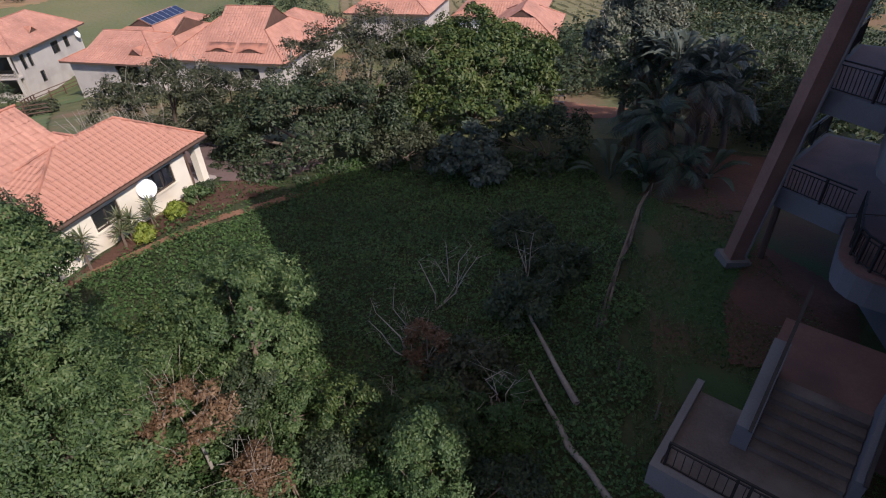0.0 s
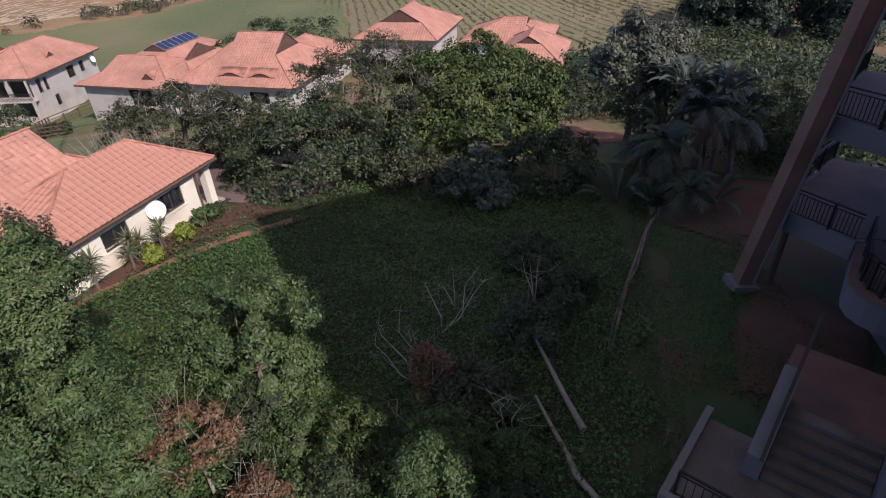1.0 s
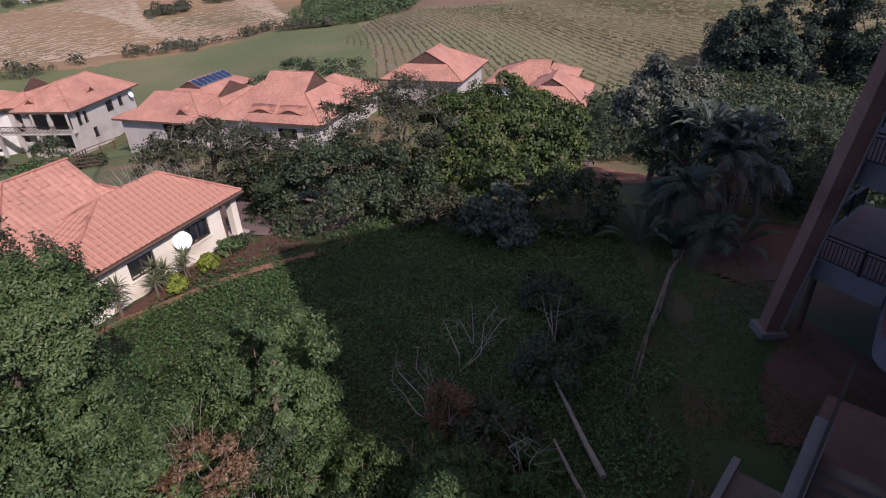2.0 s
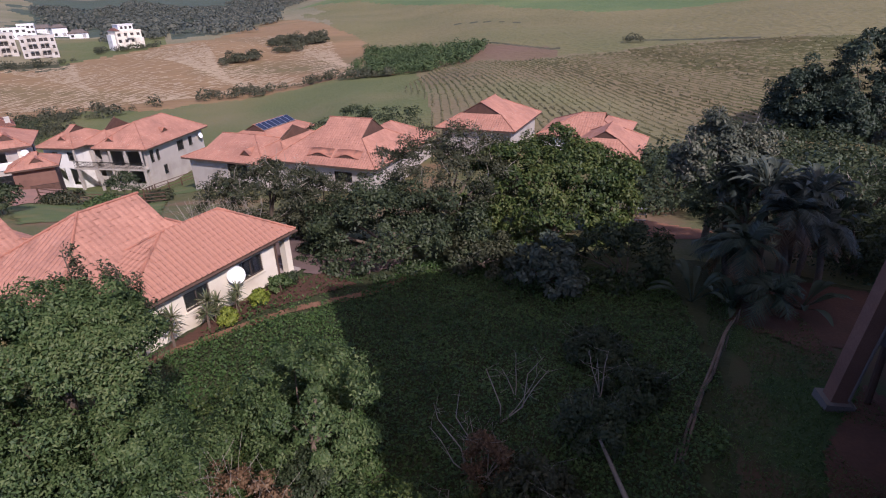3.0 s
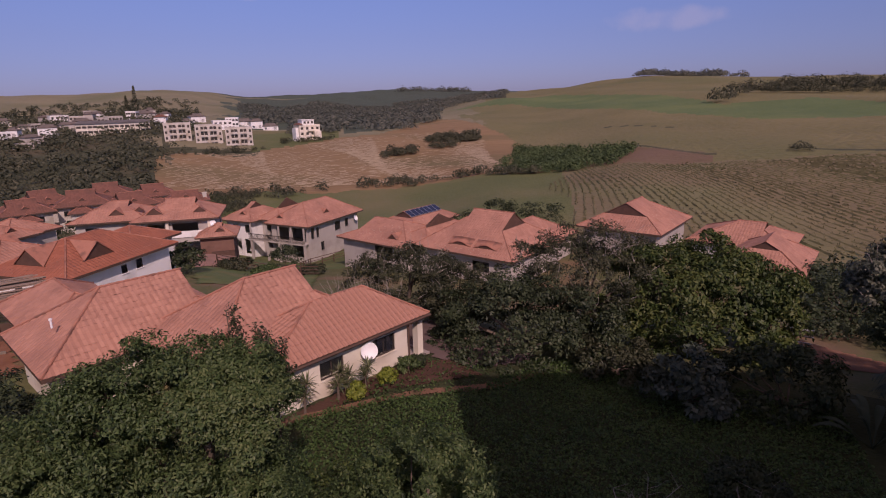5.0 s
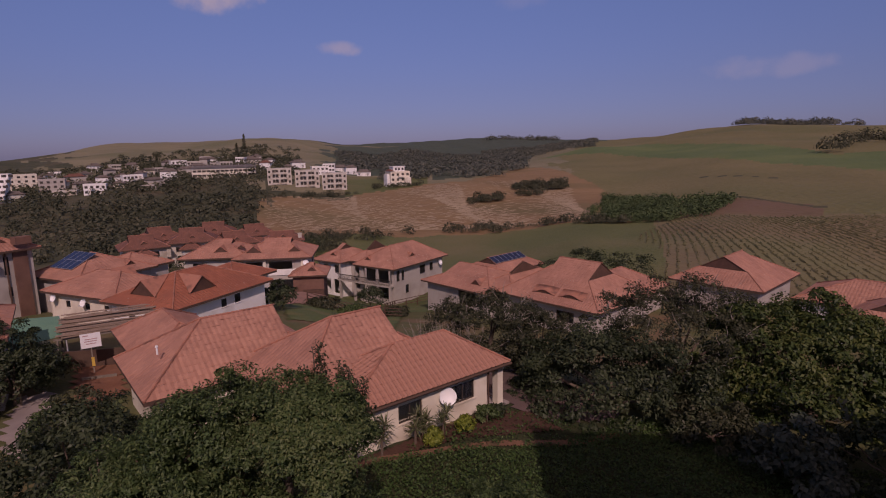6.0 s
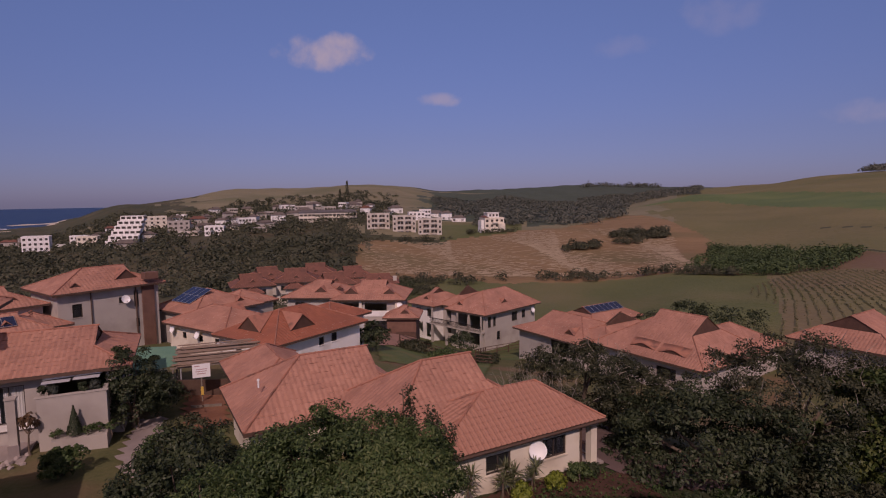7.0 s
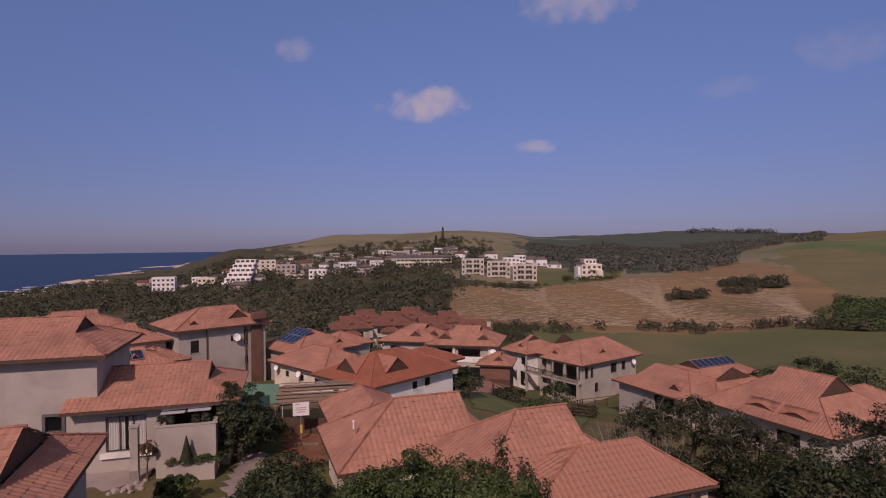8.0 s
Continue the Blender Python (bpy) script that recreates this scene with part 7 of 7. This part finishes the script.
def shade_sail():
    pts = [(*polar(-71.4, 52), 2.2), (*polar(-67.2, 53), 1.6), (*polar(-66.9, 48.5), 1.2), (*polar(-70.8, 47.5), 1.0)]
    n, vs, fs = 8, [], []
    for k in (0, 0.02):
        for i in range(n + 1):
            for j in range(n + 1):
                u, v = i / n, j / n
                p = (Vector(pts[0]) * (1 - u) + Vector(pts[1]) * u) * (1 - v) + (Vector(pts[3]) * (1 - u) + Vector(pts[2]) * u) * v
                vs.append((p.x, p.y, p.z - 0.8 * u * (1 - u) * v * (1 - v) * 4 * 0.5 - k))
    m = (n + 1) ** 2
    for i in range(n):
        for j in range(n):
            a = i * (n + 1) + j
            fs += [(a, a + 1, a + n + 2, a + n + 1), (m + a, m + a + n + 1, m + a + n + 2, m + a + 1)]
    t = empty("shade_sail", pose(0, 0, 0), "faded teal shade cloth stretched between poles", "shade sail")
    part("cloth", Geo().add(vs, fs), M["teal"], t, smooth=True)
    for p in pts:
        part("pole", Geo().tube([(p[0], p[1], gz(p[0], p[1]) - 0.2), p], [0.05, 0.05], 6), M["pipe"], t)


shade_sail()
fan_palm(*polar(-69.2, 44.5), 1.8, 16, 1.7, 6, "small grey-green palm beside the shade cloth", "lf_grey")
fan_palm(*polar(-70.6, 43.5), 1.2, 14, 1.6, 7, "small grey-green palm beside the shade cloth", "lf_grey")

# ---- fields ----
def cane_rows():
    """Young cane in rows that run down the near slope and fan out: low ragged ridges with tufts on top."""
    rng = np.random.default_rng(31)
    V, P = [], []
    for r in range(150):
        x, y, pts = -58 + r * 1.15, 192.0, []
        for i in range(105):
            th = radians(min(max(14 + 0.2 * (x + 22), 8), 34)) + 0.1 * math.sin(y * 0.05 + x * 0.02)
            x, y = x + 1.1 * math.sin(th), y - 1.1 * math.cos(th)
            pts.append((x, y))
        c = np.array(pts)
        th = np.gradient(c, axis=0)
        th /= np.linalg.norm(th, axis=1)[:, None]
        side = np.stack([-th[:, 1], th[:, 0]], 1)
        c = c + side * rng.normal(0, 0.1, len(c))[:, None]
        x, y = c[:, 0], c[:, 1]
        az, d = np.degrees(np.arctan2(x, y)), np.hypot(x, y)
        top_edge = np.interp(az, (-14, -10, -2, 7.5, 12, 34), (178, 173, 163, 167, 178, 180))
        keep = (az > -11.5 - 1.5 * np.sin(d * 0.1)) & (az < 33) & (d > 82) & (d < top_edge - 1.5)
        if keep.sum() < 3:
            continue
        z = land(x, y)
        h = rng.uniform(0.1, 0.34, len(x)) * (0.75 + 0.25 * np.sin(x * 0.21 + y * 0.13))
        w = rng.uniform(0.22, 0.42, len(x))[:, None] * side
        near = np.stack([x - w[:, 0], y - w[:, 1], z - 0.05], 1)
        top = np.stack([x, y, z + h], 1)
        far = np.stack([x + w[:, 0], y + w[:, 1], z - 0.05], 1)
        ok = keep[:-1] & keep[1:] & (rng.random(len(x) - 1) < 0.85)
        i = np.nonzero(ok)[0]
        V.append(np.stack([near[i], near[i + 1], top[i + 1], top[i]], 1))
        V.append(np.stack([top[i], top[i + 1], far[i + 1], far[i]], 1))
        P.append(top[i])
    co = np.concatenate(V).reshape(-1, 3)
    P = np.concatenate(P)
    k = np.repeat(np.arange(len(P)), 2)
    Q = P[k] + rng.normal(0, 0.2, (len(k), 3))
    lc, lq = leaf_quads(Q, rng.normal(0, 0.8, (len(k), 3)) + [0, -0.5, 0.5], 0.42, rng, 0.35, -0.5)
    n = len(co)
    allq = np.concatenate([np.arange(n).reshape(-1, 4), np.asarray(lq) + n])
    tagged(big_mesh("cane_rows", np.concatenate([co, lc]), allq, M["cane"]), "young sugar cane planted in curving rows", "crop", kind="stuff")


cane_rows()


def straw_rows():
    """Pale ragged lines of trash left on the harvested slope, slanting across it."""
    rng = np.random.default_rng(32)
    V = []
    for r in range(150):
        a0, d0 = -49.5 + 33.5 * r / 150, 196.0
        slant = 0.05 + 0.05 * math.sin(r * 0.13)
        for j in range(60):
            d = d0 + j * 3.0 + rng.normal(0, 0.7)
            a = a0 - slant * (d - 196) + 0.25 * math.sin(d * 0.06 + r * 0.4)
            hi = np.interp(a, (-50, -42, -40, -34, -29, -24, -19, -15), (312, 288, 298, 322, 340, 345, 345, 255))
            lo = np.interp(a, (-50, -40, -35, -30, -21, -13), (215, 197, 190, 192, 194, 182))
            if a < -49.5 or a > -15 or d > hi or d < lo or rng.random() < 0.45 + 0.3 * math.sin(a * 0.7 + d * 0.05):
                continue
            x, y = polar(a, d)
            L, W = rng.uniform(0.9, 2.1), rng.uniform(0.25, 0.6)
            t = radians(-a + 90 - 62 + rng.uniform(-14, 14))
            ux, uy = math.cos(t), math.sin(t)
            q = [(x - ux * L + uy * W, y - uy * L - ux * W), (x + ux * L + uy * W, y + uy * L - ux * W), (x + ux * L * 0.8 - uy * W, y + uy * L * 0.8 + ux * W), (x - ux * L * 0.8 - uy * W, y - uy * L * 0.8 + ux * W)]
            V.append(q)
    q = np.array(V).reshape(-1, 2)
    co = np.column_stack([q, land(q[:, 0], q[:, 1]) + 0.08])
    tagged(big_mesh("straw_rows", co, np.arange(len(co)).reshape(-1, 4), M["straw"]), "pale rows of cane trash on the harvested slope", "straw", kind="stuff")


M["straw"] = surface("cane_trash", (0.31, 0.235, 0.15), (0.42, 0.33, 0.22), 0.95, 0.3, 2.0, 0.3, 0.1)
straw_rows()


def woods(name, spots, n, r0, r1, per, mat, seed, label, cat="wood", flat=0.75, shell=0.86, leafy=0.3, ruffle=0.3):
    """Many distant trees as domes of leaf clumps. spots: (az0, az1, d0, d1) stretches; a fifth and sixth number move the far side's d0 and d1."""
    rng = np.random.default_rng(seed)
    X = []
    w = np.array([(p[1] - p[0]) * (p[3] - p[2]) * (p[2] + p[3]) for p in spots], float)
    cnt = rng.multinomial(n, w / w.sum())
    for p, c in zip(spots, cnt):
        a, b, d0, d1 = p[:4]
        e0, e1 = p[4:6] if len(p) > 4 else (d0, d1)
        u = rng.random(c)
        az = a + (b - a) * u
        lo, hi = d0 + (e0 - d0) * u, d1 + (e1 - d1) * u
        d = np.sqrt(lo**2 + (hi**2 - lo**2) * rng.random(c))
        X.append(np.stack([d * np.sin(np.radians(az)), d * np.cos(np.radians(az))], 1))
    X = np.concatenate(X)
    z = land(X[:, 0], X[:, 1])
    r = r0 + (r1 - r0) * rng.random(len(X)) ** 1.6
    k = np.repeat(np.arange(len(X)), per)
    e = rng.normal(size=(len(k), 3))
    e /= np.linalg.norm(e, axis=1)[:, None]
    e[:, 2] = np.abs(e[:, 2])
    ph = rng.uniform(0, 6.28, (len(X), 3))
    lob = 1 + 0.14 * np.sin(3 * np.arctan2(e[:, 1], e[:, 0]) + ph[k, 0]) + 0.12 * np.sin(6 * e[:, 2] + ph[k, 1])
    P = np.stack([X[k, 0], X[k, 1], z[k] + r[k] * 0.35], 1) + e * (r[k] * lob * rng.uniform(shell, 1.04, len(k)))[:, None] * [1, 1, flat * 1.3]
    n0 = e * [1, 1, 1.3] + rng.normal(0, ruffle, e.shape)
    size = r[k] * leafy
    t = rng.normal(size=e.shape)
    n0 /= np.linalg.norm(n0, axis=1)[:, None]
    t -= (t * n0).sum(1)[:, None] * n0
    t /= np.linalg.norm(t, axis=1)[:, None]
    s = np.cross(n0, t)
    h = (size / 2)[:, None]
    co = np.stack([P - t * h, P + s * h * 0.8, P + t * h, P - s * h * 0.8], 1).reshape(-1, 3)
    return tagged(big_mesh(name, co, np.arange(len(co)).reshape(-1, 4), M[mat]), label, cat, kind="stuff")


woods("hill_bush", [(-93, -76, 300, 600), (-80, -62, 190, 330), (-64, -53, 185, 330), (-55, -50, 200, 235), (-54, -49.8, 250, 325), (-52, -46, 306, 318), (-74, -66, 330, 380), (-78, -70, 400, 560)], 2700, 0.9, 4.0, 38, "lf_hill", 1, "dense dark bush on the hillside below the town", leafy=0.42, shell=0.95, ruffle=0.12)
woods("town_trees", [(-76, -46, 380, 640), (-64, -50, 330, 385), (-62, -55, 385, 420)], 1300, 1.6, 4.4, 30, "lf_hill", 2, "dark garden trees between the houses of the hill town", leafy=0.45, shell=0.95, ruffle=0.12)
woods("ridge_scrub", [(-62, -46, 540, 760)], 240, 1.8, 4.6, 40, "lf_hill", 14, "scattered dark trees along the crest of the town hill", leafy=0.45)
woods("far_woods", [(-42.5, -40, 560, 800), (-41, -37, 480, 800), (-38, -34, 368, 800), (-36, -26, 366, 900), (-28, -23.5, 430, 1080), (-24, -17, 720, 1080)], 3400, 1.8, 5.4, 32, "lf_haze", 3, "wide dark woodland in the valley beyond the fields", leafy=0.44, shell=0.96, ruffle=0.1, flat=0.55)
woods("copse", [(-18.6, -15.6, 182, 190, 180, 250), (-16.2, -10, 180, 268, 168, 222), (-10, -6.8, 168, 214, 166, 208), (-6.8, -4.9, 168, 206, 192, 200)], 900, 0.8, 1.9, 42, "lf_copse", 4, "block of tall dense green cane in the field", flat=1.0, leafy=0.38)
woods("copse_edge", [(-18.9, -14.0, 179, 183, 176, 180)], 26, 0.9, 2.2, 90, "lf_far", 15, "dull olive bushes at the corner of the cane block", leafy=0.34)
woods("copse_far", [(-24.8, -19.9, 296, 318), (-29.4, -26.0, 248, 262, 262, 276), (-24.8, -22.0, 276, 286)], 150, 1.2, 3.2, 150, "lf_far", 5, "small dark thickets between the fields", leafy=0.26)
woods("field_bushes", [(-37.4, -35.2, 184, 188), (-46, -38.5, 178, 190), (-32.0, -25.4, 186, 196), (-24.6, -19.2, 187, 191), (-46, -42, 160, 176), (7.6, 9.6, 180, 186), (-41.6, -40.6, 300, 304), (-39.0, -33.8, 322, 334), (-39.9, -38.9, 188, 192), (-50, -41.5, 294, 300)], 200, 0.8, 2.5, 110, "lf_far", 6, "scattered dark bushes along the field edges", leafy=0.26)
woods("ridge_trees", [(1.9, 6.5, 405, 440, 500, 560), (6.0, 15.5, 470, 560), (15, 18.5, 330, 385)], 230, 1.8, 7.6, 130, "lf_far", 7, "belt of dark trees across the upper slope", leafy=0.22, shell=0.9, ruffle=0.2)
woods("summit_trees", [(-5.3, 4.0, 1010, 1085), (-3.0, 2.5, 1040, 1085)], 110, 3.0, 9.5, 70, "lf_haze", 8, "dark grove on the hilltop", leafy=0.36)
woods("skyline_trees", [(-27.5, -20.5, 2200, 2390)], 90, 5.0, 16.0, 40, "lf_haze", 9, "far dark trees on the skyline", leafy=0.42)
for i, (x, y, zc, r, hh) in enumerate(((37.5, 88.0, -2.6, 4.6, 5.2), (44.5, 85.5, -0.6, 5.6, 8.4), (53.0, 82.0, 0.6, 6.4, 10.2), (40.5, 83.0, -4.2, 4.0, 3.6), (50.0, 77.0, -3.4, 4.4, 4.2))):
    plant("tree", ground_at(x, y), (x, y, zc), (r, r, hh), 150, 1.15, 260, 0.34, "lf_palm", 520 + i, "large dark tree at the edge of the cane field", "tree", "large dark trees", trunk_r=0.4, low=-0.6)
woods("verge_bush", [(10.5, 27, 46, 78), (24, 46, 34, 78), (16, 27, 78, 95), (27, 33, 78, 90)], 640, 0.8, 2.1, 70, "lf_dull", 11, "rank green growth on the slope beyond the trees", "bush", leafy=0.24)
woods("hedge_growth", [(-28, -23, 84, 88), (-44.0, -38, 66, 71), (-49.5, -48.5, 60, 64)], 50, 0.2, 0.5, 60, "lf_acacia", 12, "weedy growth along the garden edges", "bush", 0.6, leafy=0.3)


# ---- the town on the far hill ----
def block(name, az, d, w, dep, floors, cols, mat, label, z=None, fh=2.9, turn=0.0, win=1.3, group="far buildings"):
    """A flat-roofed building that faces the valley, with its storeys of windows."""
    x, y = polar(az, d)
    z = gz(x, y) if z is None else z
    h = empty(name, pose(x, y, z, 0, 0, -az + turn), label, "building", group)
    H = floors * fh
    part("body", Geo().box(-w / 2, 0.3, -4, w / 2, dep, H).box(-w / 2 - 0.15, 0.0, H, w / 2 + 0.15, dep + 0.15, H + 0.5), M[mat], h)
    op = []
    pitch = w / cols
    for c in range(cols):
        for f in range(floors):
            x0 = c * pitch + (pitch - win) / 2
            op.append((x0, x0 + win, f * fh + 0.8, f * fh + 2.2, "hole"))
            part("window", Geo().box(-w / 2 + x0, 0.15, f * fh + 0.8, -w / 2 + x0 + win, 0.2, f * fh + 2.2), M["dark"], h)
    wall_run(h, (-w / 2, 0), (w / 2, 0), -4, H, op, mat, 0.295)
    return h


def flats():
    for az, d, z in ((-47.9, 345, -4.4), (-45.3, 335, -5.6), (-42.7, 325, -7.2)):
        h = block("block_of_flats", az, d, 13.5, 10, 3, 6, "beige", "three-storey cream block of flats with balconies", z, 2.95, 0, 1.1, "blocks of flats")
        for c in (-2.3, 2.3):
            for f in range(3):
                part("balcony", Geo().box(c - 1.6, -1.2, f * 2.95 + 0.1, c + 1.6, -0.002, f * 2.95 + 0.25).box(c - 1.6, -1.2, f * 2.95 + 0.25, c + 1.6, -1.1, f * 2.95 + 1.1), M["beige"], h)
                # thin dark sheet on the wall stands in for shade behind the balcony
                part("recess_shade_panel", Geo().box(c - 1.5, -0.012, f * 2.95 + 0.3, c + 1.5, -0.004, f * 2.95 + 2.5), M["dark"], h)
            part("fin", Geo().box(c - 0.12, -1.3, -4, c + 0.12, -0.003, 9.4), M["beige"], h)


flats()


def stepped_flats():
    x, y = polar(-71.0, 392)
    h = empty("stepped_flats", pose(x, y, gz(x, y) - 1, 0, 0, 62), "white terraced apartments stepping up the hill", "building", "far buildings")
    for f in range(6):
        part("terrace", Geo().box(-9 + f * 1.4, f * 2.4, -4 if f == 0 else f * 2.9, 8 + f * 0.6, f * 2.4 + 14, f * 2.9 + 2.9).box(-9 + f * 1.4, f * 2.4 - 1.2, f * 2.9, 8 + f * 0.6, f * 2.4, f * 2.9 + 1.0), M["white"], h)
        for c in range(5):
            part("window", Geo().box(-7.5 + f * 1.2 + c * 3.1, f * 2.4 - 0.05, f * 2.9 + 1.1, -5.3 + f * 1.2 + c * 3.1, f * 2.4 - 0.003, f * 2.9 + 2.5), M["dark"], h)


stepped_flats()
hotel = block("long_hotel", -52.8, 430, 42, 10, 2, 14, "cream", "long low white building with dark window bands", None, 3.0, 4, 2.5)
part("roof", Geo().add([(-21.6, -0.8, 6.52), (21.6, -0.8, 6.52), (21.6, 11, 6.52), (-21.6, 11, 6.52), (-19, 5, 8.4), (19, 5, 8.4)], [(0, 1, 5, 4), (1, 2, 5), (2, 3, 4, 5), (3, 0, 4), (3, 2, 1, 0)]), M["render_grey"], hotel, "dark low-pitched roof")
villa = block("white_villa", -36.2, 335, 12, 10, 2, 4, "cream", "white three-storey villa on the hillside", -4.5, 2.9, 20, 1.5)
part("top_storey", Geo().box(-3.6, 2.0, 6.3, 3.4, 9.0, 8.8).box(-3.9, 1.7, 8.8, 3.7, 9.3, 9.1).box(-7.6, 2.0, -4, -6.02, 8.0, 4.6), M["white"], villa)
part("porch", Geo().box(2.0, -2.4, -4, 5.8, -0.003, 2.7).box(-1.4, -1.4, 2.9, 1.6, -0.003, 3.9), M["cream"], villa)
part("hipped_roof", Geo().add([(-6.4, -0.4, 6.32), (-3.62, -0.4, 6.32), (-3.62, 9, 6.32), (-6.4, 9, 6.32), (-5.0, 3, 7.6), (-5.0, 6, 7.6)], [(0, 1, 4), (1, 2, 5, 4), (2, 3, 5), (3, 0, 4, 5), (3, 2, 1, 0)]), M["tile_old"], villa, "small dull red tile roof")
for wx in (-2.6, -0.5, 1.6):
    part("window", Geo().box(wx, 1.95, 6.9, wx + 1.2, 1.998, 8.2), M["dark"], villa)
block("white_block", -77.2, 420, 14, 10, 4, 5, "white", "white apartment block near the shore", None, 2.9, -10, 1.4)
block("grey_block", -66.4, 430, 14, 10, 3, 4, "grey", "grey apartment block on the hill", None, 2.9, -6, 1.6)
block("grey_block", -68.3, 470, 16, 10, 3, 4, "cream", "cream apartment block on the hill", None, 2.9, 8, 1.6)
block("grey_block", -44.0, 420, 12, 9, 2, 4, "white", "white house above the flats", None, 2.9, 8, 1.6)


def town_houses():
    rng = np.random.default_rng(77)
    rows = [(-63.4, 395), (-62.6, 402), (-58.6, 405), (-58.0, 425), (-60.6, 440), (-60.0, 470), (-57.0, 470), (-55.4, 500), (-54.6, 520), (-53.8, 540), (-56.6, 540), (-58.2, 520), (-62.0, 500), (-64.6, 470), (-65.6, 410), (-69.6, 440),
            (-72.4, 440), (-73.6, 420), (-75.0, 440), (-76.4, 480), (-51.4, 520), (-50.0, 500), (-48.8, 490), (-47.0, 440), (-46.0, 470), (-52.6, 480), (-49.8, 560), (-54.0, 580), (-56.8, 600), (-60.4, 560), (-63.0, 560), (-66.6, 510),
            (-61.0, 455), (-59.2, 488), (-57.6, 450), (-56.0, 455), (-55.0, 470), (-51.0, 470), (-49.2, 455), (-62.8, 450), (-64.0, 430), (-66.0, 455), (-53.4, 505), (-50.6, 535), (-70.8, 360), (-61.6, 420), (-59.4, 398), (-41.0, 452), (-39.8, 440), (-55.2, 545), (-55.9, 560), (-54.4, 560), (-57.4, 560), (-61.6, 540), (-66.2, 560), (-53.0, 600), (-68.8, 400), (-71.8, 470), (-63.8, 505), (-43.2, 455), (-42.2, 470), (-67.6, 500), (-74.2, 470), (-77.6, 505), (-79.0, 520)]
    for i, (az, d) in enumerate(rows):
        x, y = polar(az, d)
        w, dp, e = rng.uniform(7, 13), rng.uniform(6, 9), rng.choice([3.2, 4.4, 5.6])
        z = gz(x, y)
        wall = rng.choice(["white", "white", "white", "cream", "beige", "grey"])
        if rng.random() < 0.35:
            block("town_house", az, d, w, dp, 1 if e < 4 else 2, 4, wall, "flat-roofed pale house on the town hill", None, 2.9, rng.uniform(-25, 25), 1.6, "houses of the hill town")
            continue
        h = empty("town_house", pose(x, y, z, 0, 0, -az + rng.uniform(-30, 30)), "pale house with a pitched roof on the town hill", "house", "houses of the hill town")
        section(h, -w / 2, 0, w / 2, dp, e, 26, ends=(0.4, 0.4), tile=rng.choice(["slate", "slate", "slate", "tile_old"]), wall=wall, floor=-4, fine=3.0, caps=False, over=0.5,
                openings={"front": [(1.0, 2.6, 0.8, 2.2, "window"), (w - 4.2, w - 2.2, 0.3, 2.3, "curtain")]})


town_houses()
for i, (az, d, hgt) in enumerate(((-50.9, 545, 25), (-51.6, 540, 17), (-58.4, 640, 9), (-58.9, 640, 7))):
    x, y = polar(az, d)
    t = empty("norfolk_pine", Matrix.Translation((x, y, gz(x, y))), "tall narrow dark pine on the hill", "tree", "hill pines")
    rng = np.random.default_rng(400 + i)
    f = rng.random(260)
    a = rng.uniform(0, 6.28, 260)
    r = hgt * 0.16 * (1 - f * 0.9) * rng.uniform(0.5, 1.1, 260)
    co, q = leaf_quads(np.stack([r * np.cos(a), r * np.sin(a), hgt * (0.1 + 0.9 * f)], 1), np.stack([np.cos(a), np.sin(a), 0.6 + 0 * a], 1), 1.8, rng, 0.5)
    big_mesh("crown", co, q, M["lf_far"], t)
    part("trunk", Geo().tube([(0, 0, -1), (0, 0, hgt)], [0.4, 0.05], 6), M["bark"], t)
